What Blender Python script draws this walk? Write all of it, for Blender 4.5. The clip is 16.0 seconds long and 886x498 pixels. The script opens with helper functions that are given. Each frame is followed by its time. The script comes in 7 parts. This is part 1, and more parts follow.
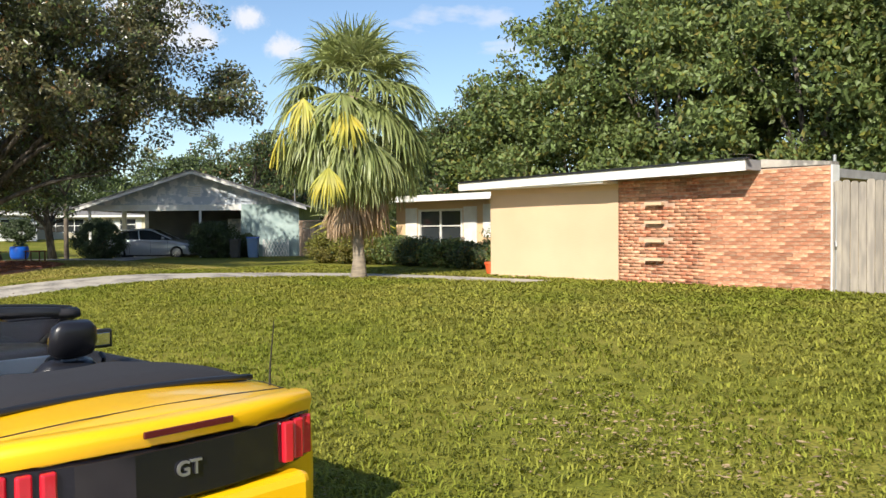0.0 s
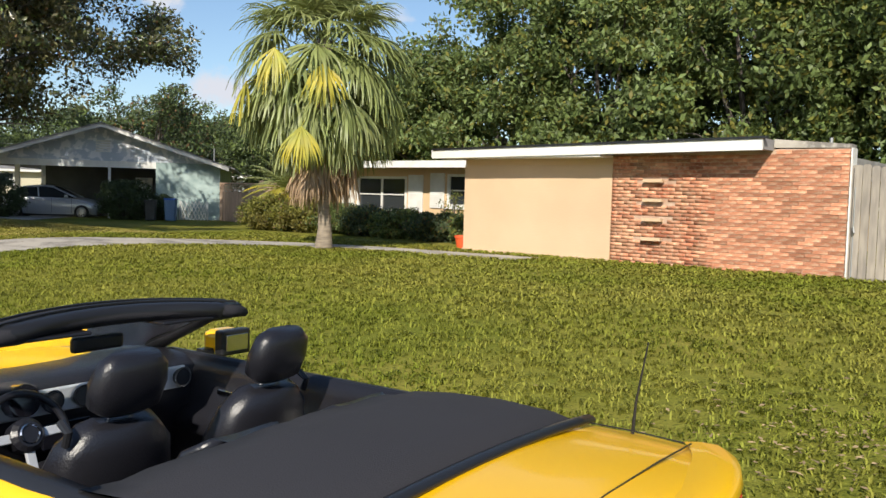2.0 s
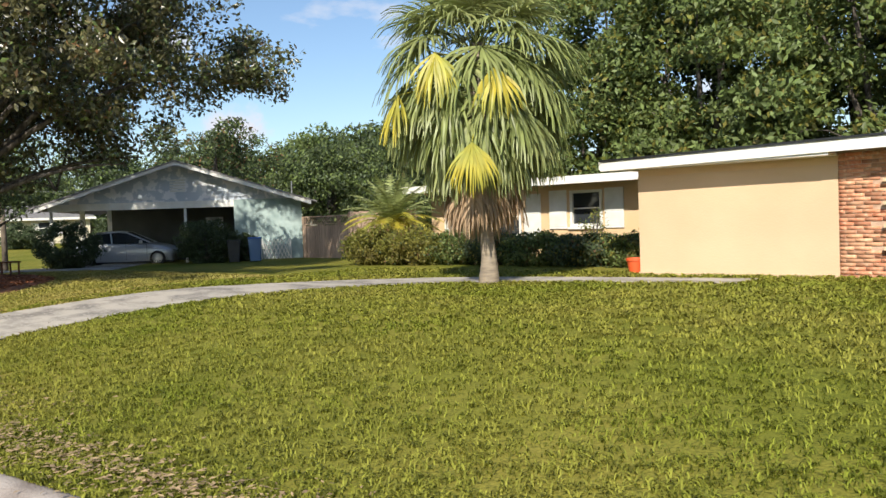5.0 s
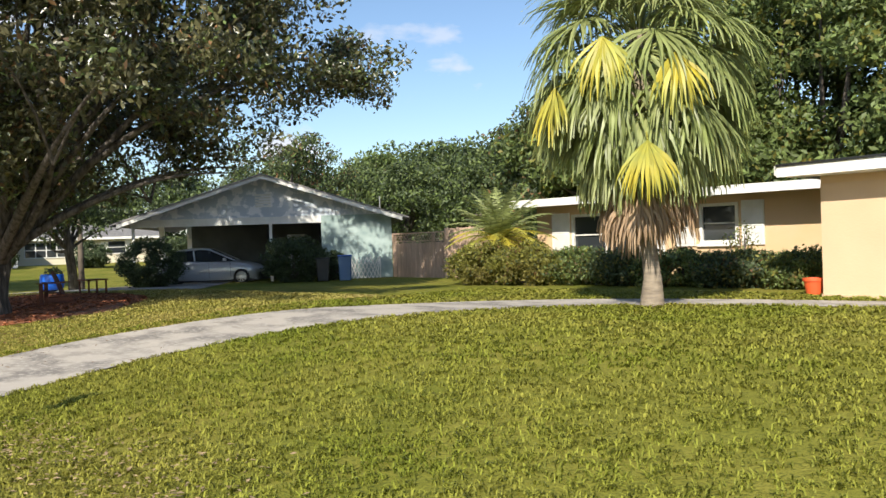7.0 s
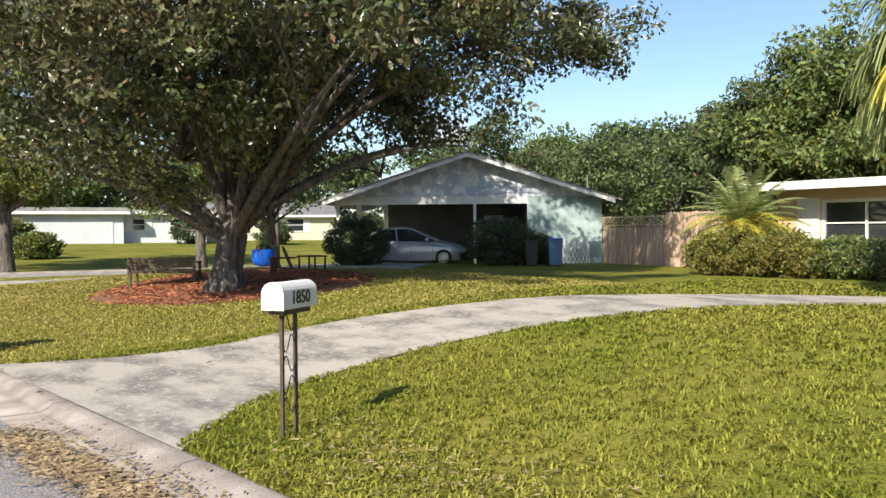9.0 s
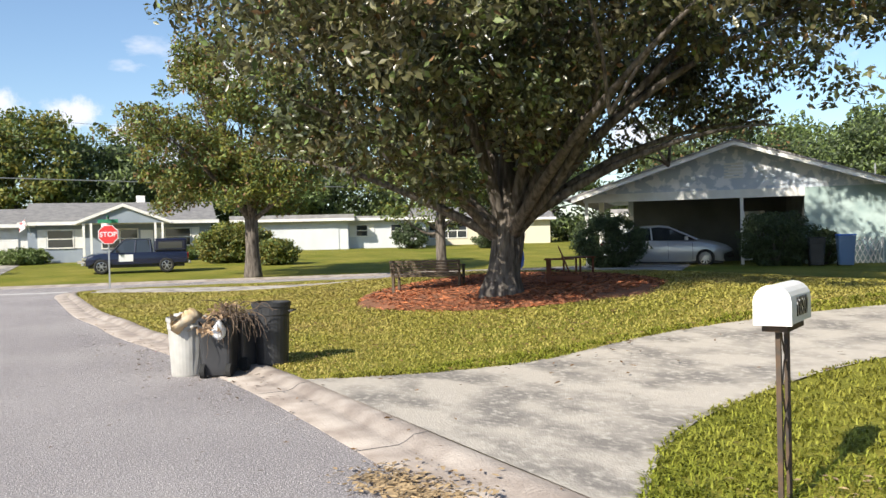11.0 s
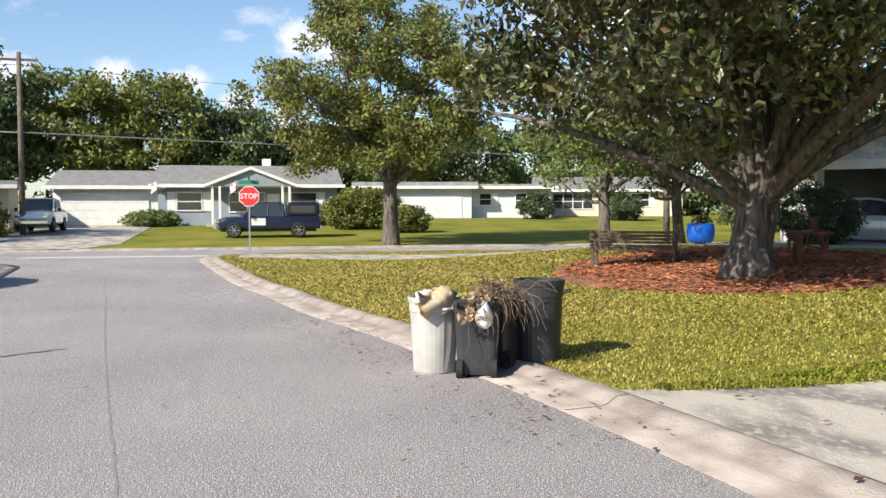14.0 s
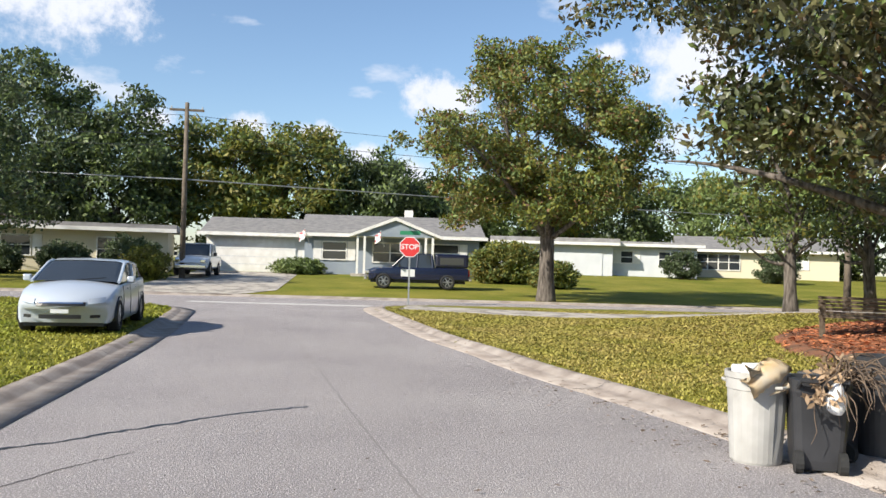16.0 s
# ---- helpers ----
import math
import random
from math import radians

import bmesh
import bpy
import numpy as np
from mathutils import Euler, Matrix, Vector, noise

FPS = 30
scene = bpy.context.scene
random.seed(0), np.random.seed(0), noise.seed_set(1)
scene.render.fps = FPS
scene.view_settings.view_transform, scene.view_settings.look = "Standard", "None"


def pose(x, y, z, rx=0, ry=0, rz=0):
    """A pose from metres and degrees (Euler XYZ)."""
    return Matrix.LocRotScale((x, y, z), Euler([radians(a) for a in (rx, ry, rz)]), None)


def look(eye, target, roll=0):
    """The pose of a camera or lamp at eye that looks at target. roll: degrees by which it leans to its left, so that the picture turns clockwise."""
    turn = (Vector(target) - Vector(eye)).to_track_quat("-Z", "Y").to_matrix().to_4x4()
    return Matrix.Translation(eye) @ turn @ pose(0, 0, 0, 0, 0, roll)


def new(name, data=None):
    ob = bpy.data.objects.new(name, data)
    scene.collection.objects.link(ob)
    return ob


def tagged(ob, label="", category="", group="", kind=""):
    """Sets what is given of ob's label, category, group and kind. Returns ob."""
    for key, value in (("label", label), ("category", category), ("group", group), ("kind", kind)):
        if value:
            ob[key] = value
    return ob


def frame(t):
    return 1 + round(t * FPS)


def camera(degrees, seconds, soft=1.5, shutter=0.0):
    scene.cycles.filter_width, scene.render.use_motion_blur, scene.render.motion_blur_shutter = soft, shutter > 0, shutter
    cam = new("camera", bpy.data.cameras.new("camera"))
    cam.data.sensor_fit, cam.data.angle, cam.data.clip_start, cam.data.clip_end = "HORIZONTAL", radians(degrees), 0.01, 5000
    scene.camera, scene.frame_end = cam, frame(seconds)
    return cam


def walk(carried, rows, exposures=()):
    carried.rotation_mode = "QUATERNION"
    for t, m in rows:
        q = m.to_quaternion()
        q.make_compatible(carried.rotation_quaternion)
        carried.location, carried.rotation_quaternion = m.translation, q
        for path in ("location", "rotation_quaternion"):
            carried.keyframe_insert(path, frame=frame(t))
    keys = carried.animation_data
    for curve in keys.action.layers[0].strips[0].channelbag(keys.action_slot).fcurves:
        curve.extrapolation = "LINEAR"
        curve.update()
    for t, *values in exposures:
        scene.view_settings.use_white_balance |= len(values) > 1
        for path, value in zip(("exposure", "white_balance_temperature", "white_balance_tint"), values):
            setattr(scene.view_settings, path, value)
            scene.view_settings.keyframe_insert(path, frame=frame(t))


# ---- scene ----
cam = camera(55.1, 16.0)
PATH = [
    (0, (5.987, 5.839, 1.882), (4.528, 7.206, 1.831), -0.5),
    (0.5, (5.332, 5.717, 1.902), (3.942, 7.152, 1.813), -1.6),
    (1, (4.605, 5.588, 1.902), (3.302, 7.105, 1.861), 1.7),
    (1.5, (3.927, 5.456, 1.89), (2.671, 7.005, 1.737), -1.9),
    (2, (3.263, 5.375, 1.897), (2.009, 6.928, 1.775), 1.6),
    (2.5, (2.57, 5.271, 1.916), (1.341, 6.839, 1.742), -0.5),
    (2.7, (2.282, 5.249, 1.931), (1.043, 6.81, 1.761), -1.4),
    (3, (1.857, 5.223, 1.94), (0.534, 6.72, 1.857), -1.0),
    (3.5, (1.133, 5.12, 1.953), (-0.207, 6.604, 1.881), -3.4),
    (3.7, (0.869, 5.055, 1.961), (-0.461, 6.546, 1.861), -2.3),
    (5.8, (-2.421, 5.724, 1.887), (-3.694, 7.266, 1.872), -1.7),
    (6, (-2.716, 5.798, 1.871), (-3.993, 7.337, 1.868), -1.3),
    (6.5, (-3.381, 5.888, 1.816), (-4.738, 7.357, 1.82), 0.5),
    (7, (-4.025, 5.883, 1.831), (-5.405, 7.331, 1.817), -1.9),
    (7.5, (-4.683, 5.746, 1.834), (-6.115, 7.142, 1.851), -1.1),
    (8, (-5.412, 5.655, 1.837), (-6.845, 7.049, 1.815), -1.8),
    (8.5, (-6.156, 5.583, 1.804), (-7.7, 6.854, 1.815), -3.7),
    (9, (-6.791, 5.436, 1.783), (-8.402, 6.62, 1.741), -0.4),
    (9.5, (-7.545, 5.356, 1.774), (-9.233, 6.427, 1.718), -3.3),
    (10, (-8.218, 5.221, 1.772), (-10.016, 6.096, 1.755), -0.5),
    (10.2, (-8.459, 5.129, 1.76), (-10.265, 5.988, 1.745), -1.2),
    (12.3, (-10.962, 4.379, 1.62), (-12.837, 5.074, 1.583), 0.3),
    (12.5, (-11.169, 4.283, 1.623), (-13.043, 4.98, 1.591), -0.1),
    (13, (-11.749, 4.135, 1.613), (-13.64, 4.784, 1.619), -1.0),
    (13.5, (-12.208, 3.945, 1.596), (-14.118, 4.538, 1.572), 1.2),
    (14, (-12.766, 3.781, 1.599), (-14.682, 4.346, 1.508), -0.2),
    (14.5, (-12.941, 3.434, 1.648), (-14.911, 3.777, 1.619), 0.3),
    (15, (-13.262, 3.066, 1.665), (-15.219, 3.479, 1.663), 0.8),
    (15.5, (-13.737, 2.721, 1.653), (-15.7, 3.105, 1.67), 1.9),
    (16, (-14.202, 2.384, 1.576), (-16.18, 2.681, 1.61), 1.6),
]
EXPOSURES = [(0, 0.65), (1.5, 0.52), (2.5, 0.32), (3.5, 0.42), (6, 0.58), (10, 0.82), (13, 0.84), (16, 0.74)]
walk(cam, [(t, look(eye, target, roll)) for t, eye, target, roll in PATH], EXPOSURES)

# ---- world, sun, exposure ----
SUN_FROM = Vector((0.46, -0.89, 0.68)).normalized()
world = bpy.data.worlds.new("sky")
scene.world = world
world.use_nodes = True
wn, wl = world.node_tree.nodes, world.node_tree.links
bg = wn["Background"]
sky = wn.new("ShaderNodeTexSky")
sky.sky_type, sky.sun_disc = "NISHITA", False
sky.sun_elevation = math.asin(SUN_FROM.z)
sky.sun_rotation = math.atan2(SUN_FROM.x, SUN_FROM.y)
sky.air_density, sky.dust_density, sky.ozone_density = 1.0, 0.5, 3.0
# cumulus near the horizon and thin veils higher up
tc = wn.new("ShaderNodeTexCoord")
mp = wn.new("ShaderNodeMapping")
mp.inputs["Scale"].default_value, mp.inputs["Location"].default_value = (1.0, 1.0, 2.4), (0.35, 0.1, 0.0)
wl.new(tc.outputs["Generated"], mp.inputs["Vector"])
cn = wn.new("ShaderNodeTexNoise")
cn.inputs["Scale"].default_value, cn.inputs["Detail"].default_value, cn.inputs["Roughness"].default_value = 7.5, 9.0, 0.52
wl.new(mp.outputs["Vector"], cn.inputs["Vector"])
cr = wn.new("ShaderNodeValToRGB")
cr.color_ramp.elements[0].position, cr.color_ramp.elements[1].position = 0.60, 0.68
sep = wn.new("ShaderNodeSeparateXYZ")
wl.new(tc.outputs["Generated"], sep.inputs["Vector"])
low = wn.new("ShaderNodeMapRange")
low.inputs["From Min"].default_value, low.inputs["From Max"].default_value = 0.10, 0.30
low.inputs["To Min"].default_value, low.inputs["To Max"].default_value = 0.0, -0.05
wl.new(sep.outputs["Z"], low.inputs["Value"])
more = wn.new("ShaderNodeMath")
more.operation = "ADD"
wl.new(cn.outputs["Fac"], more.inputs[0])
wl.new(low.outputs["Result"], more.inputs[1])
wl.new(more.outputs[0], cr.inputs["Fac"])
band = wn.new("ShaderNodeValToRGB")
band.color_ramp.elements[0].position, band.color_ramp.elements[0].color = 0.0, (1, 1, 1, 1)
band.color_ramp.elements[1].position, band.color_ramp.elements[1].color = 0.42, (0.15, 0.15, 0.15, 1)
wl.new(sep.outputs["Z"], band.inputs["Fac"])
mul = wn.new("ShaderNodeMath")
mul.operation = "MULTIPLY"
wl.new(cr.outputs["Color"], mul.inputs[0])
wl.new(band.outputs["Color"], mul.inputs[1])
# cumulus heads: (direction, angular radius)
CLOUDS = [((-0.971, -0.181, 0.15), 0.03), ((-0.984, -0.08, 0.15), 0.034), ((-0.989, -0.002, 0.143), 0.035), ((-0.990, 0.055, 0.122), 0.032), ((-0.989, 0.104, 0.10), 0.045), ((-0.971, 0.139, 0.19), 0.06),
          ((-0.915, 0.320, 0.244), 0.03), ((-0.934, -0.271, 0.28), 0.12), ((-0.886, 0.400, 0.23), 0.09), ((-0.867, 0.449, 0.214), 0.04), ((-0.839, 0.492, 0.233), 0.028), ((-0.825, 0.527, 0.203), 0.032), ((-0.800, 0.588, 0.115), 0.05), ((-0.718, 0.692, 0.075), 0.045), ((-0.668, 0.740, 0.081), 0.05)]
wob = wn.new("ShaderNodeTexNoise")
wob.inputs["Scale"].default_value, wob.inputs["Detail"].default_value, wob.inputs["Roughness"].default_value = 26.0, 8.0, 0.68
wl.new(tc.outputs["Generated"], wob.inputs["Vector"])
total = mul.outputs[0]
for way, size in CLOUDS:
    off = wn.new("ShaderNodeVectorMath")
    off.operation = "SUBTRACT"
    wl.new(tc.outputs["Generated"], off.inputs[0])
    off.inputs[1].default_value = Vector(way).normalized()
    flat = wn.new("ShaderNodeVectorMath")
    flat.operation = "MULTIPLY"
    flat.inputs[1].default_value = (1.0, 1.0, 1.5)
    wl.new(off.outputs["Vector"], flat.inputs[0])
    far_off = wn.new("ShaderNodeVectorMath")
    far_off.operation = "LENGTH"
    wl.new(flat.outputs["Vector"], far_off.inputs[0])
    rough = wn.new("ShaderNodeMath")
    rough.operation = "MULTIPLY_ADD"
    rough.inputs[1].default_value = -1.75 * size
    wl.new(wob.outputs["Fac"], rough.inputs[0])
    wl.new(far_off.outputs["Value"], rough.inputs[2])
    head = wn.new("ShaderNodeMapRange")
    head.interpolation_type = "SMOOTHSTEP"
    head.inputs["From Min"].default_value, head.inputs["From Max"].default_value = 0.0, -0.6 * size
    wl.new(rough.outputs[0], head.inputs["Value"])
    both = wn.new("ShaderNodeMath")
    both.operation = "MAXIMUM"
    wl.new(total, both.inputs[0])
    wl.new(head.outputs["Result"], both.inputs[1])
    total = both.outputs[0]
mixc = wn.new("ShaderNodeMix")
mixc.data_type = "RGBA"
wl.new(total, mixc.inputs["Factor"])
wl.new(sky.outputs["Color"], mixc.inputs["A"])
mixc.inputs["B"].default_value = (5.7, 5.9, 6.5, 1)
wl.new(mixc.outputs["Result"], bg.inputs["Color"])
bg.inputs["Strength"].default_value = 0.10
sun_data = bpy.data.lights.new("sun", "SUN")
sun_data.energy, sun_data.angle, sun_data.color = 4.6, radians(0.55), (1.0, 0.93, 0.80)
sun = new("sun", sun_data)
sun.matrix_world = look((0, 0, 60), Vector((0, 0, 60)) - SUN_FROM)


# ---- materials ----
def material(name, color, rough=0.7, metal=0.0, color2=None, scale=3.0, detail=6.0, bump=0.0, bump_scale=40.0, spec=0.5,
             fine=None, fine_scale=60.0, coat=0.0, random_hue=0.0, translucent=0.0, lo=0.35, hi=0.65, per="island", stretch=None):
    m = bpy.data.materials.new(name)
    m.use_nodes = True
    n, l = m.node_tree.nodes, m.node_tree.links
    b = n["Principled BSDF"]
    b.inputs["Roughness"].default_value, b.inputs["Metallic"].default_value = rough, metal
    b.inputs["Specular IOR Level"].default_value = spec
    b.inputs["Coat Weight"].default_value = coat
    b.inputs["Coat Roughness"].default_value = 0.06
    coord = n.new("ShaderNodeTexCoord")
    source = coord.outputs["Object"]
    if stretch:
        st = n.new("ShaderNodeMapping")
        st.inputs["Scale"].default_value = stretch
        l.new(source, st.inputs["Vector"])
        source = st.outputs["Vector"]
    out = None

    def blend(a, bcol, fac_socket):
        mx = n.new("ShaderNodeMix")
        mx.data_type = "RGBA"
        l.new(fac_socket, mx.inputs["Factor"])
        if isinstance(a, tuple):
            mx.inputs["A"].default_value = (*a, 1)
        else:
            l.new(a, mx.inputs["A"])
        mx.inputs["B"].default_value = (*bcol, 1)
        return mx.outputs["Result"]

    def ramped(sc, dt, a, z):
        t = n.new("ShaderNodeTexNoise")
        t.inputs["Scale"].default_value, t.inputs["Detail"].default_value = sc, dt
        l.new(source, t.inputs["Vector"])
        r = n.new("ShaderNodeMapRange")
        r.inputs["From Min"].default_value, r.inputs["From Max"].default_value = a, z
        l.new(t.outputs["Fac"], r.inputs["Value"])
        return r.outputs["Result"]

    if color2:
        out = blend(tuple(color), color2, ramped(scale, detail, lo, hi))
    if fine:
        out = blend(out or tuple(color), fine, ramped(fine_scale, 3.0, 0.5, 0.75))
    if random_hue:
        if per == "object":
            info = n.new("ShaderNodeObjectInfo").outputs["Random"]
        else:
            info = n.new("ShaderNodeNewGeometry").outputs["Random Per Island"]
        hsv = n.new("ShaderNodeHueSaturation")
        v = n.new("ShaderNodeMapRange")
        v.inputs["To Min"].default_value, v.inputs["To Max"].default_value = 1 - random_hue, 1 + random_hue
        l.new(info, v.inputs["Value"])
        l.new(v.outputs["Result"], hsv.inputs["Value"])
        if out:
            l.new(out, hsv.inputs["Color"])
        else:
            hsv.inputs["Color"].default_value = (*color, 1)
        out = hsv.outputs["Color"]
    if out:
        l.new(out, b.inputs["Base Color"])
    else:
        b.inputs["Base Color"].default_value = (*color, 1)
    if bump:
        t = n.new("ShaderNodeTexNoise")
        t.inputs["Scale"].default_value, t.inputs["Detail"].default_value = bump_scale, 5.0
        l.new(source, t.inputs["Vector"])
        bp = n.new("ShaderNodeBump")
        bp.inputs["Strength"].default_value, bp.inputs["Distance"].default_value = bump, 0.02
        l.new(t.outputs["Fac"], bp.inputs["Height"])
        l.new(bp.outputs["Normal"], b.inputs["Normal"])
    if translucent:
        tr = n.new("ShaderNodeBsdfTranslucent")
        if out:
            l.new(out, tr.inputs["Color"])
        else:
            tr.inputs["Color"].default_value = (*color, 1)
        ms = n.new("ShaderNodeMixShader")
        ms.inputs["Fac"].default_value = translucent
        l.new(b.outputs["BSDF"], ms.inputs[1])
        l.new(tr.outputs["BSDF"], ms.inputs[2])
        l.new(ms.outputs["Shader"], n["Material Output"].inputs["Surface"])
    return m


M = {}
M["grass"] = material("grass", (0.15, 0.165, 0.022), 0.95, color2=(0.26, 0.23, 0.045), scale=0.35, bump=1.0, bump_scale=28, fine=(0.05, 0.07, 0.012), fine_scale=30, spec=0.1)
M["blade"] = material("grass_blade", (0.225, 0.255, 0.03), 0.6, color2=(0.34, 0.32, 0.06), scale=0.4, random_hue=0.45, translucent=0.35, spec=0.25)
M["blade_dry"] = material("dry_grass_blade", (0.34, 0.31, 0.07), 0.6, color2=(0.43, 0.35, 0.11), scale=0.5, random_hue=0.4, translucent=0.3, spec=0.25)
M["dry"] = material("dry_thatch", (0.31, 0.22, 0.12), 0.9, random_hue=0.4)
M["asphalt"] = material("asphalt", (0.235, 0.215, 0.215), 0.9, color2=(0.30, 0.275, 0.27), scale=0.35, fine=(0.74, 0.68, 0.67), fine_scale=62, bump=0.8, bump_scale=95, spec=0.2)
M["concrete"] = material("concrete", (0.45, 0.405, 0.35), 0.9, color2=(0.22, 0.2, 0.18), scale=1.1, lo=0.42, hi=0.62, stretch=(1, 1.6, 1), bump=0.4, bump_scale=30, fine=(0.5, 0.46, 0.4), fine_scale=9, spec=0.2)
M["kerb"] = material("kerb_concrete", (0.40, 0.35, 0.31), 0.9, color2=(0.24, 0.20, 0.175), scale=2.2, bump=0.5, spec=0.2)
M["stucco"] = material("peach_stucco", (0.66, 0.465, 0.29), 0.9, color2=(0.64, 0.45, 0.26), scale=1.2, bump=0.35, bump_scale=60, spec=0.2)
M["panel"] = material("peach_panel", (0.63, 0.455, 0.30), 0.85, color2=(0.58, 0.415, 0.27), scale=0.8, bump=0.2, bump_scale=25, spec=0.2)
M["brick"] = material("brick", (0.44, 0.155, 0.085), 0.9, color2=(0.57, 0.30, 0.18), scale=2.2, random_hue=0.38, per="object", bump=0.5, bump_scale=50, fine=(0.62, 0.42, 0.28), fine_scale=14, spec=0.2)
M["brick_joined"] = material("brick_joined", (0.44, 0.155, 0.085), 0.9, color2=(0.57, 0.30, 0.18), scale=2.2, random_hue=0.38, bump=0.5, bump_scale=50, fine=(0.62, 0.42, 0.28), fine_scale=14, spec=0.2)
M["mortar"] = material("mortar", (0.58, 0.42, 0.31), 0.95, color2=(0.42, 0.26, 0.18), scale=4, bump=0.4)
M["white"] = material("white_paint", (0.78, 0.77, 0.74), 0.6, color2=(0.68, 0.66, 0.62), scale=2.5, bump=0.08)
M["offwhite"] = material("offwhite_wall", (0.62, 0.64, 0.66), 0.8, color2=(0.55, 0.57, 0.6), scale=1.0, bump=0.1)
M["cream"] = material("cream_wall", (0.60, 0.55, 0.42), 0.85, color2=(0.62, 0.56, 0.42), scale=1.0, bump=0.1)
M["roof_flat"] = material("roof_gravel", (0.33, 0.32, 0.32), 0.95, color2=(0.22, 0.21, 0.21), scale=1.5, bump=0.4)
M["shingle"] = material("grey_shingle", (0.16, 0.155, 0.155), 0.95, color2=(0.24, 0.23, 0.22), scale=2.5, bump=0.6, bump_scale=35, stretch=(1, 1, 4))
M["shingle2"] = material("weathered_shingle", (0.19, 0.18, 0.19), 0.95, color2=(0.3, 0.28, 0.27), scale=2.0, bump=0.6, bump_scale=35)
# white patches stand for peeling paint and for sun dapples alike
M["siding"] = material("dappled_peeling_siding", (0.50, 0.55, 0.62), 0.8, color2=(0.80, 0.80, 0.83), scale=2.6, lo=0.50, hi=0.55, bump=0.1)
M["siding_plain"] = material("grey_blue_wall", (0.27, 0.31, 0.36), 0.8, color2=(0.23, 0.27, 0.32), scale=1.2)
# darker noise patches colour the tree's dappled shade into the wall
M["greenwall"] = material("dappled_green_wall", (0.38, 0.47, 0.45), 0.85, color2=(0.25, 0.33, 0.32), scale=2.2, bump=0.2)
# dark colour puts the shade of carport and room into their walls
M["darkwall"] = material("shade_toned_wall", (0.10, 0.11, 0.11), 0.9, color2=(0.07, 0.075, 0.075), scale=1.0)
M["fence_grey"] = material("weathered_board", (0.38, 0.33, 0.27), 0.9, color2=(0.25, 0.22, 0.19), scale=3, random_hue=0.2, per="object", bump=0.4, bump_scale=20, stretch=(4, 4, 0.6))
M["fence_tan"] = material("tan_board", (0.52, 0.36, 0.26), 0.9, color2=(0.4, 0.28, 0.2), scale=3, random_hue=0.15, per="object", bump=0.3, stretch=(4, 4, 0.6))
M["bark"] = material("bark", (0.17, 0.145, 0.125), 0.95, color2=(0.045, 0.036, 0.03), scale=4.5, bump=1.0, bump_scale=12, stretch=(2.5, 2.5, 0.5))
M["palmbark"] = material("palm_bark", (0.33, 0.27, 0.2), 0.95, color2=(0.2, 0.16, 0.12), scale=4, bump=0.8, bump_scale=20, stretch=(1, 1, 5))
M["leaf_big"] = material("glossy_leaf", (0.072, 0.086, 0.036), 0.30, random_hue=0.6, translucent=0.22, color2=(0.14, 0.125, 0.06), scale=0.6, spec=0.6)
M["leaf_dead"] = material("brown_leaf", (0.17, 0.095, 0.04), 0.7, random_hue=0.5, translucent=0.2)
M["leaf_oak"] = material("oak_leaf", (0.118, 0.168, 0.048), 0.55, random_hue=0.5, translucent=0.3, color2=(0.155, 0.20, 0.06), scale=0.35)
M["leaf_yellow"] = material("yellow_green_leaf", (0.19, 0.205, 0.03), 0.6, random_hue=0.45, translucent=0.35, color2=(0.2, 0.17, 0.04), scale=0.4)
M["leaf_dark"] = material("dark_leaf", (0.062, 0.088, 0.036), 0.6, random_hue=0.5, translucent=0.25)
M["frond"] = material("palm_frond", (0.24, 0.285, 0.09), 0.45, random_hue=0.35, translucent=0.3, color2=(0.34, 0.37, 0.15), scale=1.0)
M["frond_y"] = material("yellow_frond", (0.58, 0.47, 0.05), 0.5, random_hue=0.2, translucent=0.3, color2=(0.38, 0.40, 0.09), scale=1.5)
M["frond_d"] = material("dead_frond", (0.42, 0.29, 0.18), 0.8, random_hue=0.35, translucent=0.2)
M["mulch"] = material("red_mulch", (0.55, 0.19, 0.075), 0.95, random_hue=0.6, color2=(0.2, 0.08, 0.045), scale=4)
M["mulch_bed"] = material("mulch_ground", (0.30, 0.12, 0.06), 0.95, color2=(0.14, 0.07, 0.04), scale=1.5, bump=1.0, bump_scale=30)
M["yellow"] = material("yellow_car_paint", (0.90, 0.50, 0.003), 0.35, coat=0.45)
M["black_plastic"] = material("black_plastic", (0.016, 0.016, 0.018), 0.35)
M["black_gloss"] = material("black_gloss", (0.008, 0.008, 0.012), 0.12, coat=0.5)
M["canvas"] = material("black_canvas", (0.022, 0.021, 0.026), 0.85, bump=0.2, bump_scale=180)
M["leather"] = material("black_leather", (0.014, 0.014, 0.018), 0.28, bump=0.15, bump_scale=120)
M["chrome"] = material("chrome", (0.75, 0.75, 0.76), 0.15, metal=1.0)
M["alu"] = material("brushed_panel", (0.58, 0.60, 0.63), 0.4, metal=0.35)
M["tyre"] = material("tyre", (0.018, 0.018, 0.018), 0.85, bump=0.2)
M["rim"] = material("rim", (0.45, 0.45, 0.46), 0.3, metal=0.8)
M["redlamp"] = material("red_lamp", (0.58, 0.015, 0.03), 0.15, coat=0.9)
M["silver"] = material("silver_blue_paint", (0.50, 0.55, 0.62), 0.3, metal=0.15, coat=0.6)
M["silver2"] = material("silver_grey_paint", (0.42, 0.44, 0.47), 0.28, metal=0.25, coat=0.8)
M["navy"] = material("navy_paint", (0.006, 0.009, 0.03), 0.25, coat=0.4)
M["whitepaint"] = material("white_car_paint", (0.7, 0.71, 0.72), 0.3, coat=0.8)
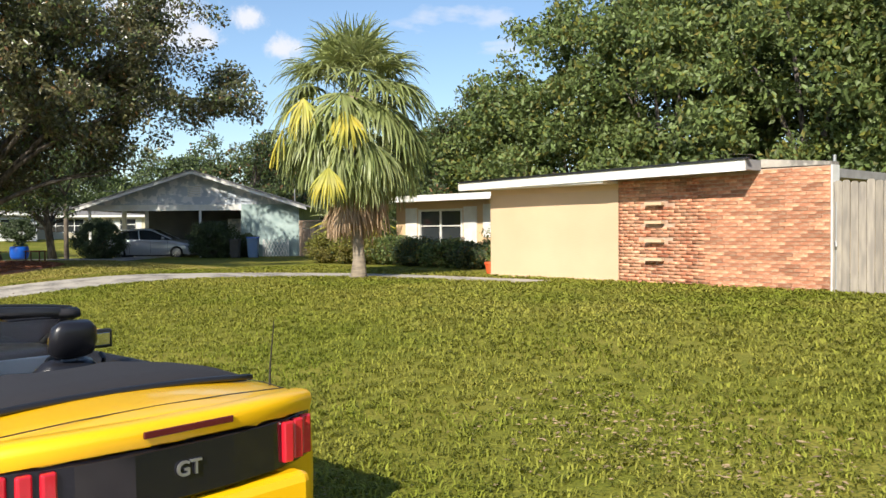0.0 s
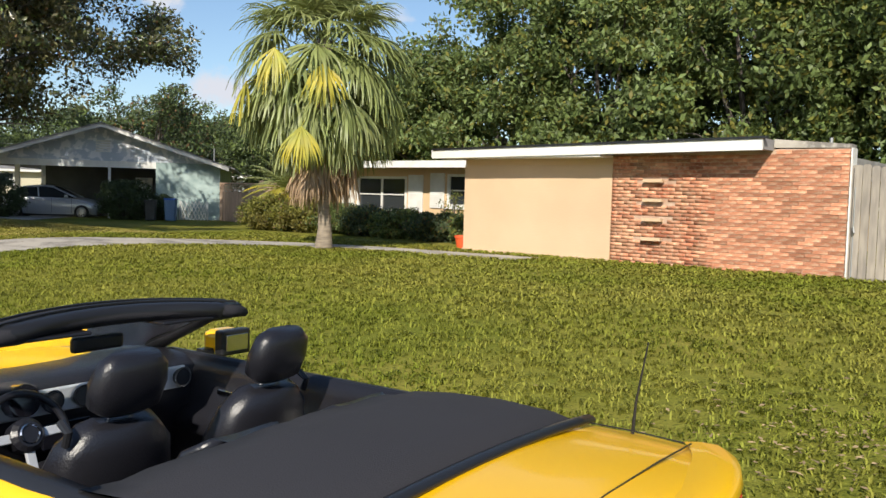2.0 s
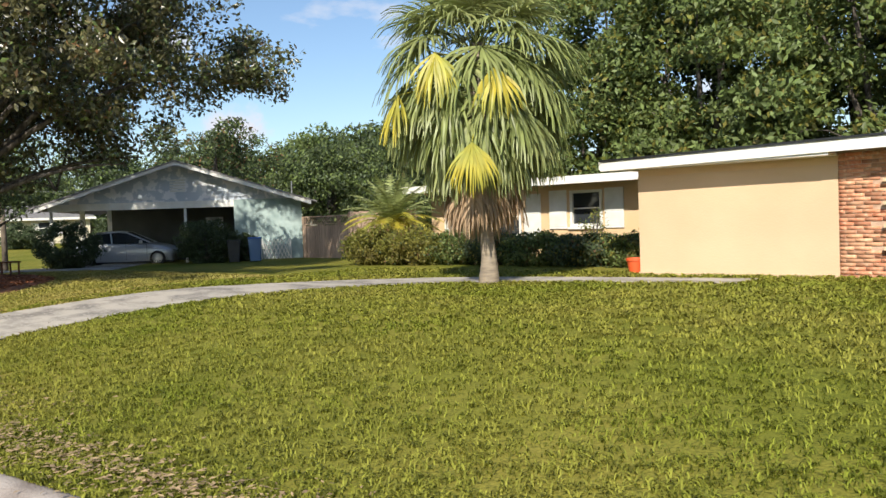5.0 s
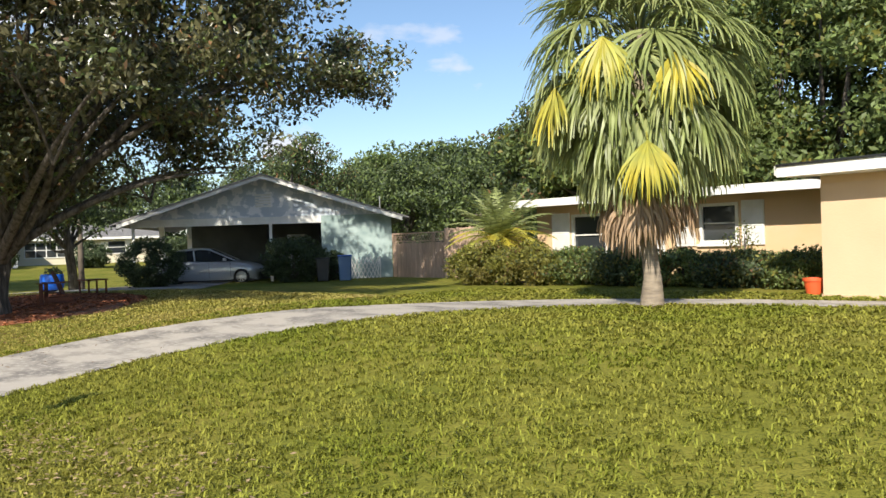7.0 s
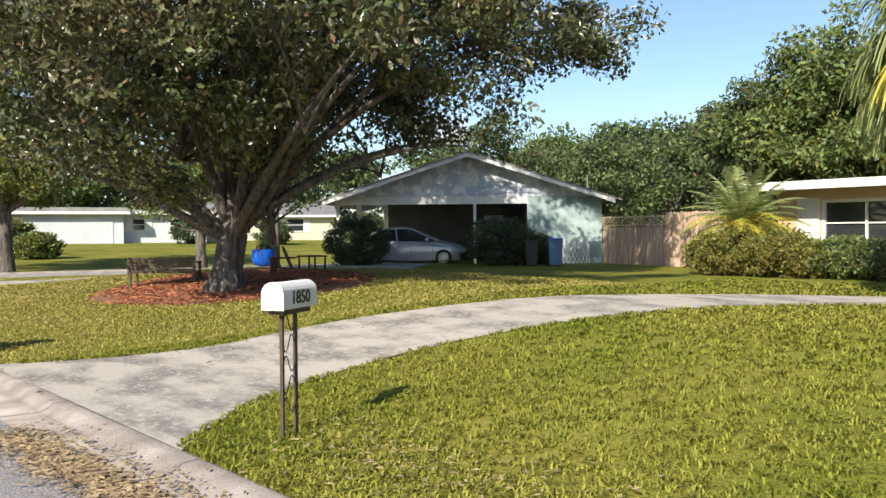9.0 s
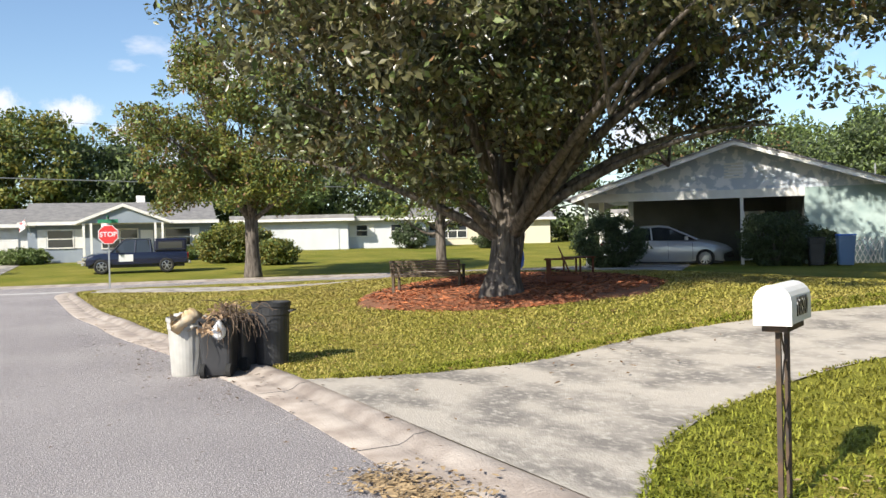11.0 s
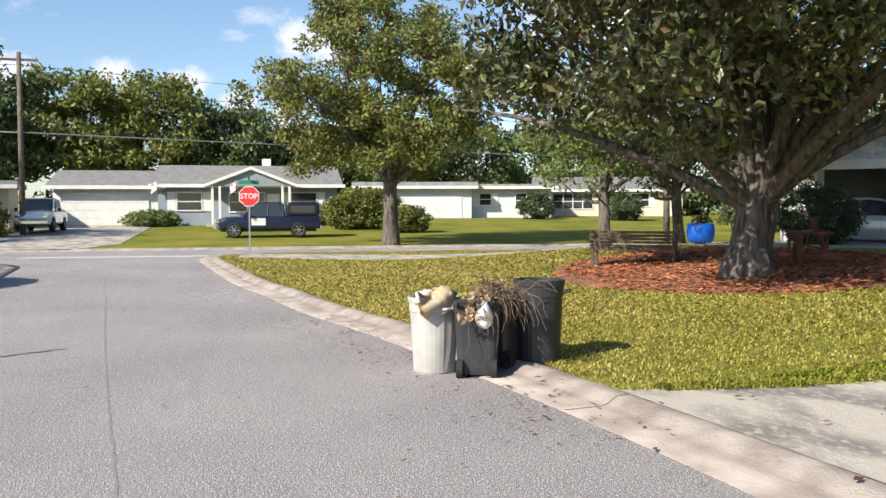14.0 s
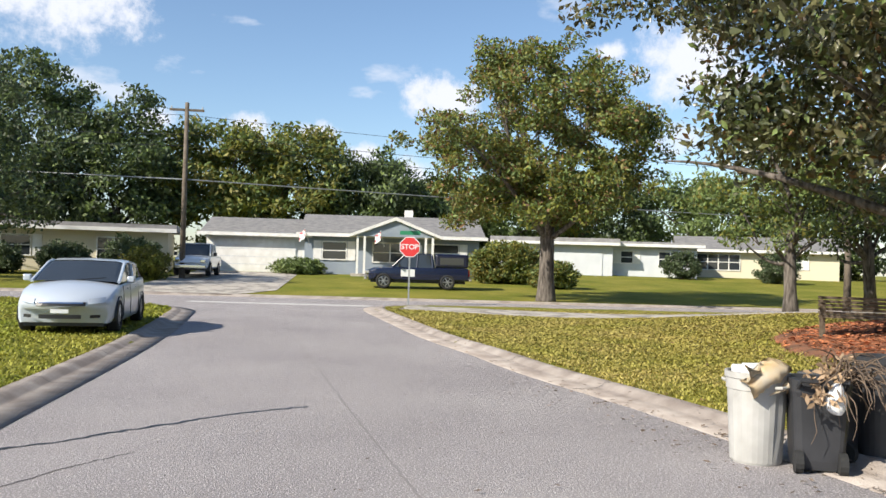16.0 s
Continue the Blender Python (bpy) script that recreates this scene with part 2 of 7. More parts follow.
M["bin_black"] = material("charcoal_bin", (0.022, 0.023, 0.026), 0.5, color2=(0.036, 0.036, 0.04), scale=3)
M["bin_grey"] = material("pale_grey_bin", (0.43, 0.42, 0.40), 0.6, color2=(0.33, 0.32, 0.30), scale=4)
M["bin_blue"] = material("blue_bin", (0.10, 0.18, 0.33), 0.55)
M["barrel_blue"] = material("bright_blue_plastic", (0.01, 0.11, 0.55), 0.35)
M["wood"] = material("weathered_bench_wood", (0.13, 0.09, 0.055), 0.85, color2=(0.22, 0.17, 0.11), scale=6, bump=0.3, stretch=(1, 5, 5))
M["benchwood"] = material("dark_bench_wood", (0.06, 0.042, 0.028), 0.85, color2=(0.12, 0.09, 0.06), scale=6, bump=0.3, stretch=(1, 5, 5))
M["chairwood"] = material("red_brown_wood", (0.16, 0.05, 0.025), 0.8, color2=(0.1, 0.035, 0.02), scale=5)
M["rust"] = material("dark_rusty_iron", (0.05, 0.04, 0.032), 0.8, color2=(0.1, 0.06, 0.035), scale=14)
M["stop"] = material("red_sign", (0.58, 0.035, 0.035), 0.45)
M["galv"] = material("galvanised_steel", (0.35, 0.36, 0.36), 0.5, metal=0.7)
M["orange"] = material("orange_pot", (0.75, 0.11, 0.03), 0.6)
M["cloth"] = material("pale_cloth", (0.75, 0.55, 0.28), 0.9, color2=(0.7, 0.62, 0.5), scale=5)
M["paint_line"] = material("road_paint", (0.62, 0.6, 0.57), 0.8, color2=(0.45, 0.43, 0.41), scale=5)
M["tar"] = material("dark_tar", (0.11, 0.10, 0.10), 0.9)
M["seam"] = material("seam", (0.25, 0.23, 0.225), 0.9)
M["brake"] = material("dark_red_lamp", (0.09, 0.008, 0.012), 0.2, coat=0.6)
M["flag"] = material("striped_cloth", (0.55, 0.12, 0.14), 0.8, color2=(0.75, 0.74, 0.74), scale=4, lo=0.45, hi=0.5)
M["pole"] = material("utility_pole_wood", (0.16, 0.13, 0.1), 0.9, color2=(0.1, 0.08, 0.06), scale=4)
M["twig"] = material("dry_twig", (0.12, 0.085, 0.06), 0.9, random_hue=0.4)
M["curtain"] = material("blind", (0.7, 0.68, 0.63), 0.8)
glass = material("window_glass", (0.03, 0.035, 0.04), 0.04, spec=0.8)
M["glass"] = glass
clear = bpy.data.materials.new("clear_glass")
clear.use_nodes = True
cb = clear.node_tree.nodes["Principled BSDF"]
cb.inputs["Transmission Weight"].default_value, cb.inputs["Roughness"].default_value, cb.inputs["IOR"].default_value = 1.0, 0.0, 1.12
cb.inputs["Base Color"].default_value = (0.75, 0.85, 0.8, 1)
M["clear"] = clear
M["lamp_clear"] = material("clear_lamp", (0.62, 0.66, 0.70), 0.12, metal=0.3, coat=1.0)


# ---- mesh helpers ----
def part(name, bm, mat, parent=None, label="", smooth=False):
    me = bpy.data.meshes.new(name)
    bmesh.ops.recalc_face_normals(bm, faces=bm.faces)
    bm.to_mesh(me)
    bm.free()
    me.materials.append(M[mat])
    if smooth:
        me.shade_smooth()
    ob = new(name, me)
    ob.parent = parent
    if label:
        ob["label"] = label
    return ob


def mesh_part(name, verts, faces, mat, parent=None, label="", smooth=False):
    """A mesh from an array of vertices and one of faces that all have as many corners."""
    verts, faces = np.asarray(verts, dtype=np.float32), np.asarray(faces, dtype=np.int32)
    me = bpy.data.meshes.new(name)
    k = faces.shape[1]
    me.vertices.add(len(verts))
    me.vertices.foreach_set("co", verts.ravel())
    me.loops.add(faces.size)
    me.loops.foreach_set("vertex_index", faces.ravel())
    me.polygons.add(len(faces))
    me.polygons.foreach_set("loop_start", np.arange(0, faces.size, k, dtype=np.int32))
    me.update(calc_edges=True)
    me.materials.append(M[mat])
    if smooth:
        me.shade_smooth()
    ob = new(name, me)
    ob.parent = parent
    if label:
        ob["label"] = label
    return ob


def thing(name, m, label, category, group=""):
    ob = new(name)
    ob.matrix_world = m
    ob.empty_display_size = 0.1
    return tagged(ob, label, category, group)


def box(bm, x0, x1, y0, y1, z0, z1, bevel=0.0, m=None):
    vs = [bm.verts.new((x, y, z)) for x in (x0, x1) for y in (y0, y1) for z in (z0, z1)]
    fs = [bm.faces.new([vs[i] for i in f]) for f in ((0, 1, 3, 2), (4, 6, 7, 5), (0, 4, 5, 1), (2, 3, 7, 6), (0, 2, 6, 4), (1, 5, 7, 3))]
    if bevel:
        es = list({e for f in fs for e in f.edges})
        r = bmesh.ops.bevel(bm, geom=es, offset=bevel, segments=2, affect="EDGES", profile=0.5)
        vs = list({v for f in r["faces"] for v in f.verts} | {v for v in vs if v.is_valid})
    if m is not None:
        bmesh.ops.transform(bm, matrix=m, verts=vs)
    return vs


def boxed(name, dims, mat, parent=None, label="", bevel=0.0, m=None):
    bm = bmesh.new()
    box(bm, *dims, bevel=bevel, m=m)
    return part(name, bm, mat, parent, label)


def tube(bm, pts, radii, n=8, cap=True, squash=1.0):
    rings = []
    pts = [Vector(p) for p in pts]
    if isinstance(radii, (int, float)):
        radii = [radii] * len(pts)
    side = None
    for i, p in enumerate(pts):
        d = (pts[min(i + 1, len(pts) - 1)] - pts[max(i - 1, 0)]).normalized()
        if side is None:
            side = d.cross(Vector((0, 0, 1)) if abs(d.z) < 0.9 else Vector((1, 0, 0))).normalized()
        side = (side - d * side.dot(d)).normalized()
        up = side.cross(d)
        rings.append([bm.verts.new(p + radii[i] * (math.cos(a) * side + squash * math.sin(a) * up)) for a in [2 * math.pi * k / n for k in range(n)]])
    for a, b in zip(rings, rings[1:]):
        for k in range(n):
            bm.faces.new((a[k], a[(k + 1) % n], b[(k + 1) % n], b[k]))
    if cap:
        bm.faces.new(rings[0])
        bm.faces.new(rings[-1])
    return rings


def loft(bm, sections, close=False, cap=False):
    rows = [[bm.verts.new(p) for p in s] for s in sections]
    for a, b in zip(rows, rows[1:]):
        n = len(a)
        for k in range(n if close else n - 1):
            bm.faces.new((a[k], a[(k + 1) % n], b[(k + 1) % n], b[k]))
    if cap:
        bm.faces.new(rows[0])
        bm.faces.new(rows[-1])
    return rows


def prism(bm, outline, y0, y1, m=None):
    """A closed outline of (x, z), from y0 to y1."""
    a = [bm.verts.new((x, y0, z)) for x, z in outline]
    b = [bm.verts.new((x, y1, z)) for x, z in outline]
    bm.faces.new(a)
    bm.faces.new(b)
    for k in range(len(a)):
        bm.faces.new((a[k], a[(k + 1) % len(a)], b[(k + 1) % len(a)], b[k]))
    if m is not None:
        bmesh.ops.transform(bm, matrix=m, verts=a + b)


def smooth_line(pts, step=0.5):
    """Catmull-Rom through the points."""
    p = [np.array(q, dtype=float) for q in pts]
    p = [2 * p[0] - p[1]] + p + [2 * p[-1] - p[-2]]
    out = []
    for a, b, c, d in zip(p, p[1:], p[2:], p[3:]):
        n = max(2, int(np.linalg.norm(c - b) / step))
        for t in np.arange(n) / n:
            out.append(0.5 * (2 * b + (c - a) * t + (2 * a - 5 * b + 4 * c - d) * t * t + (3 * b - a - 3 * c + d) * t ** 3))
    out.append(p[-2])
    return np.array(out)


# ---- the lie of the land ----
KERB_N = smooth_line([(60, 8.3), (10, 8.3), (0, 8.3), (-6, 8.2), (-10, 7.95), (-13.9, 7.62), (-15.5, 7.47), (-18.1, 7.29), (-20.6, 7.0), (-23.4, 6.6), (-26.4, 6.0), (-29, 5.7), (-32, 5.25), (-38, 4.8), (-42, 4.6), (-43.6, 5.3), (-44.2, 8), (-43.5, 15), (-41.5, 35), (-36.5, 79)], 0.8)
KERB_S = smooth_line([(60, -1.2), (0, -1.1), (-16, -1.0), (-23, -0.95), (-30, -1.0), (-37, -1.4), (-40.5, -2.0), (-43, -5), (-44.4, -12), (-46, -24), (-51, -70)], 0.8)
KERB_W = smooth_line([(-41.5, 80), (-46, 36), (-48.2, 16), (-49.8, 2), (-51.2, -12), (-52.6, -24), (-57, -70)], 1.5)
ROAD = np.vstack([KERB_N, KERB_W, KERB_S[::-1]])
DRIVE_R = smooth_line([(-13.3, 7.68), (-14.1, 8.3), (-15.1, 9.5), (-15.7, 11.3), (-15.7, 13.0), (-15.2, 15.4), (-13.9, 18.2), (-11.3, 20.0), (-7, 20.7)], 0.5)
DRIVE_L = smooth_line([(-19.1, 7.18), (-18.8, 8.4), (-18.6, 10.0), (-18.9, 11.8), (-18.6, 13.6), (-17.6, 16.8), (-15.7, 19.5), (-12.6, 21.2), (-7, 22.0)], 0.5)


SIDE_A = smooth_line([(-41.0, 4.9), (-38.6, 8), (-36.5, 11.5), (-33.5, 15.8), (-29, 20.5)])
SIDE_B = smooth_line([(-43.2, 5.6), (-41.4, 9.5), (-38.6, 14), (-36, 18.6), (-33.5, 24.6)])
SIDE_POLY = np.vstack([SIDE_A, SIDE_B[::-1]])
DRIVE_POLY = np.vstack([[(-13.0, 7.3)], DRIVE_R, DRIVE_L[::-1], [(-19.5, 6.8)]])


def inside(px, py, poly):
    hit = np.zeros(px.shape, bool)
    x1, y1 = poly[:, 0], poly[:, 1]
    x2, y2 = np.roll(x1, -1), np.roll(y1, -1)
    for a, b, c, d in zip(x1, y1, x2, y2):
        if b != d:
            hit ^= ((b > py) != (d > py)) & (px < (c - a) * (py - b) / (d - b) + a)
    return hit


def line_distance(px, py, poly, closed=True):
    best = np.full(px.shape, 1e9)
    q = np.roll(poly, -1, axis=0) if closed else poly[1:]
    for (a, b), (c, d) in zip(poly if closed else poly[:-1], q):
        ux, uy = c - a, d - b
        t = np.clip(((px - a) * ux + (py - b) * uy) / max(ux * ux + uy * uy, 1e-9), 0, 1)
        best = np.minimum(best, (px - a - t * ux) ** 2 + (py - b - t * uy) ** 2)
    return np.sqrt(best)


def smoothstep(v):
    v = np.clip(v, 0, 1)
    return v * v * (3 - 2 * v)


def lawn_z(x, y):
    """Height of the lawns and drives: low at the kerbs, half a metre up at the houses."""
    x, y = np.asarray(x, float), np.asarray(y, float)
    north = 0.08 + 0.48 * smoothstep((y - 8.3) / 8.5) * smoothstep((x + 42) / 8)
    north = north + 0.13 * np.exp(-((x + 26.5) ** 2) / 70 - (y - 15) ** 2 / 22)
    south = 0.08 + 0.0 * x
    west = 0.06 + 0.032 * np.clip(-51 - x, 0, 30)
    return np.where(x < -46, west, np.where(y > 3, north, south))


def gz(x, y):
    return float(lawn_z(x, y))


def beyond(x, y):
    """From the far blocks' own axes to the plan's: they stand turned by 1.4 degrees to the street."""
    return 0.57 + 0.9997 * x + 0.025 * y, -1.61 - 0.025 * x + 0.9997 * y


def built_ground():
    xs = np.unique(np.concatenate([np.linspace(-600, -100, 12), np.arange(-100, -58, 1.2), np.arange(-58, 22, 0.4), np.arange(22, 60, 2), np.linspace(60, 600, 12)]))
    ys = np.unique(np.concatenate([np.linspace(-600, -60, 12), np.arange(-60, -10, 2), np.arange(-10, 36, 0.4), np.arange(36, 90, 2), np.linspace(90, 600, 12)]))
    gx, gy = np.meshgrid(xs, ys, indexing="ij")
    z = lawn_z(gx, gy)
    d = line_distance(gx, gy, ROAD)
    on = inside(gx, gy, ROAD)
    z = np.where(on, np.where(d > 0.2, -0.15, z - 0.04), z)
    drive = DRIVE_POLY
    dd = line_distance(gx, gy, drive)
    z = np.where(inside(gx, gy, drive) & (dd > 0.3), z - 0.035, z)
    z = np.where(inside(gx, gy, SIDE_POLY) & (line_distance(gx, gy, SIDE_POLY) > 0.3), z - 0.03, z)
    v = np.stack([gx, gy, z], -1).reshape(-1, 3)
    nx, ny = len(xs), len(ys)
    i = (np.arange(nx - 1)[:, None] * ny + np.arange(ny - 1)[None, :]).ravel()
    f = np.stack([i, i + ny, i + ny + 1, i + 1], -1)
    ob = mesh_part("ground", v, f, "grass", smooth=True)
    tagged(ob, "mown green lawn rising gently from the kerb to the houses", "lawn", "", "structure")


def strip(name, left, right, mat, lift, cross=8, label="", category=""):
    """A paved strip that follows the ground between two edges."""
    n = 60
    def resample(l):
        s = np.concatenate([[0], np.cumsum(np.linalg.norm(np.diff(l, axis=0), axis=1))])
        t = np.linspace(0, s[-1], n)
        return np.stack([np.interp(t, s, l[:, 0]), np.interp(t, s, l[:, 1])], -1)
    a, b = resample(np.asarray(left, float)), resample(np.asarray(right, float))
    w = np.linspace(0, 1, cross)
    p = a[:, None] * (1 - w[None, :, None]) + b[:, None] * w[None, :, None]
    z = lawn_z(p[..., 0], p[..., 1]) + lift
    v = np.concatenate([p, z[..., None]], -1).reshape(-1, 3)
    i = (np.arange(n - 1)[:, None] * cross + np.arange(cross - 1)[None, :]).ravel()
    f = np.stack([i, i + cross, i + cross + 1, i + 1], -1)
    return tagged(mesh_part(name, v, f, mat, smooth=True), label, category, "", "structure")


def kerb(name, line, side, label):
    """A low rolled kerb with its gutter, swept along the line of its back edge; side +1 where the road lies right of it."""
    d = np.gradient(line, axis=0)
    d /= np.linalg.norm(d, axis=1)[:, None]
    nrm = np.stack([d[:, 1], -d[:, 0]], -1) * side
    prof = [(-0.10, 0.02), (-0.06, 0.07), (0.0, 0.088), (0.13, 0.08), (0.21, 0.03), (0.27, 0.012), (0.62, 0.012), (0.64, -0.1)]
    v = np.array([[(*(p + nr * o), h) for o, h in prof] for p, nr in zip(line, nrm)]).reshape(-1, 3)
    k = len(prof)
    i = (np.arange(len(line) - 1)[:, None] * k + np.arange(k - 1)[None, :]).ravel()
    f = np.stack([i, i + k, i + k + 1, i + 1], -1)
    return tagged(mesh_part(name, v, f, "kerb"), label, "kerb", "", "structure")


def kerb_joints(line, side, x0, x1):
    """Narrow dark joints across the kerb, three metres apart."""
    d = np.gradient(line, axis=0)
    d /= np.linalg.norm(d, axis=1)[:, None]
    s = np.concatenate([[0], np.cumsum(np.linalg.norm(np.diff(line, axis=0), axis=1))])
    bm = bmesh.new()
    for at in np.arange(1.0, s[-1], 3.0):
        px, py = np.interp(at, s, line[:, 0]), np.interp(at, s, line[:, 1])
        if not x0 < px < x1:
            continue
        k = int(np.searchsorted(s, at)) - 1
        t, nr = Vector((*d[k], 0)), Vector((d[k][1], -d[k][0], 0)) * side
        for (a, za), (b, zb) in zip([(0.0, 0.088), (0.13, 0.08), (0.21, 0.03), (0.27, 0.012)], [(0.13, 0.08), (0.21, 0.03), (0.27, 0.012), (0.62, 0.012)]):
            p, q = Vector((px, py, za + 0.003)) + nr * a, Vector((px, py, zb + 0.003)) + nr * b
            bm.faces.new([bm.verts.new(v) for v in (p - t * 0.008, p + t * 0.008, q + t * 0.008, q - t * 0.008)])
    tagged(part("kerb_joint", bm, "tar"), "dark joints across the kerb", "kerb joint", "", "stuff")


built_ground()
bm = bmesh.new()
bm.faces.new([bm.verts.new((x, y, 0.0)) for x, y in ROAD])
bmesh.ops.triangulate(bm, faces=bm.faces[:])
tagged(part("road", bm, "asphalt"), "light grey worn asphalt street meeting a side street", "road", "", "structure")
kerb("kerb_north", KERB_N, -1, "pale rolled concrete kerb and gutter along the lawn")
kerb("kerb_south", KERB_S, 1, "pale rolled concrete kerb and gutter across the street")
kerb_joints(KERB_N, -1, -42, 3)
kerb_joints(KERB_S, 1, -40, -10)
kerb("kerb_west", KERB_W, -1, "pale concrete kerb of the side street")
strip("driveway", DRIVE_L, DRIVE_R, "concrete", 0.012, label="old pale concrete driveway curving towards the peach house", category="driveway")
strip("side_drive", SIDE_A, SIDE_B, "concrete", 0.015, label="pale concrete drive leading to the carport", category="driveway")
boxed("stop_line", (-0.3, 0.3, -3.2, 3.2, 0.002, 0.006), "paint_line", m=pose(-44.6, 1.2, 0, 0, 0, -8))
tagged(bpy.data.objects["stop_line"], "worn white stop line painted across the street", "road marking", "", "structure")


# ---- houses ----
def wall_panel(bm, x0, x1, z0, z1, y0, y1, holes=()):
    """A wall of thickness y0..y1 with rectangular openings (x0, x1, z0, z1) through it."""
    xs = sorted({x0, x1, *[h[0] for h in holes], *[h[1] for h in holes]})
    zs = sorted({z0, z1, *[h[2] for h in holes], *[h[3] for h in holes]})
    for a, b in zip(xs, xs[1:]):
        for c, d in zip(zs, zs[1:]):
            mx, mz = (a + b) / 2, (c + d) / 2
            if not any(h[0] < mx < h[1] and h[2] < mz < h[3] for h in holes):
                box(bm, a, b, y0, y1, c, d)
    bmesh.ops.remove_doubles(bm, verts=bm.verts, dist=0.0001)


def window(parent, x0, x1, z0, z1, y, bars_v=1, bars_h=1, frame_mat="white", label="white framed window", blind=0.0, depth=0.08):
    """A window unit facing -y, its outer face at y."""
    w = boxed("window", (x0, x1, y + depth, y + depth + 0.012, z0, z1), "glass", parent, label)
    t = 0.05
    bm = bmesh.new()
    for a, b, c, d in ((x0 - 0.04, x1 + 0.04, z1 - t, z1 + 0.04), (x0 - 0.04, x1 + 0.04, z0 - 0.04, z0 + t), (x0 - 0.04, x0 + t, z0 + t, z1 - t), (x1 - t, x1 + 0.04, z0 + t, z1 - t)):
        box(bm, a, b, y - 0.02, y + depth - 0.004, c, d)
    for k in range(bars_v):
        xm = x0 + (x1 - x0) * (k + 1) / (bars_v + 1)
        box(bm, xm - 0.03, xm + 0.03, y + 0.01, y + depth - 0.004, z0 + t, z1 - t)
    part("frame", bm, frame_mat, w, "white window frame")
    bm = bmesh.new()
    for k in range(bars_h):
        zm = z0 + (z1 - z0) * (k + 1) / (bars_h + 1)
        box(bm, x0 + t, x1 - t, y + 0.02, y + depth - 0.003, zm - 0.02, zm + 0.02)
    part("sash_bar", bm, frame_mat, w, "thin white sash bars")
    boxed("sill", (x0 - 0.09, x1 + 0.09, y - 0.1, y - 0.021, z0 - 0.12, z0 - 0.045), frame_mat, w, "white window sill")
    if blind:
        boxed("blind", (x0 + t, x1 - t, y + depth + 0.03, y + depth + 0.04, z1 - (z1 - z0) * blind, z1 - 0.02), "curtain", w, "pale blind")
    return w


def shutter(parent, x0, x1, z0, z1, y):
    s = boxed("shutter", (x0, x1, y - 0.045, y - 0.005, z0, z1), "white", parent, "white louvred shutter")
    bm = bmesh.new()
    z = z0 + 0.08
    while z < z1 - 0.1:
        box(bm, x0 + 0.05, x1 - 0.05, y - 0.062, y - 0.046, z, z + 0.035)
        z += 0.075
    tagged(part("louvre", bm, "white", s), "", "", "", "stuff")


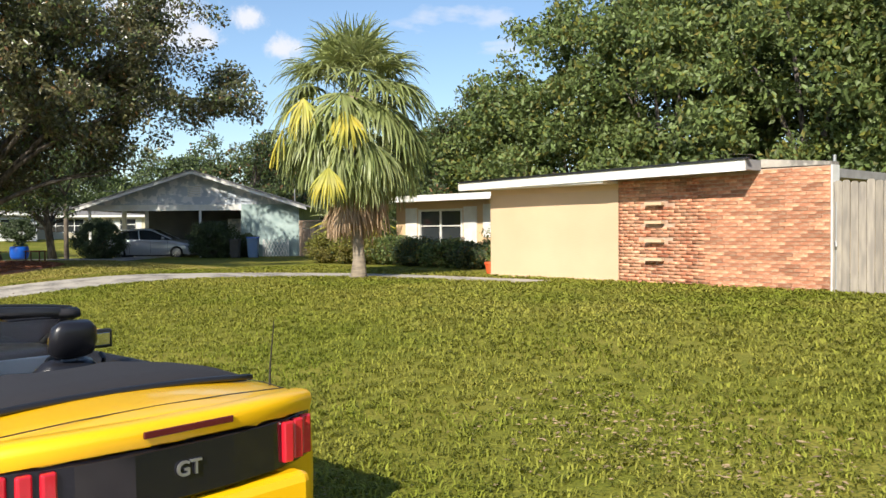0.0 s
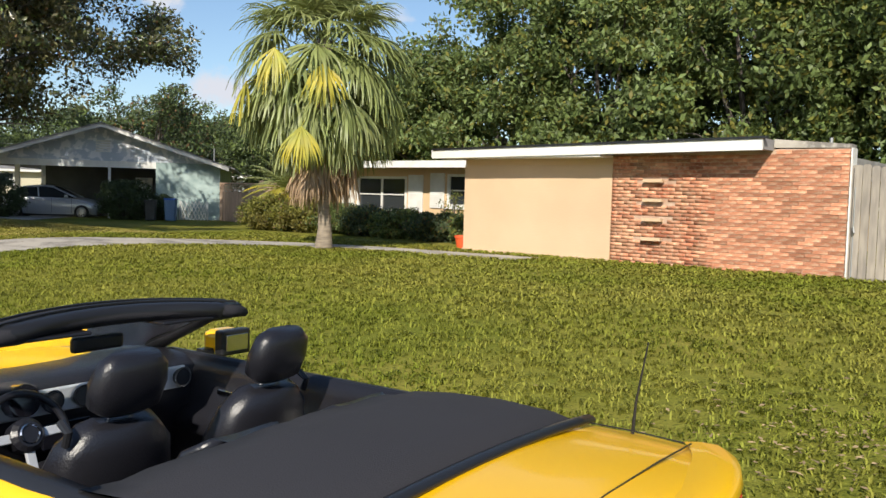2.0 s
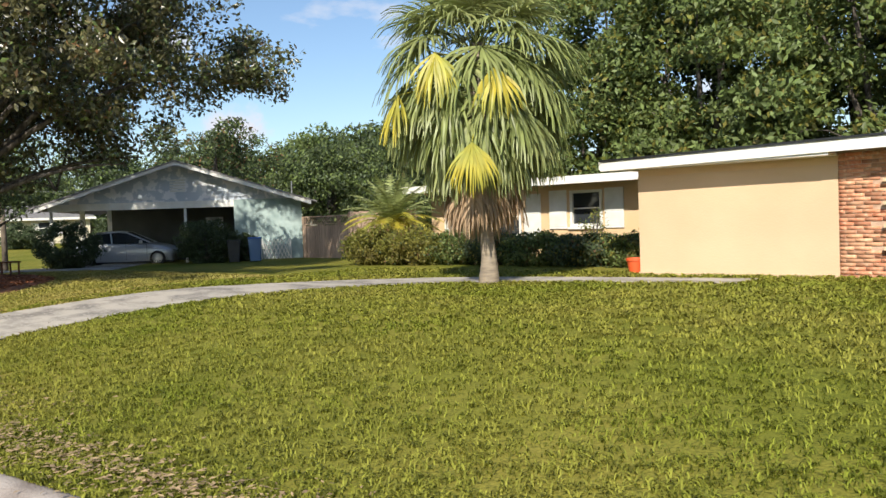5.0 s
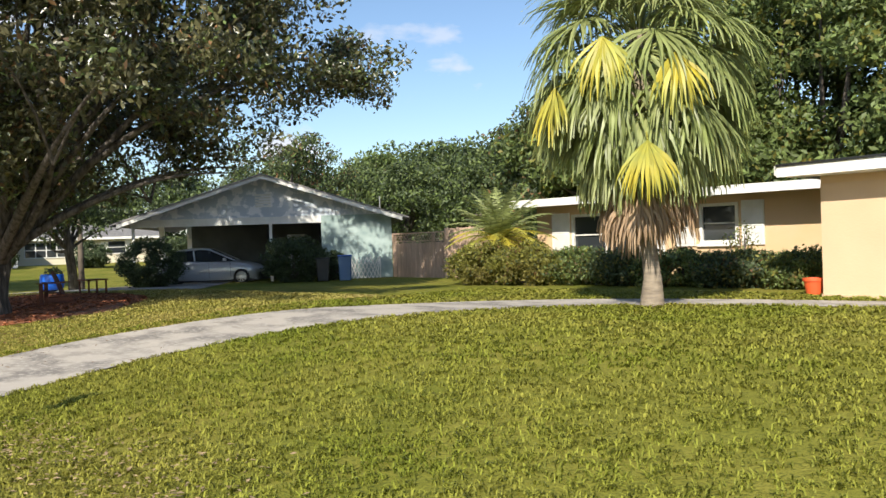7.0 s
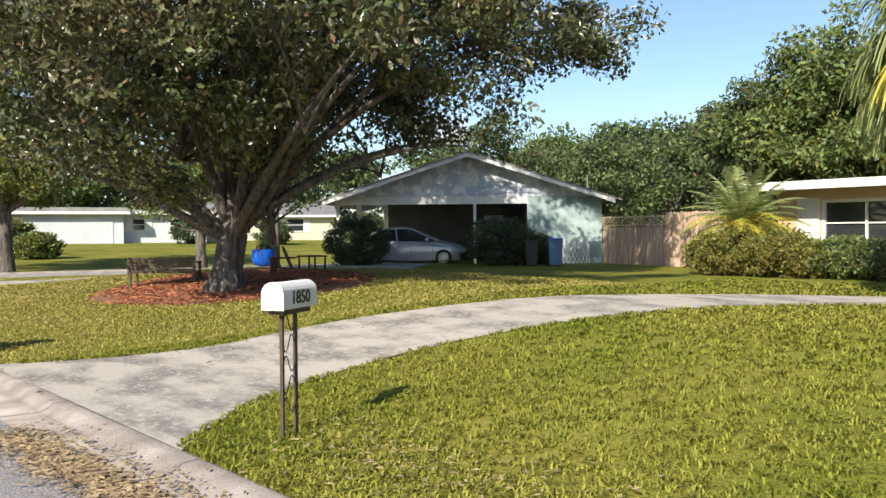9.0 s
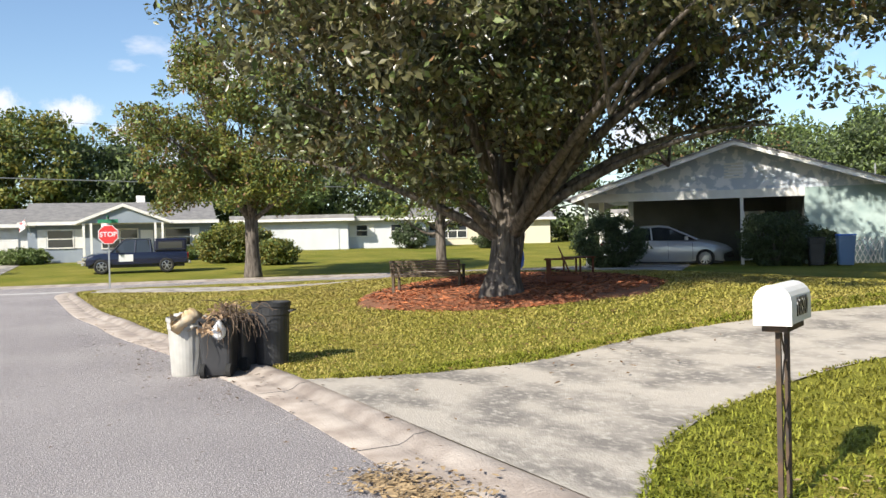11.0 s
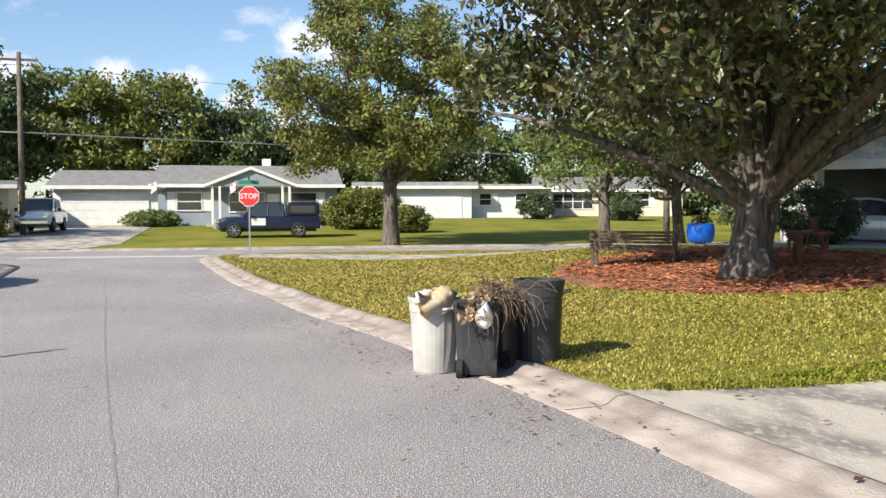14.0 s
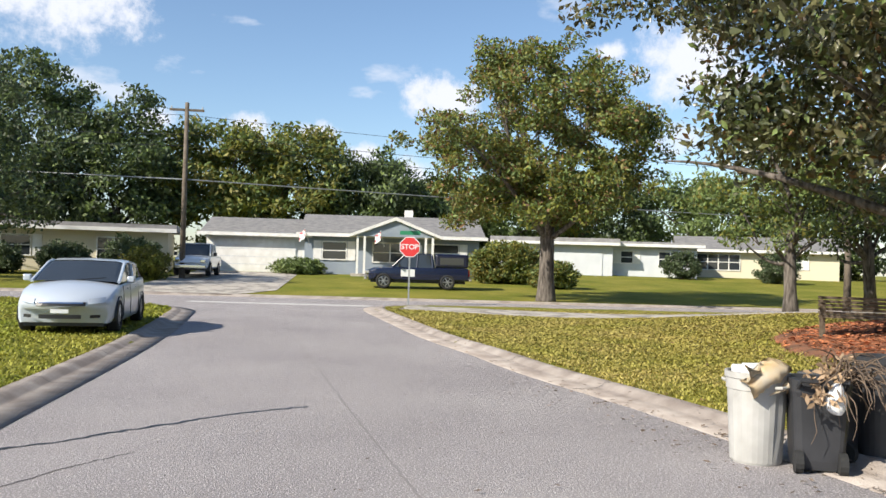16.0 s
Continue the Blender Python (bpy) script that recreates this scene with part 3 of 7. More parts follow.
def peach_house():
    h = thing("peach_house", pose(0, 0, 0), "low peach stucco house with a flat roof and orange brick front", "house")
    base, yb = 0.4, 22.55
    # garage bay in front, the brick part of it and the recessed wing behind
    boxed("garage_wall", (-9.95, -5.8, yb, yb + 0.2, base, 2.72), "panel", h, "smooth peach painted wall panel")
    boxed("panel_band", (-9.95, -5.8, yb + 0.02, yb + 0.2, 2.72, 2.95), "stucco", h, "peach band under the eave")
    boxed("side_wall", (-9.95, -9.75, yb + 0.2, 29.0, base, 2.92), "stucco", h, "peach side wall")
    boxed("brick_backing", (-5.8, -0.86, yb + 0.025, yb + 0.3, base, 3.02), "mortar", h, "mortar joints of the brick front")
    boxed("end_wall", (-3.4, -3.2, yb + 0.3, 35.8, base, 2.95), "stucco", h, "peach end wall")
    boxed("corner_trim", (-0.86, -0.83, yb - 0.03, yb + 0.3, base, 3.03), "white", h, "white corner board")
    boxed("base_course", (-9.97, -5.8, yb - 0.035, yb - 0.004, base, 0.62), "panel", h, "peach plinth strip")
    bm = bmesh.new()
    holes = [(-20.2, -17.6, 1.25, 2.62), (-15.7, -14.5, 1.55, 2.72)]
    wall_panel(bm, -21.6, -9.95, base, 2.95, 29.0, 29.2, holes)
    part("recessed_wall", bm, "stucco", h, "peach stucco wall of the recessed wing")
    boxed("end_wall", (-21.6, -21.4, 29.2, 36, base, 2.95), "stucco", h)
    boxed("back_wall", (-21.4, -3.2, 35.8, 36, base, 2.95), "stucco", h)
    boxed("room_wall", (-21.4, -9.95, 31.4, 31.5, base, 2.9), "darkwall", h, "room wall behind the windows, dimness put into its colour")
    window(h, -20.15, -17.65, 1.3, 2.58, 29.0, 1, 1, blind=0.75)
    window(h, -15.65, -14.55, 1.6, 2.68, 29.0, 0, 1, blind=0.6)
    for a, b, c, d in ((-20.95, -20.25, 1.2, 2.68), (-17.5, -16.8, 1.2, 2.68), (-16.45, -15.8, 1.5, 2.75), (-14.4, -13.75, 1.5, 2.75)):
        shutter(h, a, b, c, d, 28.99)
    # roof: a thin slab that rises to the right, with a white fascia
    bm = bmesh.new()
    prism(bm, [(-10.5, 2.93), (-2.3, 2.99), (-2.3, 3.2), (-10.5, 3.08)], 21.95, 36.2)
    part("roof", bm, "roof_flat", h, "flat gravel roof")
    bm = bmesh.new()
    prism(bm, [(-10.52, 2.86), (-2.3, 2.97), (-2.3, 3.19), (-10.52, 3.06)], 21.9, 21.948)
    part("fascia", bm, "white", h, "thick white fascia board")
    bm = bmesh.new()
    prism(bm, [(-10.52, 3.065), (-2.2, 3.195), (-2.2, 3.235), (-10.52, 3.105)], 21.86, 22.0)
    part("drip_edge", bm, "black_plastic", h, "dark roof edge strip")
    bm = bmesh.new()
    prism(bm, [(-2.29, 3.05), (-0.86, 3.03), (-0.86, 3.1), (-2.29, 3.22)], 22.56, 22.9)
    part("wall_cap", bm, "concrete", h, "weathered cap on the brick wall")
    bm = bmesh.new()
    box(bm, -22.0, -10.52, 27.9, 36.4, 2.96, 3.1)
    part("roof", bm, "roof_flat", h, "flat gravel roof of the wing")
    boxed("fascia", (-22.02, -10.53, 27.84, 27.898, 2.9, 3.14), "white", h, "white fascia of the wing")
    boxed("fascia", (-10.58, -10.52, 21.95, 27.83, 2.9, 3.08), "white", h)
    boxed("soffit", (-10.5, -5.8, 21.95, yb - 0.002, 2.87, 2.925), "white", h, "white soffit")
    for x, y, r in ((-5.4, 24.5, 0.03), (-2.0, 25.5, 0.04)):
        bm = bmesh.new()
        tube(bm, [(x, y, 3.1), (x, y, 3.45)], r, 8)
        part("vent_pipe", bm, "galv", h, "small roof vent pipe")
    bm = bmesh.new()
    tube(bm, [(-0.75, yb - 0.05, 0.5), (-0.75, yb - 0.05, 2.3)], 0.015, 6)
    tube(bm, [(-0.75, yb - 0.07, 1.55), (-0.72, yb - 0.12, 1.45), (-0.75, yb - 0.07, 1.4)], 0.02, 6)
    part("conduit", bm, "galv", h, "thin grey conduit")
    for k in range(4):
        z = 2.34 - 0.42 * k
        boxed("ledge", (-5.0, -4.55, yb - 0.13, yb - 0.012, z, z + 0.07), "panel", h, "pale protruding masonry ledge")
    return h


def carport_house():
    P = Vector((-31.75, 24.95, 0.45))
    m = Matrix.Translation(P) @ Matrix.Rotation(math.atan2(0.775, 0.63), 4, "Z")
    h = thing("carport_house", m, "pale blue gabled house with peeling gable, sun dapples in its paint, and open double carport", "house")
    # local x along the front to the right, y into the house; the ground is at 0
    E, R, W = 2.62, 4.26, 5.35
    bm = bmesh.new()
    prism(bm, [(-W + 0.35, E), (W - 0.35, E), (0, R - 0.12)], 0.0, 0.12)
    gable = part("gable_wall", bm, "siding", h, "pale blue gable with peeling paint and painted-in sun dapples")
    bm = bmesh.new()
    for k in range(6):
        z = E + 0.12 + 0.22 * k
        half = (W - 0.4) * (1 - (z + 0.2 - E) / (R - 0.1 - E))
        if half > 0.3:
            box(bm, -half, half, -0.02, -0.001, z, z + 0.2)
    part("lap_siding", bm, "siding", gable)
    bm = bmesh.new()
    for k in range(5):
        box(bm, -0.3, 0.3, -0.06, -0.021, 3.0 + 0.11 * k, 3.07 + 0.11 * k)
    part("gable_vent", bm, "white", gable, "louvred gable vent")
    for s in (-1, 1):
        bm = bmesh.new()
        prism(bm, [(0, R - 0.03), (s * W, E - 0.13), (s * W, E - 0.3), (0, R - 0.2)], -0.62, -0.57)
        part("barge_board", bm, "white", h, "weathered white barge board")
        bm = bmesh.new()
        prism(bm, [(0, R), (s * (W + 0.25), E - 0.16), (s * (W + 0.25), E - 0.22), (0, R - 0.06)], -0.65, 13.0)
        part("roof", bm, "shingle2", h, "weathered grey shingle roof")
    boxed("beam", (-W + 0.35, 2.2, 0.0, 0.18, E - 0.28, E), "white", h, "white carport beam")
    boxed("front_wall", (2.2, 4.95, 0.0, 0.2, -0.1, E), "greenwall", h, "grey-green front wall with shade dapples in its colour")
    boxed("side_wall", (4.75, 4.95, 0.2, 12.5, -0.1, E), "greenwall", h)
    # inner and back wall coloured dark for the shade under the carport
    boxed("inner_wall", (2.2, 2.4, 0.2, 6.5, -0.1, E), "darkwall", h, "inner carport wall with shade put into its colour")
    boxed("back_wall", (-3.6, 2.2, 5.4, 5.6, -0.1, E), "darkwall", h, "carport back wall with shade put into its colour")
    boxed("back_wall", (-3.8, -3.6, 5.4, 12.5, -0.1, E), "siding", h)
    boxed("carport_ceiling", (-W + 0.35, 4.75, 0.2, 12.5, E + 0.0, E + 0.06), "siding", h, "carport ceiling")
    d = boxed("door", (0.6, 1.4, 5.34, 5.39, 0, 2.0), "siding", h, "pale inner door")
    boxed("door_handle", (0.68, 0.74, 5.28, 5.339, 0.95, 1.0), "chrome", d)
    boxed("slab", (-W + 0.4, 4.75, -0.3, 12.5, -0.25, 0.02), "concrete", h, "concrete carport slab")
    for x in (-4.9, 0.25):
        bm = bmesh.new()
        box(bm, x - 0.05, x + 0.05, 0.03, 0.13, 0.02, E - 0.281)
        part("post", bm, "white", h, "slim white carport post")
    bm = bmesh.new()
    box(bm, -4.98, -4.78, 5.3, 5.5, 0.02, E)
    part("post", bm, "white", h)
    boxed("railing", (-4.9, -3.8, 5.35, 5.42, 0.9, 1.0), "white", h, "white side railing")
    bm = bmesh.new()
    tube(bm, [(4.6, 1.5, 2.7), (4.6, 1.5, 3.4)], 0.03, 6)
    part("vent_pipe", bm, "galv", h)
    return h


def hip_house(name, m, parts, label):
    """A house built of (x0, x1, y0, y1, wall z, ridge z, wall material, roof material, 'gable'|'flat') blocks facing -y."""
    h = thing(name, m, label, "house")
    for x0, x1, y0, y1, zw, zr, wm, rm, kind in parts:
        bm = bmesh.new()
        for a in ((x0, x1, y0, y0 + 0.2), (x0, x1, y1 - 0.2, y1), (x0, x0 + 0.2, y0 + 0.2, y1 - 0.2), (x1 - 0.2, x1, y0 + 0.2, y1 - 0.2)):
            box(bm, *a, -0.3, zw)
        part("wall", bm, wm, h)
        bm = bmesh.new()
        if kind == "flat":
            box(bm, x0 - 0.5, x1 + 0.5, y0 - 0.6, y1 + 0.5, zw + 0.002, zr)
        else:
            ym = (y0 + y1) / 2
            outline = [(y0 - 0.6, zw - 0.05), (y0 - 0.6, zw + 0.1), (ym, zr), (y1 + 0.6, zw + 0.1), (y1 + 0.6, zw - 0.05), (ym, zr - 0.2)]
            a = [bm.verts.new((x0 - 0.35, y, z)) for y, z in outline]
            b = [bm.verts.new((x1 + 0.35, y, z)) for y, z in outline]
            for k in range(6):
                bm.faces.new((a[k], a[(k + 1) % 6], b[(k + 1) % 6], b[k]))
            bm.faces.new(a), bm.faces.new(b)
        part("roof", bm, rm, h, "low grey roof")
        boxed("fascia", (x0 - 0.5, x1 + 0.5, y0 - 0.66, y0 - 0.602, zw - 0.1, zw + 0.12), "white", h, "white fascia")
    return h


def opening(parent, x0, x1, z0, z1, y, shut=True, bars=1):
    """A far window standing proud of its wall, with shutters."""
    w = boxed("window", (x0, x1, y - 0.05, y - 0.01, z0, z1), "glass", parent, "dark window with white frame")
    bm = bmesh.new()
    for a, b, c, d in ((x0 - 0.07, x1 + 0.07, z1, z1 + 0.08), (x0 - 0.07, x1 + 0.07, z0 - 0.08, z0), (x0 - 0.07, x0, z0, z1), (x1, x1 + 0.07, z0, z1), (x0, x1, (z0 + z1) / 2 - 0.03, (z0 + z1) / 2 + 0.03)):
        box(bm, a, b, y - 0.08, y - 0.002, c, d)
    for k in range(bars - 1):
        xm = x0 + (x1 - x0) * (k + 1) / bars
        box(bm, xm - 0.04, xm + 0.04, y - 0.075, y - 0.051, z0, z1)
    part("frame", bm, "white", w)
    if shut:
        for a, b in ((x0 - 0.62, x0 - 0.1), (x1 + 0.1, x1 + 0.62)):
            boxed("shutter", (a, b, y - 0.05, y - 0.002, z0 - 0.08, z1 + 0.08), "white", parent, "white shutter")


def facing(x, y, z, deg):
    """A pose whose local -y looks along deg (0: towards +x)."""
    x, y = beyond(x, y)
    return pose(x, y, gz(x, y) + z, 0, 0, deg + 88.6)


ZW = 0.0
peach_house()
carport_house()

# the blue-grey house with its porch, across the side street: local x runs to the viewer's right
hb = hip_house("porch_house", facing(-71, 5.1, ZW, -3), [(-3.6, 7.9, 0, 8, 2.55, 4.1, "siding_plain", "shingle", "gable"), (-10.0, -3.6, 0.4, 7, 2.45, 3.7, "white", "shingle", "gable")],
               "low grey-roofed house with gabled porch, shutters and double garage")
opening(hb, -2.4, -0.9, 1.0, 2.1, 0.0)
opening(hb, 4.9, 6.5, 1.0, 2.1, 0.0)
opening(hb, 0.9, 3.1, 0.9, 2.1, 0.0, False, 2)
boxed("door", (3.3, 4.1, -0.06, -0.002, 0, 2.05), "whitepaint", hb, "white front door")
gd = boxed("garage_door", (-9.4, -4.2, 0.32, 0.398, -0.1, 2.15), "white", hb, "white panelled garage door")
for k in range(3):
    boxed("door_groove", (-9.4, -4.2, 0.31, 0.319, 0.5 + 0.5 * k, 0.53 + 0.5 * k), "offwhite", gd)
bm = bmesh.new()
prism(bm, [(-0.3, 2.5), (4.9, 2.5), (2.3, 3.55)], -1.9, -1.85)
part("porch_gable", bm, "siding_plain", hb, "pale porch gable")
for s in (-1, 1):
    bm = bmesh.new()
    prism(bm, [(2.3, 3.75), (2.3 + s * 2.95, 2.6), (2.3 + s * 2.95, 2.42), (2.3, 3.55)], -2.1, 2.2)
    part("porch_roof", bm, "white", hb, "white-edged porch roof")
for x in (-0.1, 0.35, 4.25, 4.7):
    boxed("porch_post", (x - 0.07, x + 0.07, -1.95, -1.8, 0.1, 2.5), "white", hb, "white porch post")
boxed("porch_slab", (-0.5, 5.1, -2.1, -0.07, -0.2, 0.1), "concrete", hb)
bm = bmesh.new()
box(bm, 3.0, 3.6, 4.2, 4.8, 3.4, 4.6)
part("chimney", bm, "white", hb, "small white chimney")

hc = hip_house("white_house", facing(-80, 25.1, ZW, -12), [(-9, 0.2, 0, 8, 2.5, 2.95, "offwhite", "roof_flat", "flat"), (0.2, 7, 1.2, 8, 2.5, 2.8, "offwhite", "roof_flat", "flat")],
               "long low white house with a flat roof and a wide garage")
boxed("garage_door", (-7.2, -0.6, -0.05, -0.002, -0.1, 2.0), "offwhite", hc, "pale garage door")
opening(hc, 1.0, 1.9, 1.1, 2.0, 1.2)
opening(hc, 4.0, 5.8, 0.9, 2.0, 1.2, False, 2)
hd = hip_house("cream_house", facing(-84, 39, ZW, -20), [(-6, 7, 0, 8, 2.3, 3.7, "cream", "shingle", "gable")], "cream house with a dark screened porch")
opening(hd, -4.5, -1.0, 0.7, 2.0, 0.0, False, 4)
opening(hd, 2.5, 4.0, 0.9, 2.0, 0.0)
he = hip_house("grey_house", facing(-66, 50, 0.3, -35), [(-6, 6, 0, 8, 2.4, 2.9, "offwhite", "roof_flat", "flat")], "pale grey house half hidden behind trees")
opening(he, -3, -1.4, 0.9, 2.1, 0.0)
ha = hip_house("yellow_cream_house", facing(-66, -13.8, ZW, 8), [(-10, 7.5, 0, 8, 2.5, 2.85, "cream", "roof_flat", "flat")], "low cream house with a flat roof behind bushes")
opening(ha, -7, -4.4, 0.6, 2.1, 0.0, False, 3)
opening(ha, -1.5, 0, 0.9, 2.0, 0.0)
opening(ha, 3.6, 5.4, 0.7, 2.0, 0.0, False, 2)


# ---- trees ----
def leaf_mesh(centers, size, rng, mat, name, parent, droop=0.3, folded=True):
    """Small folded leaves, four corners and a midrib each."""
    n = len(centers)
    d = rng.normal(size=(n, 3))
    d[:, 2] -= droop
    d /= np.linalg.norm(d, axis=1)[:, None]
    s = np.cross(d, rng.normal(size=(n, 3)))
    s /= np.linalg.norm(s, axis=1)[:, None]
    k = np.cross(d, s)
    L = (size * rng.uniform(0.65, 1.3, n))[:, None]
    a = centers - d * L * 0.5
    b = centers + d * L * 0.5
    c1 = centers + s * L * 0.24 + k * L * 0.08
    c2 = centers - s * L * 0.24 + k * L * 0.08
    v = np.stack([a, c1, b, c2], 1).reshape(-1, 3)
    i = np.arange(n)[:, None] * 4
    f = np.concatenate([i + [0, 1, 2], i + [0, 2, 3]], 1).reshape(-1, 3)
    return tagged(mesh_part(name, v, f, mat, parent), "", "", "", "stuff")


def crown_points(rng, tips, spread, per):
    c = np.repeat(np.asarray(tips), per, axis=0)
    off = rng.normal(size=c.shape)
    off /= np.linalg.norm(off, axis=1)[:, None]
    off *= (rng.uniform(0, 1, len(c)) ** 0.45)[:, None]
    off[:, 2] *= 0.65
    return c + off * spread


def lumpy_tips(rng, n, centre, radii, shell, boughs):
    """Tips gathered round boughs, so that the crown has lobes with gaps between them."""
    hubs = ellipsoid_tips(rng, boughs, centre, radii, shell)
    k = rng.integers(0, boughs, n)
    off = rng.normal(size=(n, 3)) * [1, 1, 0.7]
    loose = n // 4
    hubs[:boughs // 8] = ellipsoid_tips(rng, boughs // 8, centre, np.array(radii) * 0.6, 0.2)
    return np.vstack([ellipsoid_tips(rng, loose, centre, np.array(radii) * 0.96, shell * 0.7), (hubs[k] + off * bough_size(radii, boughs))[loose:]])


def bough_size(radii, boughs):
    return 0.80 * (radii[0] * radii[1] * radii[2]) ** (1 / 3) / boughs ** 0.5


def ellipsoid_tips(rng, n, centre, radii, shell=0.55, lumps=0.22):
    d = rng.normal(size=(n, 3))
    d /= np.linalg.norm(d, axis=1)[:, None]
    r = shell + (1 - shell) * rng.uniform(0, 1, n) ** 0.6
    ph = rng.uniform(0, 6.28, 4)
    bump = 1 + lumps * (np.sin(3 * np.arctan2(d[:, 1], d[:, 0]) + ph[0]) * 0.5 + np.sin(5 * d[:, 2] + ph[1]) * 0.35 + np.sin(7 * d[:, 0] + ph[2]) * 0.3)
    return np.array(centre) + d * (r * bump)[:, None] * np.array(radii)


def limbs(bm, rng, base, tips, r0, fork, n=8, sides=7, wob=0.5):
    """Limbs that bow from the fork out to a choice of tips."""
    for t in tips:
        p0, p3 = Vector(fork), Vector(t)
        mid = p0.lerp(p3, 0.5) + Vector(rng.normal(size=3) * wob) + Vector((0, 0, 0.15 * (p3 - p0).length))
        pts = []
        for k in range(n + 1):
            u = k / n
            pts.append(p0 * (1 - u) ** 2 + mid * 2 * u * (1 - u) + p3 * u * u)
        tube(bm, pts, [r0 * (1 - 0.88 * k / n) for k in range(n + 1)], sides, cap=False)


def tree(name, x, y, z, trunk_h, trunk_r, centre, radii, clumps, per, spread, leaf, mats, label, seed, nlimbs=14, limb_r=None, sub=3, trunk_mat="bark", shell=0.5, keep=None, group="", flare=1.5, droop=0.3, flutes=0.03, low_limbs=(), boughs=60):
    rng = np.random.default_rng(seed)
    t = thing(name, pose(x, y, z), label, "tree", group)
    tips = lumpy_tips(rng, clumps, centre, radii, shell, boughs)
    if keep is not None:
        tips = tips[keep(tips)]
    bm = bmesh.new()
    lean = rng.normal(size=2) * 0.15
    fork = (lean[0], lean[1], trunk_h)
    tube(bm, [(0, 0, -0.2), (0, 0, 0.15), (lean[0] * 0.3, lean[1] * 0.3, trunk_h * 0.4), fork, (fork[0] * 1.3, fork[1] * 1.3, trunk_h + 0.4 * (centre[2] - trunk_h))],
         [trunk_r * flare, trunk_r * (flare * 0.5 + 0.6), trunk_r, trunk_r * 0.95, trunk_r * 0.45], 44 if flutes > 0.1 else 14)
    for v in bm.verts:
        a = math.atan2(v.co.y, v.co.x)
        k = 1 + flutes * (0.6 * math.sin(7 * a + v.co.z) + 0.5 * math.sin(11 * a - 1.5 * v.co.z))
        v.co.x, v.co.y = v.co.x * k, v.co.y * k
    part("trunk", bm, trunk_mat, t, smooth=True)
    bm = bmesh.new()
    pick = tips[rng.choice(len(tips), min(nlimbs, len(tips)), replace=False)]
    limbs(bm, rng, None, pick, limb_r or trunk_r * 0.42, (fork[0], fork[1], trunk_h * 0.93))
    for az, reach, zz in low_limbs:
        end = (reach * math.cos(radians(az)), reach * math.sin(radians(az)), zz)
        limbs(bm, rng, None, [end], trunk_r * 0.36, (0, 0, trunk_h * 0.95), 10, 8, 0.35)
        pick = np.vstack([pick, end])
    fine = tips[rng.choice(len(tips), min(nlimbs * sub, len(tips)), replace=False)]
    for q in fine:
        near = pick[np.argmin(np.linalg.norm(pick - q, axis=1))]
        st = Vector(fork).lerp(Vector(near), 0.6)
        limbs(bm, rng, None, [q], trunk_r * 0.12, st, 4, 5, 0.2)
    part("limb", bm, trunk_mat, t, smooth=True)
    pts = crown_points(rng, tips, spread, per)
    split = rng.uniform(size=len(pts))
    lo = 0
    for k, (mat, share) in enumerate(mats):
        sel = (split >= lo) & (split < lo + share)
        lo += share
        leaf_mesh(pts[sel], leaf, rng, mat, "crown", t, droop)
    return t


tree("shade_tree", -25.1, 12.8, gz(-25.1, 12.8), 1.25, 0.33, (0.4, 0.6, 6.6), (7.5, 7.8, 5.2), 1000, 165, 0.74, 0.165, [("leaf_big", 0.85), ("leaf_dead", 0.04), ("leaf_oak", 0.11)],
     "huge spreading shade tree with glossy dark leaves in red mulch", 3, nlimbs=15, limb_r=0.14, sub=4, shell=0.42, flutes=0.13, low_limbs=((75, 6.0, 3.6), (48, 5.5, 3.2), (215, 6.3, 3.3), (290, 5.0, 3.6), (160, 5.5, 3.5)), boughs=150,
     keep=lambda p: (p[:, 2] > 1.95 + 0.06 * np.hypot(p[:, 0], p[:, 1]) + 0.3 * np.clip(p[:, 1] - 0.5, 0, 8)))
tree("street_tree", -49.9, 12.3, gz(-49.9, 12.3), 2.8, 0.32, (0, 0, 6.8), (4.9, 5.2, 5.0), 400, 150, 0.68, 0.2, [("leaf_oak", 0.46), ("leaf_yellow", 0.42), ("leaf_dead", 0.12)],
     "leafy green and bronze tree beside the street", 5, nlimbs=14, keep=lambda p: p[:, 2] > 3.0, boughs=80)
tree("young_tree", -40.0, 17.8, gz(-40.0, 17.8), 1.9, 0.2, (0, 0, 4.2), (2.6, 2.8, 2.4), 90, 90, 0.7, 0.17, [("leaf_oak", 0.7), ("leaf_yellow", 0.3)],
     "small forked tree at the kerb", 6, nlimbs=8, keep=lambda p: p[:, 2] > 2.0)
tree("young_tree", -41.3, 21.6, gz(-41.3, 21.6), 2.1, 0.2, (0, 0, 4.6), (3.0, 3.0, 2.6), 110, 100, 0.75, 0.18, [("leaf_dark", 0.6), ("leaf_oak", 0.4)],
     "small dark-leaved tree on the lawn beside the side street", 7, nlimbs=8, keep=lambda p: p[:, 2] > 2.1)
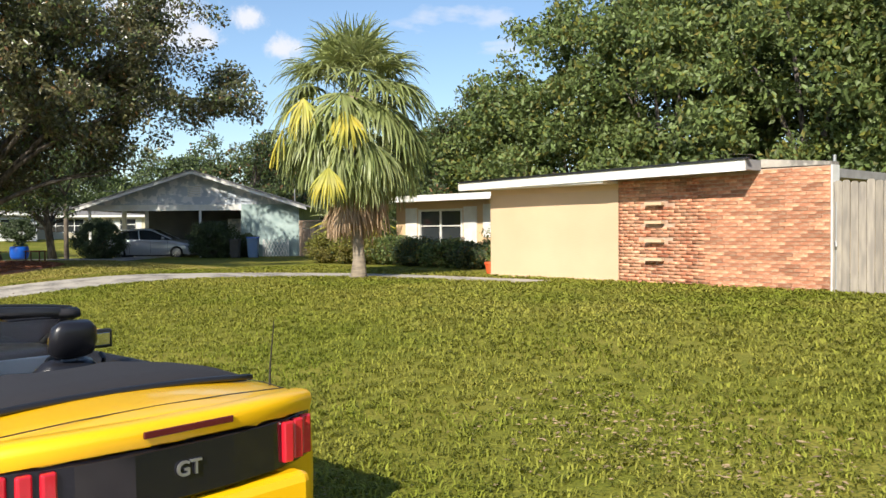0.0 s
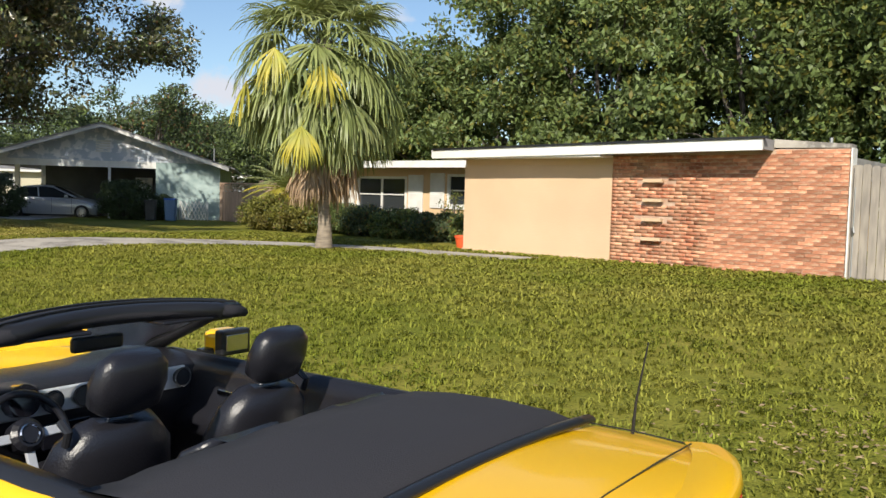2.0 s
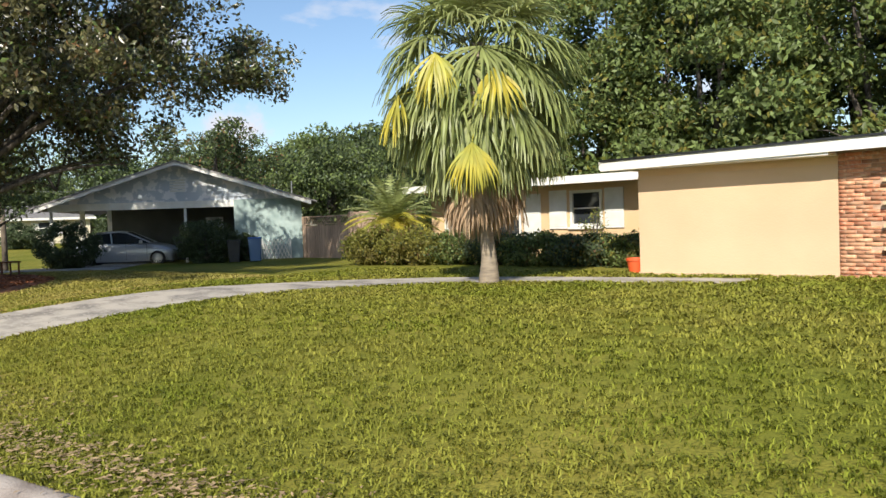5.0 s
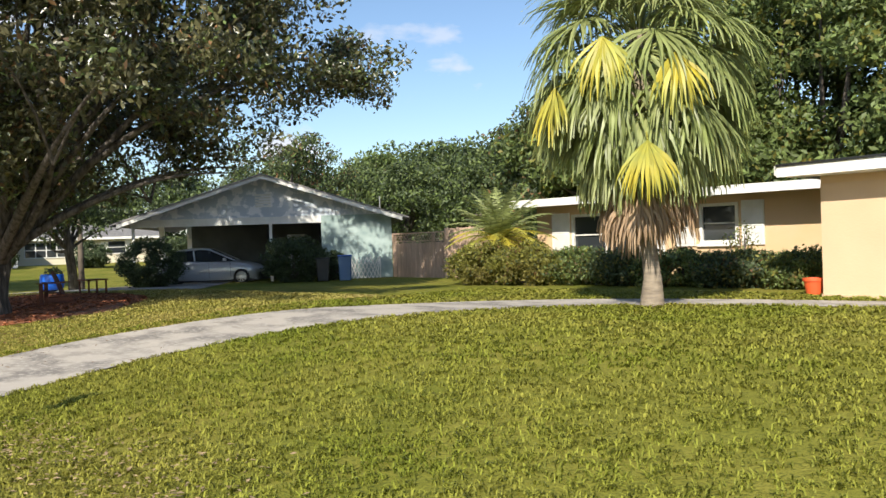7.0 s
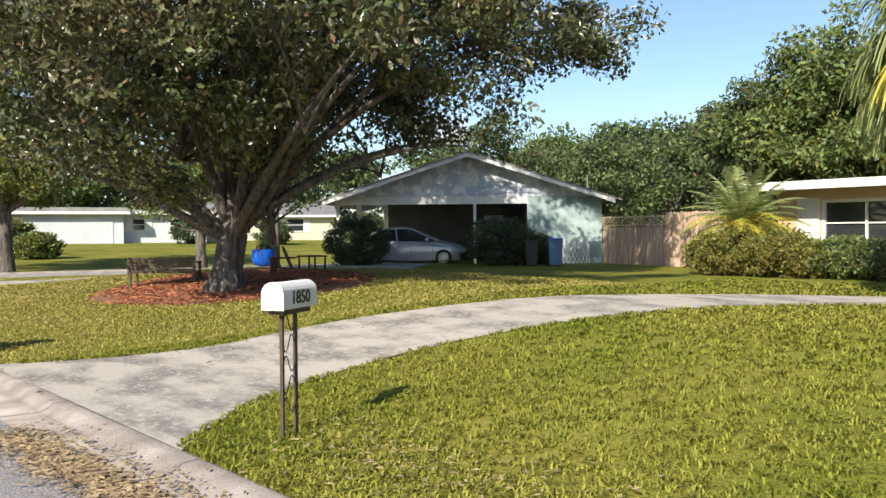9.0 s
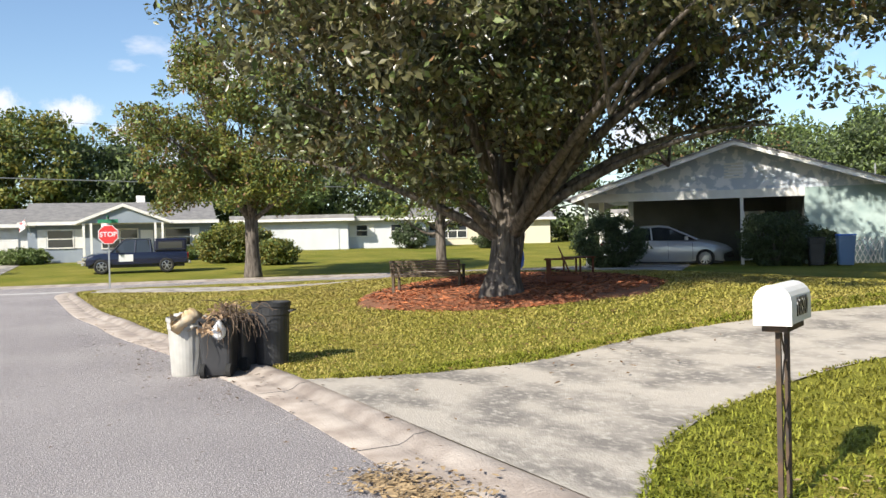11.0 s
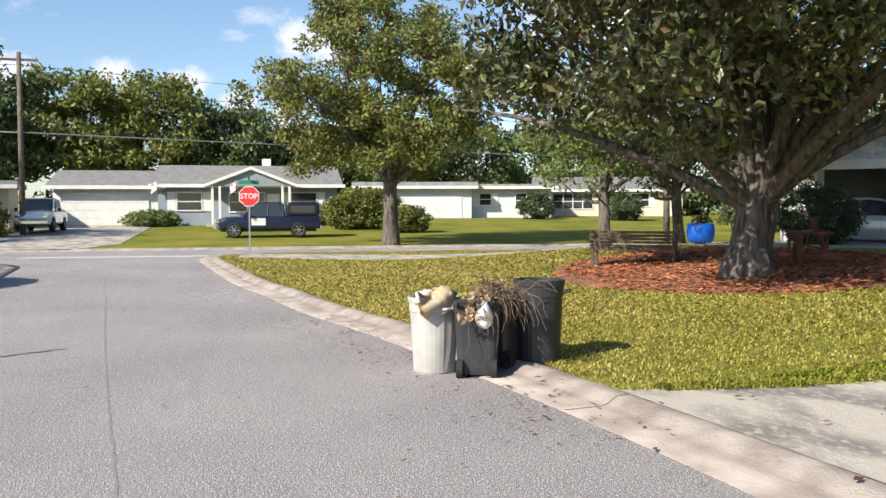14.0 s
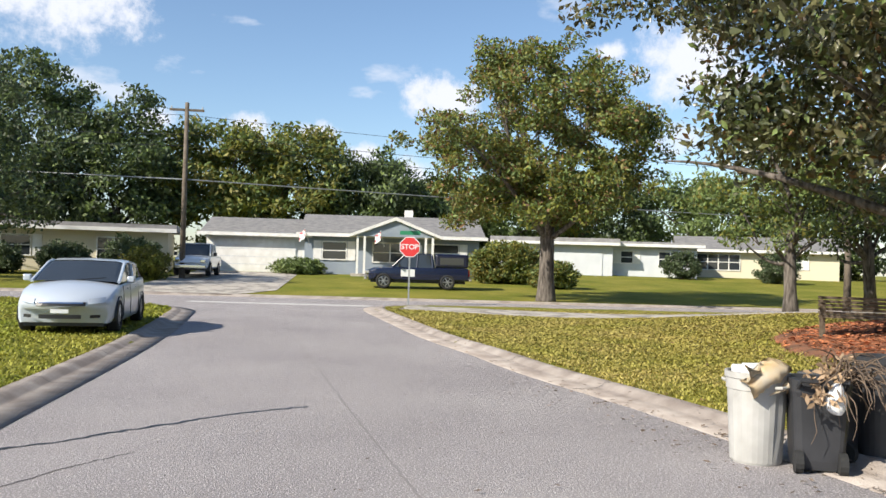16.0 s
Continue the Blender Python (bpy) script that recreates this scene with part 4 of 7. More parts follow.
# woods behind the peach house
for k, (x, y, hgt, rad, mt) in enumerate([(-28, 42.5, 9.8, 3.6, 0), (-22.5, 42, 12.8, 4.4, 0), (-16.5, 42, 13, 5.0, 0), (-9, 41, 14.5, 5.3, 0), (-2.5, 40, 15.5, 5.3, 0), (4, 39, 16, 5.5, 1), (10, 37.5, 15.5, 5.2, 0), (16, 36, 15, 5.5, 1), (22, 34, 15, 5.5, 1),
                                          (-19, 48, 15, 5.5, 2), (-12, 49, 17, 5.5, 2), (-5, 48, 19, 5.5, 2), (6, 47, 20, 5.5, 2), (15, 46, 19, 5.5, 2), (26, 42, 18, 6, 2)]):
    mats = [[("leaf_oak", 0.85), ("leaf_yellow", 0.15)], [("leaf_oak", 0.5), ("leaf_yellow", 0.5)], [("leaf_dark", 0.7), ("leaf_oak", 0.3)]][mt]
    tree("wood_tree", x, y, 0.5, 3, 0.35, (0, 0, hgt * 0.53), (rad, rad * 0.9, hgt * 0.5), 350, 88, 1.05, 0.31, mats,
         ["tall dense green tree behind the peach house", "tall yellow-green tree behind the peach house", "tall dark tree at the back"][mt], 20 + k, nlimbs=8, sub=1, shell=0.66, boughs=95, group="woods behind the peach house")
for k, (x, y, hgt, rad, mt) in enumerate([(-36.5, 43, 7.4, 3.2, 0), (-30.0, 42, 9.4, 3.5, 2), (-41.5, 42, 7.6, 3.4, 0), (-46, 36, 8, 3.5, 2), (-50, 44, 7.5, 4, 2)]):
    mats = [[("leaf_dark", 0.5), ("leaf_oak", 0.5)], [("leaf_oak", 1.0)], [("leaf_dark", 0.6), ("leaf_dead", 0.1), ("leaf_oak", 0.3)]][mt]
    tree("garden_tree", x, y, 0.4, 2.2, 0.25, (0, 0, hgt * 0.58), (rad, rad, hgt * 0.42), 150, 90, 0.8, 0.24, mats, "bushy garden tree behind the pink fence", 50 + k, nlimbs=8, sub=1, group="garden trees")
far = [(-90, -38, 14, 8, 2), (-89, -30, 14.5, 7, 2), (-90, -21.5, 16, 6.5, 2), (-88, -14.5, 13, 5.5, 2), (-92, -7.5, 12.3, 6, 1), (-93, -1, 12.8, 6, 1), (-93, 5.5, 10.8, 5, 2), (-96, 11.5, 8.6, 5, 2), (-98, 20, 9, 6.5, 0), (-101, 30, 9.5, 7, 2), (-98, 41, 10, 7, 0), (-94, 52, 10, 7, 2),
       (-84, 62, 10, 7, 2), (-74, 68, 11, 7, 0), (-62, 66, 11, 7, 2), (-52, 60, 10, 6, 2), (-78, -42, 13, 8, 0), (-63, -34, 11, 6, 2), (-70, -26, 9, 5, 2), (-76, -24, 10, 5, 2)]
for k, (x, y, hgt, rad, mt) in enumerate(far):
    mats = [[("leaf_oak", 1.0)], [("leaf_yellow", 0.55), ("leaf_oak", 0.45)], [("leaf_dark", 0.6), ("leaf_oak", 0.4)]][mt]
    x, y = beyond(x, y)
    tree("far_tree", x, y, gz(x, y), 3, 0.4, (0, 0, hgt * 0.52), (rad, rad, hgt * 0.5), 250, 66, 1.4, 0.48, mats,
         ["green tree beyond the houses", "yellow-green tree beyond the houses", "dark tree beyond the houses"][mt], 70 + k, nlimbs=6, sub=1, shell=0.6, group="far trees")
tree("kerb_tree", -55.8, -13.8, gz(-55.8, -13.8), 2.6, 0.28, (0, 0, 6.2), (4.6, 4.6, 4.2), 200, 90, 0.9, 0.24, [("leaf_dark", 0.8), ("leaf_oak", 0.2)], "dark open-crowned tree by the cream house", 101, nlimbs=12, keep=lambda p: p[:, 2] > 2.6)


# ---- the fan palm ----
def palm():
    rng = np.random.default_rng(9)
    x, y = -11.85, 19.5
    t = thing("fan_palm", pose(x, y, gz(x, y)), "tall fan palm with drooping fronds, some of them yellow", "palm tree")
    bm = bmesh.new()
    rings = [(0, 0, -0.1), (0, 0, 0.1), (0.02, 0, 0.5), (-0.05, 0, 1.2), (-0.1, 0, 2.2), (-0.1, 0, 3.4), (-0.1, 0, 5.0)]
    tube(bm, rings, [0.24, 0.215, 0.165, 0.135, 0.15, 0.19, 0.17], 14)
    part("trunk", bm, "palmbark", t, "ringed grey palm trunk", smooth=True)

    def frond(az, el, stalk, length, mat, droopy, zc, name="frond", hang=0.0):
        """A costapalmate leaf: a stalk and a folded fan of narrow drooping strips."""
        d = Vector((math.cos(az) * math.cos(el), math.sin(az) * math.cos(el), math.sin(el)))
        side = Vector((-math.sin(az), math.cos(az), 0))
        up = d.cross(side) * -1
        p0 = Vector((-0.1, 0, zc))
        hub = p0 + d * stalk + Vector((0, 0, -0.10 * stalk * stalk))
        v, f = [], []
        w = 0.02
        pts = [p0, p0.lerp(hub, 0.5) + Vector((0, 0, 0.06)), hub]
        for q in pts:
            v += [q + side * w, q - side * w, q - up * 0.02]
        for k in (0, 3):
            f += [(k, k + 1, k + 4, k + 3), (k + 1, k + 2, k + 5, k + 4), (k + 2, k, k + 3, k + 5)]
        d = (d * 0.75 + Vector((0, 0, -1)) * hang).normalized()
        if abs(d.z) > 0.97:
            d = (d + Vector((math.cos(az), math.sin(az), 0)) * 0.3).normalized()
        up = d.cross(side) * -1
        n = 26
        for k in range(n):
            a = (k - (n - 1) / 2) / (n - 1) * radians(240 - 95 * min(1.5, hang))
            ln = length * (1.0 - 0.28 * abs(a) / 2.2) * rng.uniform(0.9, 1.08)
            dirn = (d * math.cos(a) + side * math.sin(a)).normalized()
            q, wd = hub.copy(), 0.012
            perp = (side * math.cos(a) - d * math.sin(a)).normalized()
            dv = dirn.copy()
            i0 = len(v)
            seg = 5
            for j in range(seg + 1):
                u = j / seg
                wd = (0.004 + 0.060 * u if u < 0.41 else 0.0285 * (1 - (u - 0.4) / 0.62) ** 1.1 + 0.002) * length
                fold = up * (0.014 if k % 2 else -0.014)
                v += [q + perp * wd, q - perp * wd + fold]
                dv = (dv + Vector((0, 0, -1)) * droopy * (0.06 + 1.0 * u * u) + Vector(rng.normal(size=3) * 0.055)).normalized()
                q = q + dv * ln / seg
            for j in range(seg):
                b = i0 + 2 * j
                f.append((b, b + 1, b + 3, b + 2))
        return tagged(mesh_part(name, v, f, mat, t))

    # living fronds: young ones upright, older ones lower down and drooping
    n = 124
    for k in range(n):
        u = k / n
        el = radians(84 - 128 * u ** 0.9 + rng.normal() * 8)
        az = k * 2.39996
        ln = 1.0 + 0.2 * math.sin(math.pi * u)
        frond(az, el, 0.85 + 0.75 * math.sin(math.pi * min(1, u * 1.05)) * rng.uniform(0.75, 1.1), ln * 1.05, "frond", 0.55 + 0.8 * u, 5.15 - 1.85 * u, hang=max(0.0, 2.4 * (u - 0.12)))
    for az, el, zc in ((-1.35, 0.2, 4.5), (-0.75, 0.1, 4.35), (-1.85, 0.0, 4.2), (-1.0, -0.3, 3.75)):
        frond(az, el, 1.95, 1.05, "frond_y", 0.9, zc, "yellow_frond", hang=2.4)
    for k in range(58):
        frond(k * 2.39996 + 0.5, radians(-50 - 20 * rng.uniform()), 0.6 + 0.4 * rng.uniform(), 1.0, "frond_d", 1.5, 3.35 - 0.65 * rng.uniform(), "dead_frond", hang=1.3)
    return t


palm()


# ---- lettering ----
def lettering(name, words, size, depth, mat, parent, m, label=""):
    cu = bpy.data.curves.new(name, "FONT")
    cu.body, cu.size, cu.extrude, cu.align_x, cu.align_y = words, size, depth, "CENTER", "CENTER"
    cu.offset = size * 0.015
    cu.materials.append(M[mat])
    ob = new(name, cu)
    ob.parent = parent
    ob.matrix_local = m
    if label:
        ob["label"] = label
    return ob


# ---- vehicles ----
def wheel(parent, x, y, z, r, width, side, spokes=10):
    """A wheel whose outer face looks along side * y."""
    bm = bmesh.new()
    prof = [(r * 0.66, -0.5), (r * 0.93, -0.5), (r, -0.36), (r, 0.36), (r * 0.93, 0.5), (r * 0.66, 0.5)]
    loft(bm, [[(x + q * math.cos(a), y + width * w, z + q * math.sin(a)) for q, w in prof] for a in [2 * math.pi * k / 28 for k in range(29)]], close=True)
    bmesh.ops.remove_doubles(bm, verts=bm.verts, dist=0.0005)
    t = part("wheel", bm, "tyre", parent, "black tyre", smooth=True)
    bm = bmesh.new()
    yo = y + side * width * 0.36
    for k in range(spokes):
        a = 2 * math.pi * k / spokes
        m = Matrix.Translation((x, yo, z)) @ Matrix.Rotation(a, 4, "Y")
        box(bm, r * 0.1, r * 0.66, -0.012, 0.012, -r * 0.055, r * 0.055, m=m)
    tube(bm, [(x, yo - side * 0.02, z), (x, yo + side * 0.03, z)], r * 0.16, 12)
    loft(bm, [[(x + q * math.cos(a), yo + w, z + q * math.sin(a)) for q, w in ((r * 0.6, -0.03), (r * 0.69, 0.02 * side), (r * 0.6, 0.03 * side))] for a in [2 * math.pi * k / 28 for k in range(29)]])
    part("rim", bm, "rim", t, "spoked metal rim")
    bm = bmesh.new()
    tube(bm, [(x, y + side * width * 0.1, z), (x, y + side * width * 0.14, z)], r * 0.66, 20)
    part("brake_disc", bm, "black_plastic", t)


def section(x, w, zb, zm, zs, zc, tuck=0.07, bow=0.0, n=5):
    """One cross section of a car body from its left sill over the top to the right sill; bow moves the flanks along x."""
    half = [(w * 0.94, zb), (w * 0.99, zb + 0.08), (w, zm), (w * 0.985, (zm + zs) / 2), (w * 0.965, zs - 0.05), (w * 0.94, zs - 0.012), (w - tuck - 0.02, zs)]
    inner = w - tuck - 0.02
    for k in range(1, n):
        u = k / (n - 1)
        half.append((inner * (1 - u), zs + (zc - zs) * math.sin(u * math.pi / 2)))
    full = half + [(-y, z) for y, z in half[-2::-1]]
    return [(x + bow * (abs(y) / max(w, 0.01)) ** 3, y, z) for y, z in full]


def yellow_convertible():
    car = thing("convertible_car", pose(2.04, 7.58, 0.0, 0, 0, 184.4), "bright yellow convertible with its black top folded down", "car")
    st = [section(-0.34, 0.86, 0.34, 0.58, 0.90, 0.95, bow=0.20), section(-0.30, 0.90, 0.30, 0.56, 0.965, 1.03, bow=0.17), section(-0.20, 0.93, 0.28, 0.58, 0.985, 1.045, bow=0.14),
          section(0.1, 0.955, 0.26, 0.6, 0.99, 1.05, bow=0.06), section(0.58, 0.965, 0.24, 0.62, 0.985, 1.05), section(0.60, 0.965, 0.24, 0.62, 0.985, 1.05),
          section(1.1, 0.965, 0.2, 0.62, 0.97, 0.985), section(1.9, 0.94, 0.2, 0.55, 0.955, 0.97), section(2.7, 0.935, 0.2, 0.55, 0.945, 0.96), section(3.0, 0.94, 0.2, 0.58, 0.95, 0.965), section(3.02, 0.94, 0.2, 0.58, 0.95, 0.985),
          section(3.3, 0.955, 0.24, 0.6, 0.945, 1.03, bow=-0.02), section(3.8, 0.96, 0.26, 0.6, 0.91, 1.0, bow=-0.05), section(4.3, 0.94, 0.26, 0.55, 0.84, 0.93, bow=-0.15), section(4.6, 0.90, 0.26, 0.5, 0.76, 0.84, bow=-0.25), section(4.76, 0.84, 0.28, 0.48, 0.66, 0.71, bow=-0.35), section(4.8, 0.78, 0.3, 0.45, 0.52, 0.55, bow=-0.4)]
    bm = bmesh.new()
    rows = [[bm.verts.new(p) for p in s] for s in st]
    n = len(rows[0])
    for i, (a, b) in enumerate(zip(rows, rows[1:])):
        for k in range(n - 1):
            if 5 <= i <= 9 and 6 <= k <= n - 8:
                continue
            bm.faces.new((a[k], a[k + 1], b[k + 1], b[k]))
    bm.faces.new(rows[0]), bm.faces.new(rows[-1])
    part("body", bm, "yellow", car, "glossy yellow bodywork", smooth=True)
    # seams of the boot lid and the bonnet
    bm = bmesh.new()
    for y in (-0.80, 0.80):
        tube(bm, [(-0.06, y * 0.93, 1.022), (0.15, y * 0.98, 1.02), (0.42, y, 1.016)], 0.003, 5)
    tube(bm, [(-0.085, y, 1.047 - 0.025 * (y / 0.8) ** 2) for y in (-0.74, -0.4, 0, 0.4, 0.74)], 0.0035, 5)
    for y in (-0.76, 0.76):
        tube(bm, [(3.3, y, 0.985), (3.8, y * 0.98, 0.958), (4.3, y * 0.93, 0.885), (4.58, y * 0.86, 0.80)], 0.0035, 5)
    tagged(part("panel_gap", bm, "black_plastic", car, "dark panel gap"), "", "", "", "stuff")
    # tail
    bm = bmesh.new()
    loft(bm, [[(x + 0.20 * (abs(y) / 0.86) ** 3 - 0.032, y, z) for y in (-0.84, -0.7, -0.5, -0.25, 0, 0.25, 0.5, 0.7, 0.84)] for x, z in ((0.02, 0.61), (-0.006, 0.63), (-0.002, 0.86), (0.02, 0.88))])
    part("tail_panel", bm, "black_gloss", car, "gloss black panel between the tail lamps")
    for s in (-1, 1):
        for k in range(3):
            y = s * (0.60 + 0.085 * k)
            bx = 0.20 * (abs(y) / 0.86) ** 3
            b = boxed("tail_lamp", (-0.065 + bx, -0.03 + bx, y - 0.033, y + 0.033, 0.645, 0.855), "redlamp", car, "vertical red tail lamp", bevel=0.012, m=Matrix.Rotation(0.0, 4, "Z"))
    bm = bmesh.new()
    ys = np.linspace(-0.84, 0.84, 17)
    loft(bm, [[(dx + 0.19 * (abs(y) / 0.86) ** 3, y, z - 0.03 * (abs(y) / 0.84) ** 4) for y in ys] for dx, z in ((-0.03, 0.89), (-0.055, 0.945), (-0.045, 0.982), (-0.01, 0.996), (0.06, 0.995), (0.12, 0.985))])
    part("spoiler_lip", bm, "yellow", car, "yellow lip on the boot lid", smooth=True)
    boxed("brake_lamp", (-0.066, -0.05, -0.225, 0.225, 0.93, 0.962), "brake", car, "slim high brake lamp", bevel=0.004)
    boxed("rear_bumper", (-0.06, 0.1, -0.70, 0.70, 0.36, 0.60), "yellow", car, "yellow rear bumper", bevel=0.05)
    lettering("badge", "GT", 0.095, 0.006, "rim", car, Matrix.Translation((-0.045, 0.0, 0.755)) @ Euler((radians(90), 0, radians(-90))).to_matrix().to_4x4(), "chrome badge letters")
    boxed("number_plate", (-0.075, -0.062, -0.16, 0.16, 0.40, 0.54), "whitepaint", car, "white number plate", bevel=0.004)
    # hood scoop shade, wipers
    bm = bmesh.new()
    tube(bm, [(3.30, 0.66, 1.0), (3.42, 0.05, 1.045)], 0.009, 6)
    part("wiper", bm, "black_plastic", car, "black wiper")
    bm = bmesh.new()
    loft(bm, [[(3.08, y, 0.985 - 0.02 * abs(y)) for y in (-0.8, 0, 0.8)], [(3.32 + 0.1 * (1 - (abs(y) / 0.8) ** 2), y, 1.035 - 0.06 * abs(y)) for y in (-0.8, 0, 0.8)]])
    part("cowl", bm, "black_plastic", car)
    for s in (-1, 1):
        boxed("headlamp", (4.5, 4.64, s * 0.66 - 0.13, s * 0.66 + 0.13, 0.6, 0.7), "black_gloss", car, "dark headlamp", bevel=0.02)
    boxed("grille", (4.79, 4.82, -0.45, 0.45, 0.42, 0.6), "black_plastic", car, bevel=0.01)
    # windscreen frame
    hdr = [(2.18 + 0.14 * (1 - (y / 0.62) ** 2), y, 1.325 - 0.03 * (y / 0.62) ** 2) for y in np.linspace(-0.62, 0.62, 11)]
    bm = bmesh.new()
    pts = [(3.12, -0.80, 0.98), (2.85, -0.765, 1.10), (2.5, -0.70, 1.24), (2.27, -0.655, 1.295)] + hdr[1:-1] + [(2.27, 0.655, 1.295), (2.5, 0.70, 1.24), (2.85, 0.765, 1.10), (3.12, 0.80, 0.98)]
    tube(bm, pts, [0.05] * 3 + [0.052] + [0.055] * 9 + [0.052] + [0.05] * 3, 12, squash=0.8)
    part("windscreen_frame", bm, "black_plastic", car, "black windscreen frame", smooth=True)
    bm = bmesh.new()
    rows = []
    for y in np.linspace(-0.665, 0.665, 15):
        u = abs(y) / 0.665
        cx, cz, k = 2.25 + 0.14 * (1 - u * u), 1.325 - 0.035 * u * u, 1.0 - 0.35 * u ** 8
        rows.append([(cx + q * k, y, cz + h * k) for q, h in ((-0.13, -0.005), (-0.11, 0.03), (-0.04, 0.048), (0.05, 0.042), (0.09, 0.02), (0.08, -0.025), (0.0, -0.04), (-0.1, -0.035))])
    loft(bm, rows, close=True, cap=True)
    part("header_rail", bm, "canvas", car, "padded black header rail", smooth=True)
    bm = bmesh.new()
    for q in (-0.06, 0.02):
        tube(bm, [(2.25 + 0.14 * (1 - (y / 0.665) ** 2) + q, y, 1.375 - 0.035 * (y / 0.665) ** 2) for y in np.linspace(-0.62, 0.62, 13)], 0.006, 5)
    part("header_seam", bm, "black_plastic", car, "rubber seams of the header")
    bm = bmesh.new()
    loft(bm, [[(2.25 + 0.14 * (1 - (y / 0.7) ** 2) + q, y, 1.325 - 0.045 * (y / 0.7) ** 2 + h) for y in np.linspace(-0.69, 0.69, 15)] for q, h in ((0.085, 0.03), (0.12, 0.015), (0.15, -0.015), (0.14, -0.03))])
    part("header_front", bm, "yellow", car, "yellow front edge of the windscreen header", smooth=True)
    for s in (-1, 1):
        bm = bmesh.new()
        tube(bm, [(3.22, s * 0.845, 0.965), (2.9, s * 0.81, 1.10), (2.55, s * 0.745, 1.235)], [0.03, 0.028, 0.02], 8, squash=0.6)
        part("pillar_trim", bm, "yellow", car, "yellow windscreen pillar", smooth=True)
    bm = bmesh.new()
    ys = np.linspace(-0.76, 0.76, 9)
    loft(bm, [[(3.13 + 0.24 * (1 - (y / 0.76) ** 2), y, 0.99 + 0.03 * (1 - (y / 0.76) ** 2)) for y in ys], [(2.3 + 0.15 * (1 - (y / 0.76) ** 2), y * 0.83, 1.30) for y in ys]])
    g = part("windscreen", bm, "clear", car, "clear windscreen glass", smooth=True)
    g.visible_shadow = False
    boxed("inner_mirror", (2.42, 2.46, -0.13, 0.13, 1.15, 1.22), "black_plastic", car, "black inner mirror", bevel=0.015)
    boxed("visor", (2.2, 2.4, 0.18, 0.52, 1.27, 1.285), "leather", car, "black sun visor", bevel=0.006)
    boxed("visor", (2.2, 2.4, -0.52, -0.18, 1.27, 1.285), "leather", car, bevel=0.006)
    for s in (-1, 1):
        mi = boxed("door_mirror", (2.68, 2.84, min(s * 0.93, s * 1.13), max(s * 0.93, s * 1.13), 0.965, 1.10), "yellow", car, "yellow door mirror", bevel=0.04)
        boxed("mirror_rim", (2.655, 2.725, min(s * 0.925, s * 1.135), max(s * 0.925, s * 1.135), 0.96, 1.105), "black_plastic", mi, "black mirror rim", bevel=0.012)
        boxed("mirror_glass", (2.648, 2.6545, min(s * 0.95, s * 1.11), max(s * 0.95, s * 1.11), 0.985, 1.08), "chrome", mi, "mirror glass", bevel=0.004)
        boxed("mirror_foot", (2.74, 2.8, min(s * 0.86, s * 0.94), max(s * 0.86, s * 0.94), 0.95, 1.0), "black_plastic", mi)
    # cabin
    bm = bmesh.new()
    box(bm, 0.9, 3.06, -0.80, 0.80, 0.26, 0.34)
    part("floor_mat", bm, "canvas", car, "black carpeted floor")
    for s in (-1, 1):
        bm = bmesh.new()
        loft(bm, [[(x, s * y, z) for x in (1.25, 1.9, 2.6, 3.04)] for y, z in ((0.875, 0.95), (0.85, 0.985), (0.80, 0.985), (0.775, 0.9), (0.77, 0.72), (0.70, 0.68), (0.70, 0.58), (0.77, 0.55), (0.77, 0.3))])
        d = part("door_trim", bm, "leather", car, "black leather door trim", smooth=True)
        boxed("door_pull", (2.35, 2.5, min(s * 0.755, s * 0.77), max(s * 0.755, s * 0.77), 0.80, 0.83), "chrome", d, "chrome inner door handle", bevel=0.004)
        boxed("window_switch", (2.1, 2.3, min(s * 0.70, s * 0.76), max(s * 0.70, s * 0.76), 0.685, 0.70), "alu", d)
    bm = bmesh.new()
    loft(bm, [[(x, y, z) for y in (-0.79, -0.4, 0, 0.4, 0.79)] for x, z in ((3.3, 0.985), (3.0, 0.995), (2.82, 0.985), (2.72, 0.93), (2.74, 0.72), (2.85, 0.5), (3.0, 0.3))])
    dash = part("dashboard", bm, "leather", car, "black dashboard", smooth=True)
    boxed("dash_panel", (2.69, 2.712, -0.70, 0.70, 0.825, 0.945), "alu", dash, "brushed aluminium dash panel", bevel=0.01)
    for y in (-0.66, 0.08, -0.08, 0.66):
        bm = bmesh.new()
        tube(bm, [(2.69, y, 0.885), (2.66, y, 0.89)], 0.046, 16)
        part("air_vent", bm, "black_plastic", dash, "round black air vent")
        bm = bmesh.new()
        loft(bm, [[(2.66, y + q * math.cos(a), 0.89 + q * math.sin(a)) for q in (0.044, 0.055)] for a in [2 * math.pi * k / 16 for k in range(17)]])
        part("vent_ring", bm, "chrome", dash)
    for y in (0.24, 0.46):
        bm = bmesh.new()
        tube(bm, [(2.72, y, 0.91), (2.62, y, 0.93)], 0.075, 16)
        part("gauge", bm, "black_gloss", dash, "round gauge")
    boxed("instrument_hood", (2.64, 2.82, 0.16, 0.54, 0.955, 0.985), "canvas", dash, bevel=0.012)
    boxed("screen", (2.68, 2.70, -0.12, 0.12, 0.66, 0.78), "black_gloss", dash, "dark display", bevel=0.004)
    c = Vector((2.42, 0.35, 0.83))
    bm = bmesh.new()
    mw = Matrix.Translation(c) @ Matrix.Rotation(radians(-66), 4, "Y")
    ring = [mw @ Vector((0.185 * math.cos(a), 0.185 * math.sin(a), 0)) for a in [2 * math.pi * k / 32 for k in range(33)]]
    tube(bm, ring, 0.017, 8, cap=False)
    sw = part("steering_wheel", bm, "leather", car, "black leather steering wheel", smooth=True)
    bm = bmesh.new()
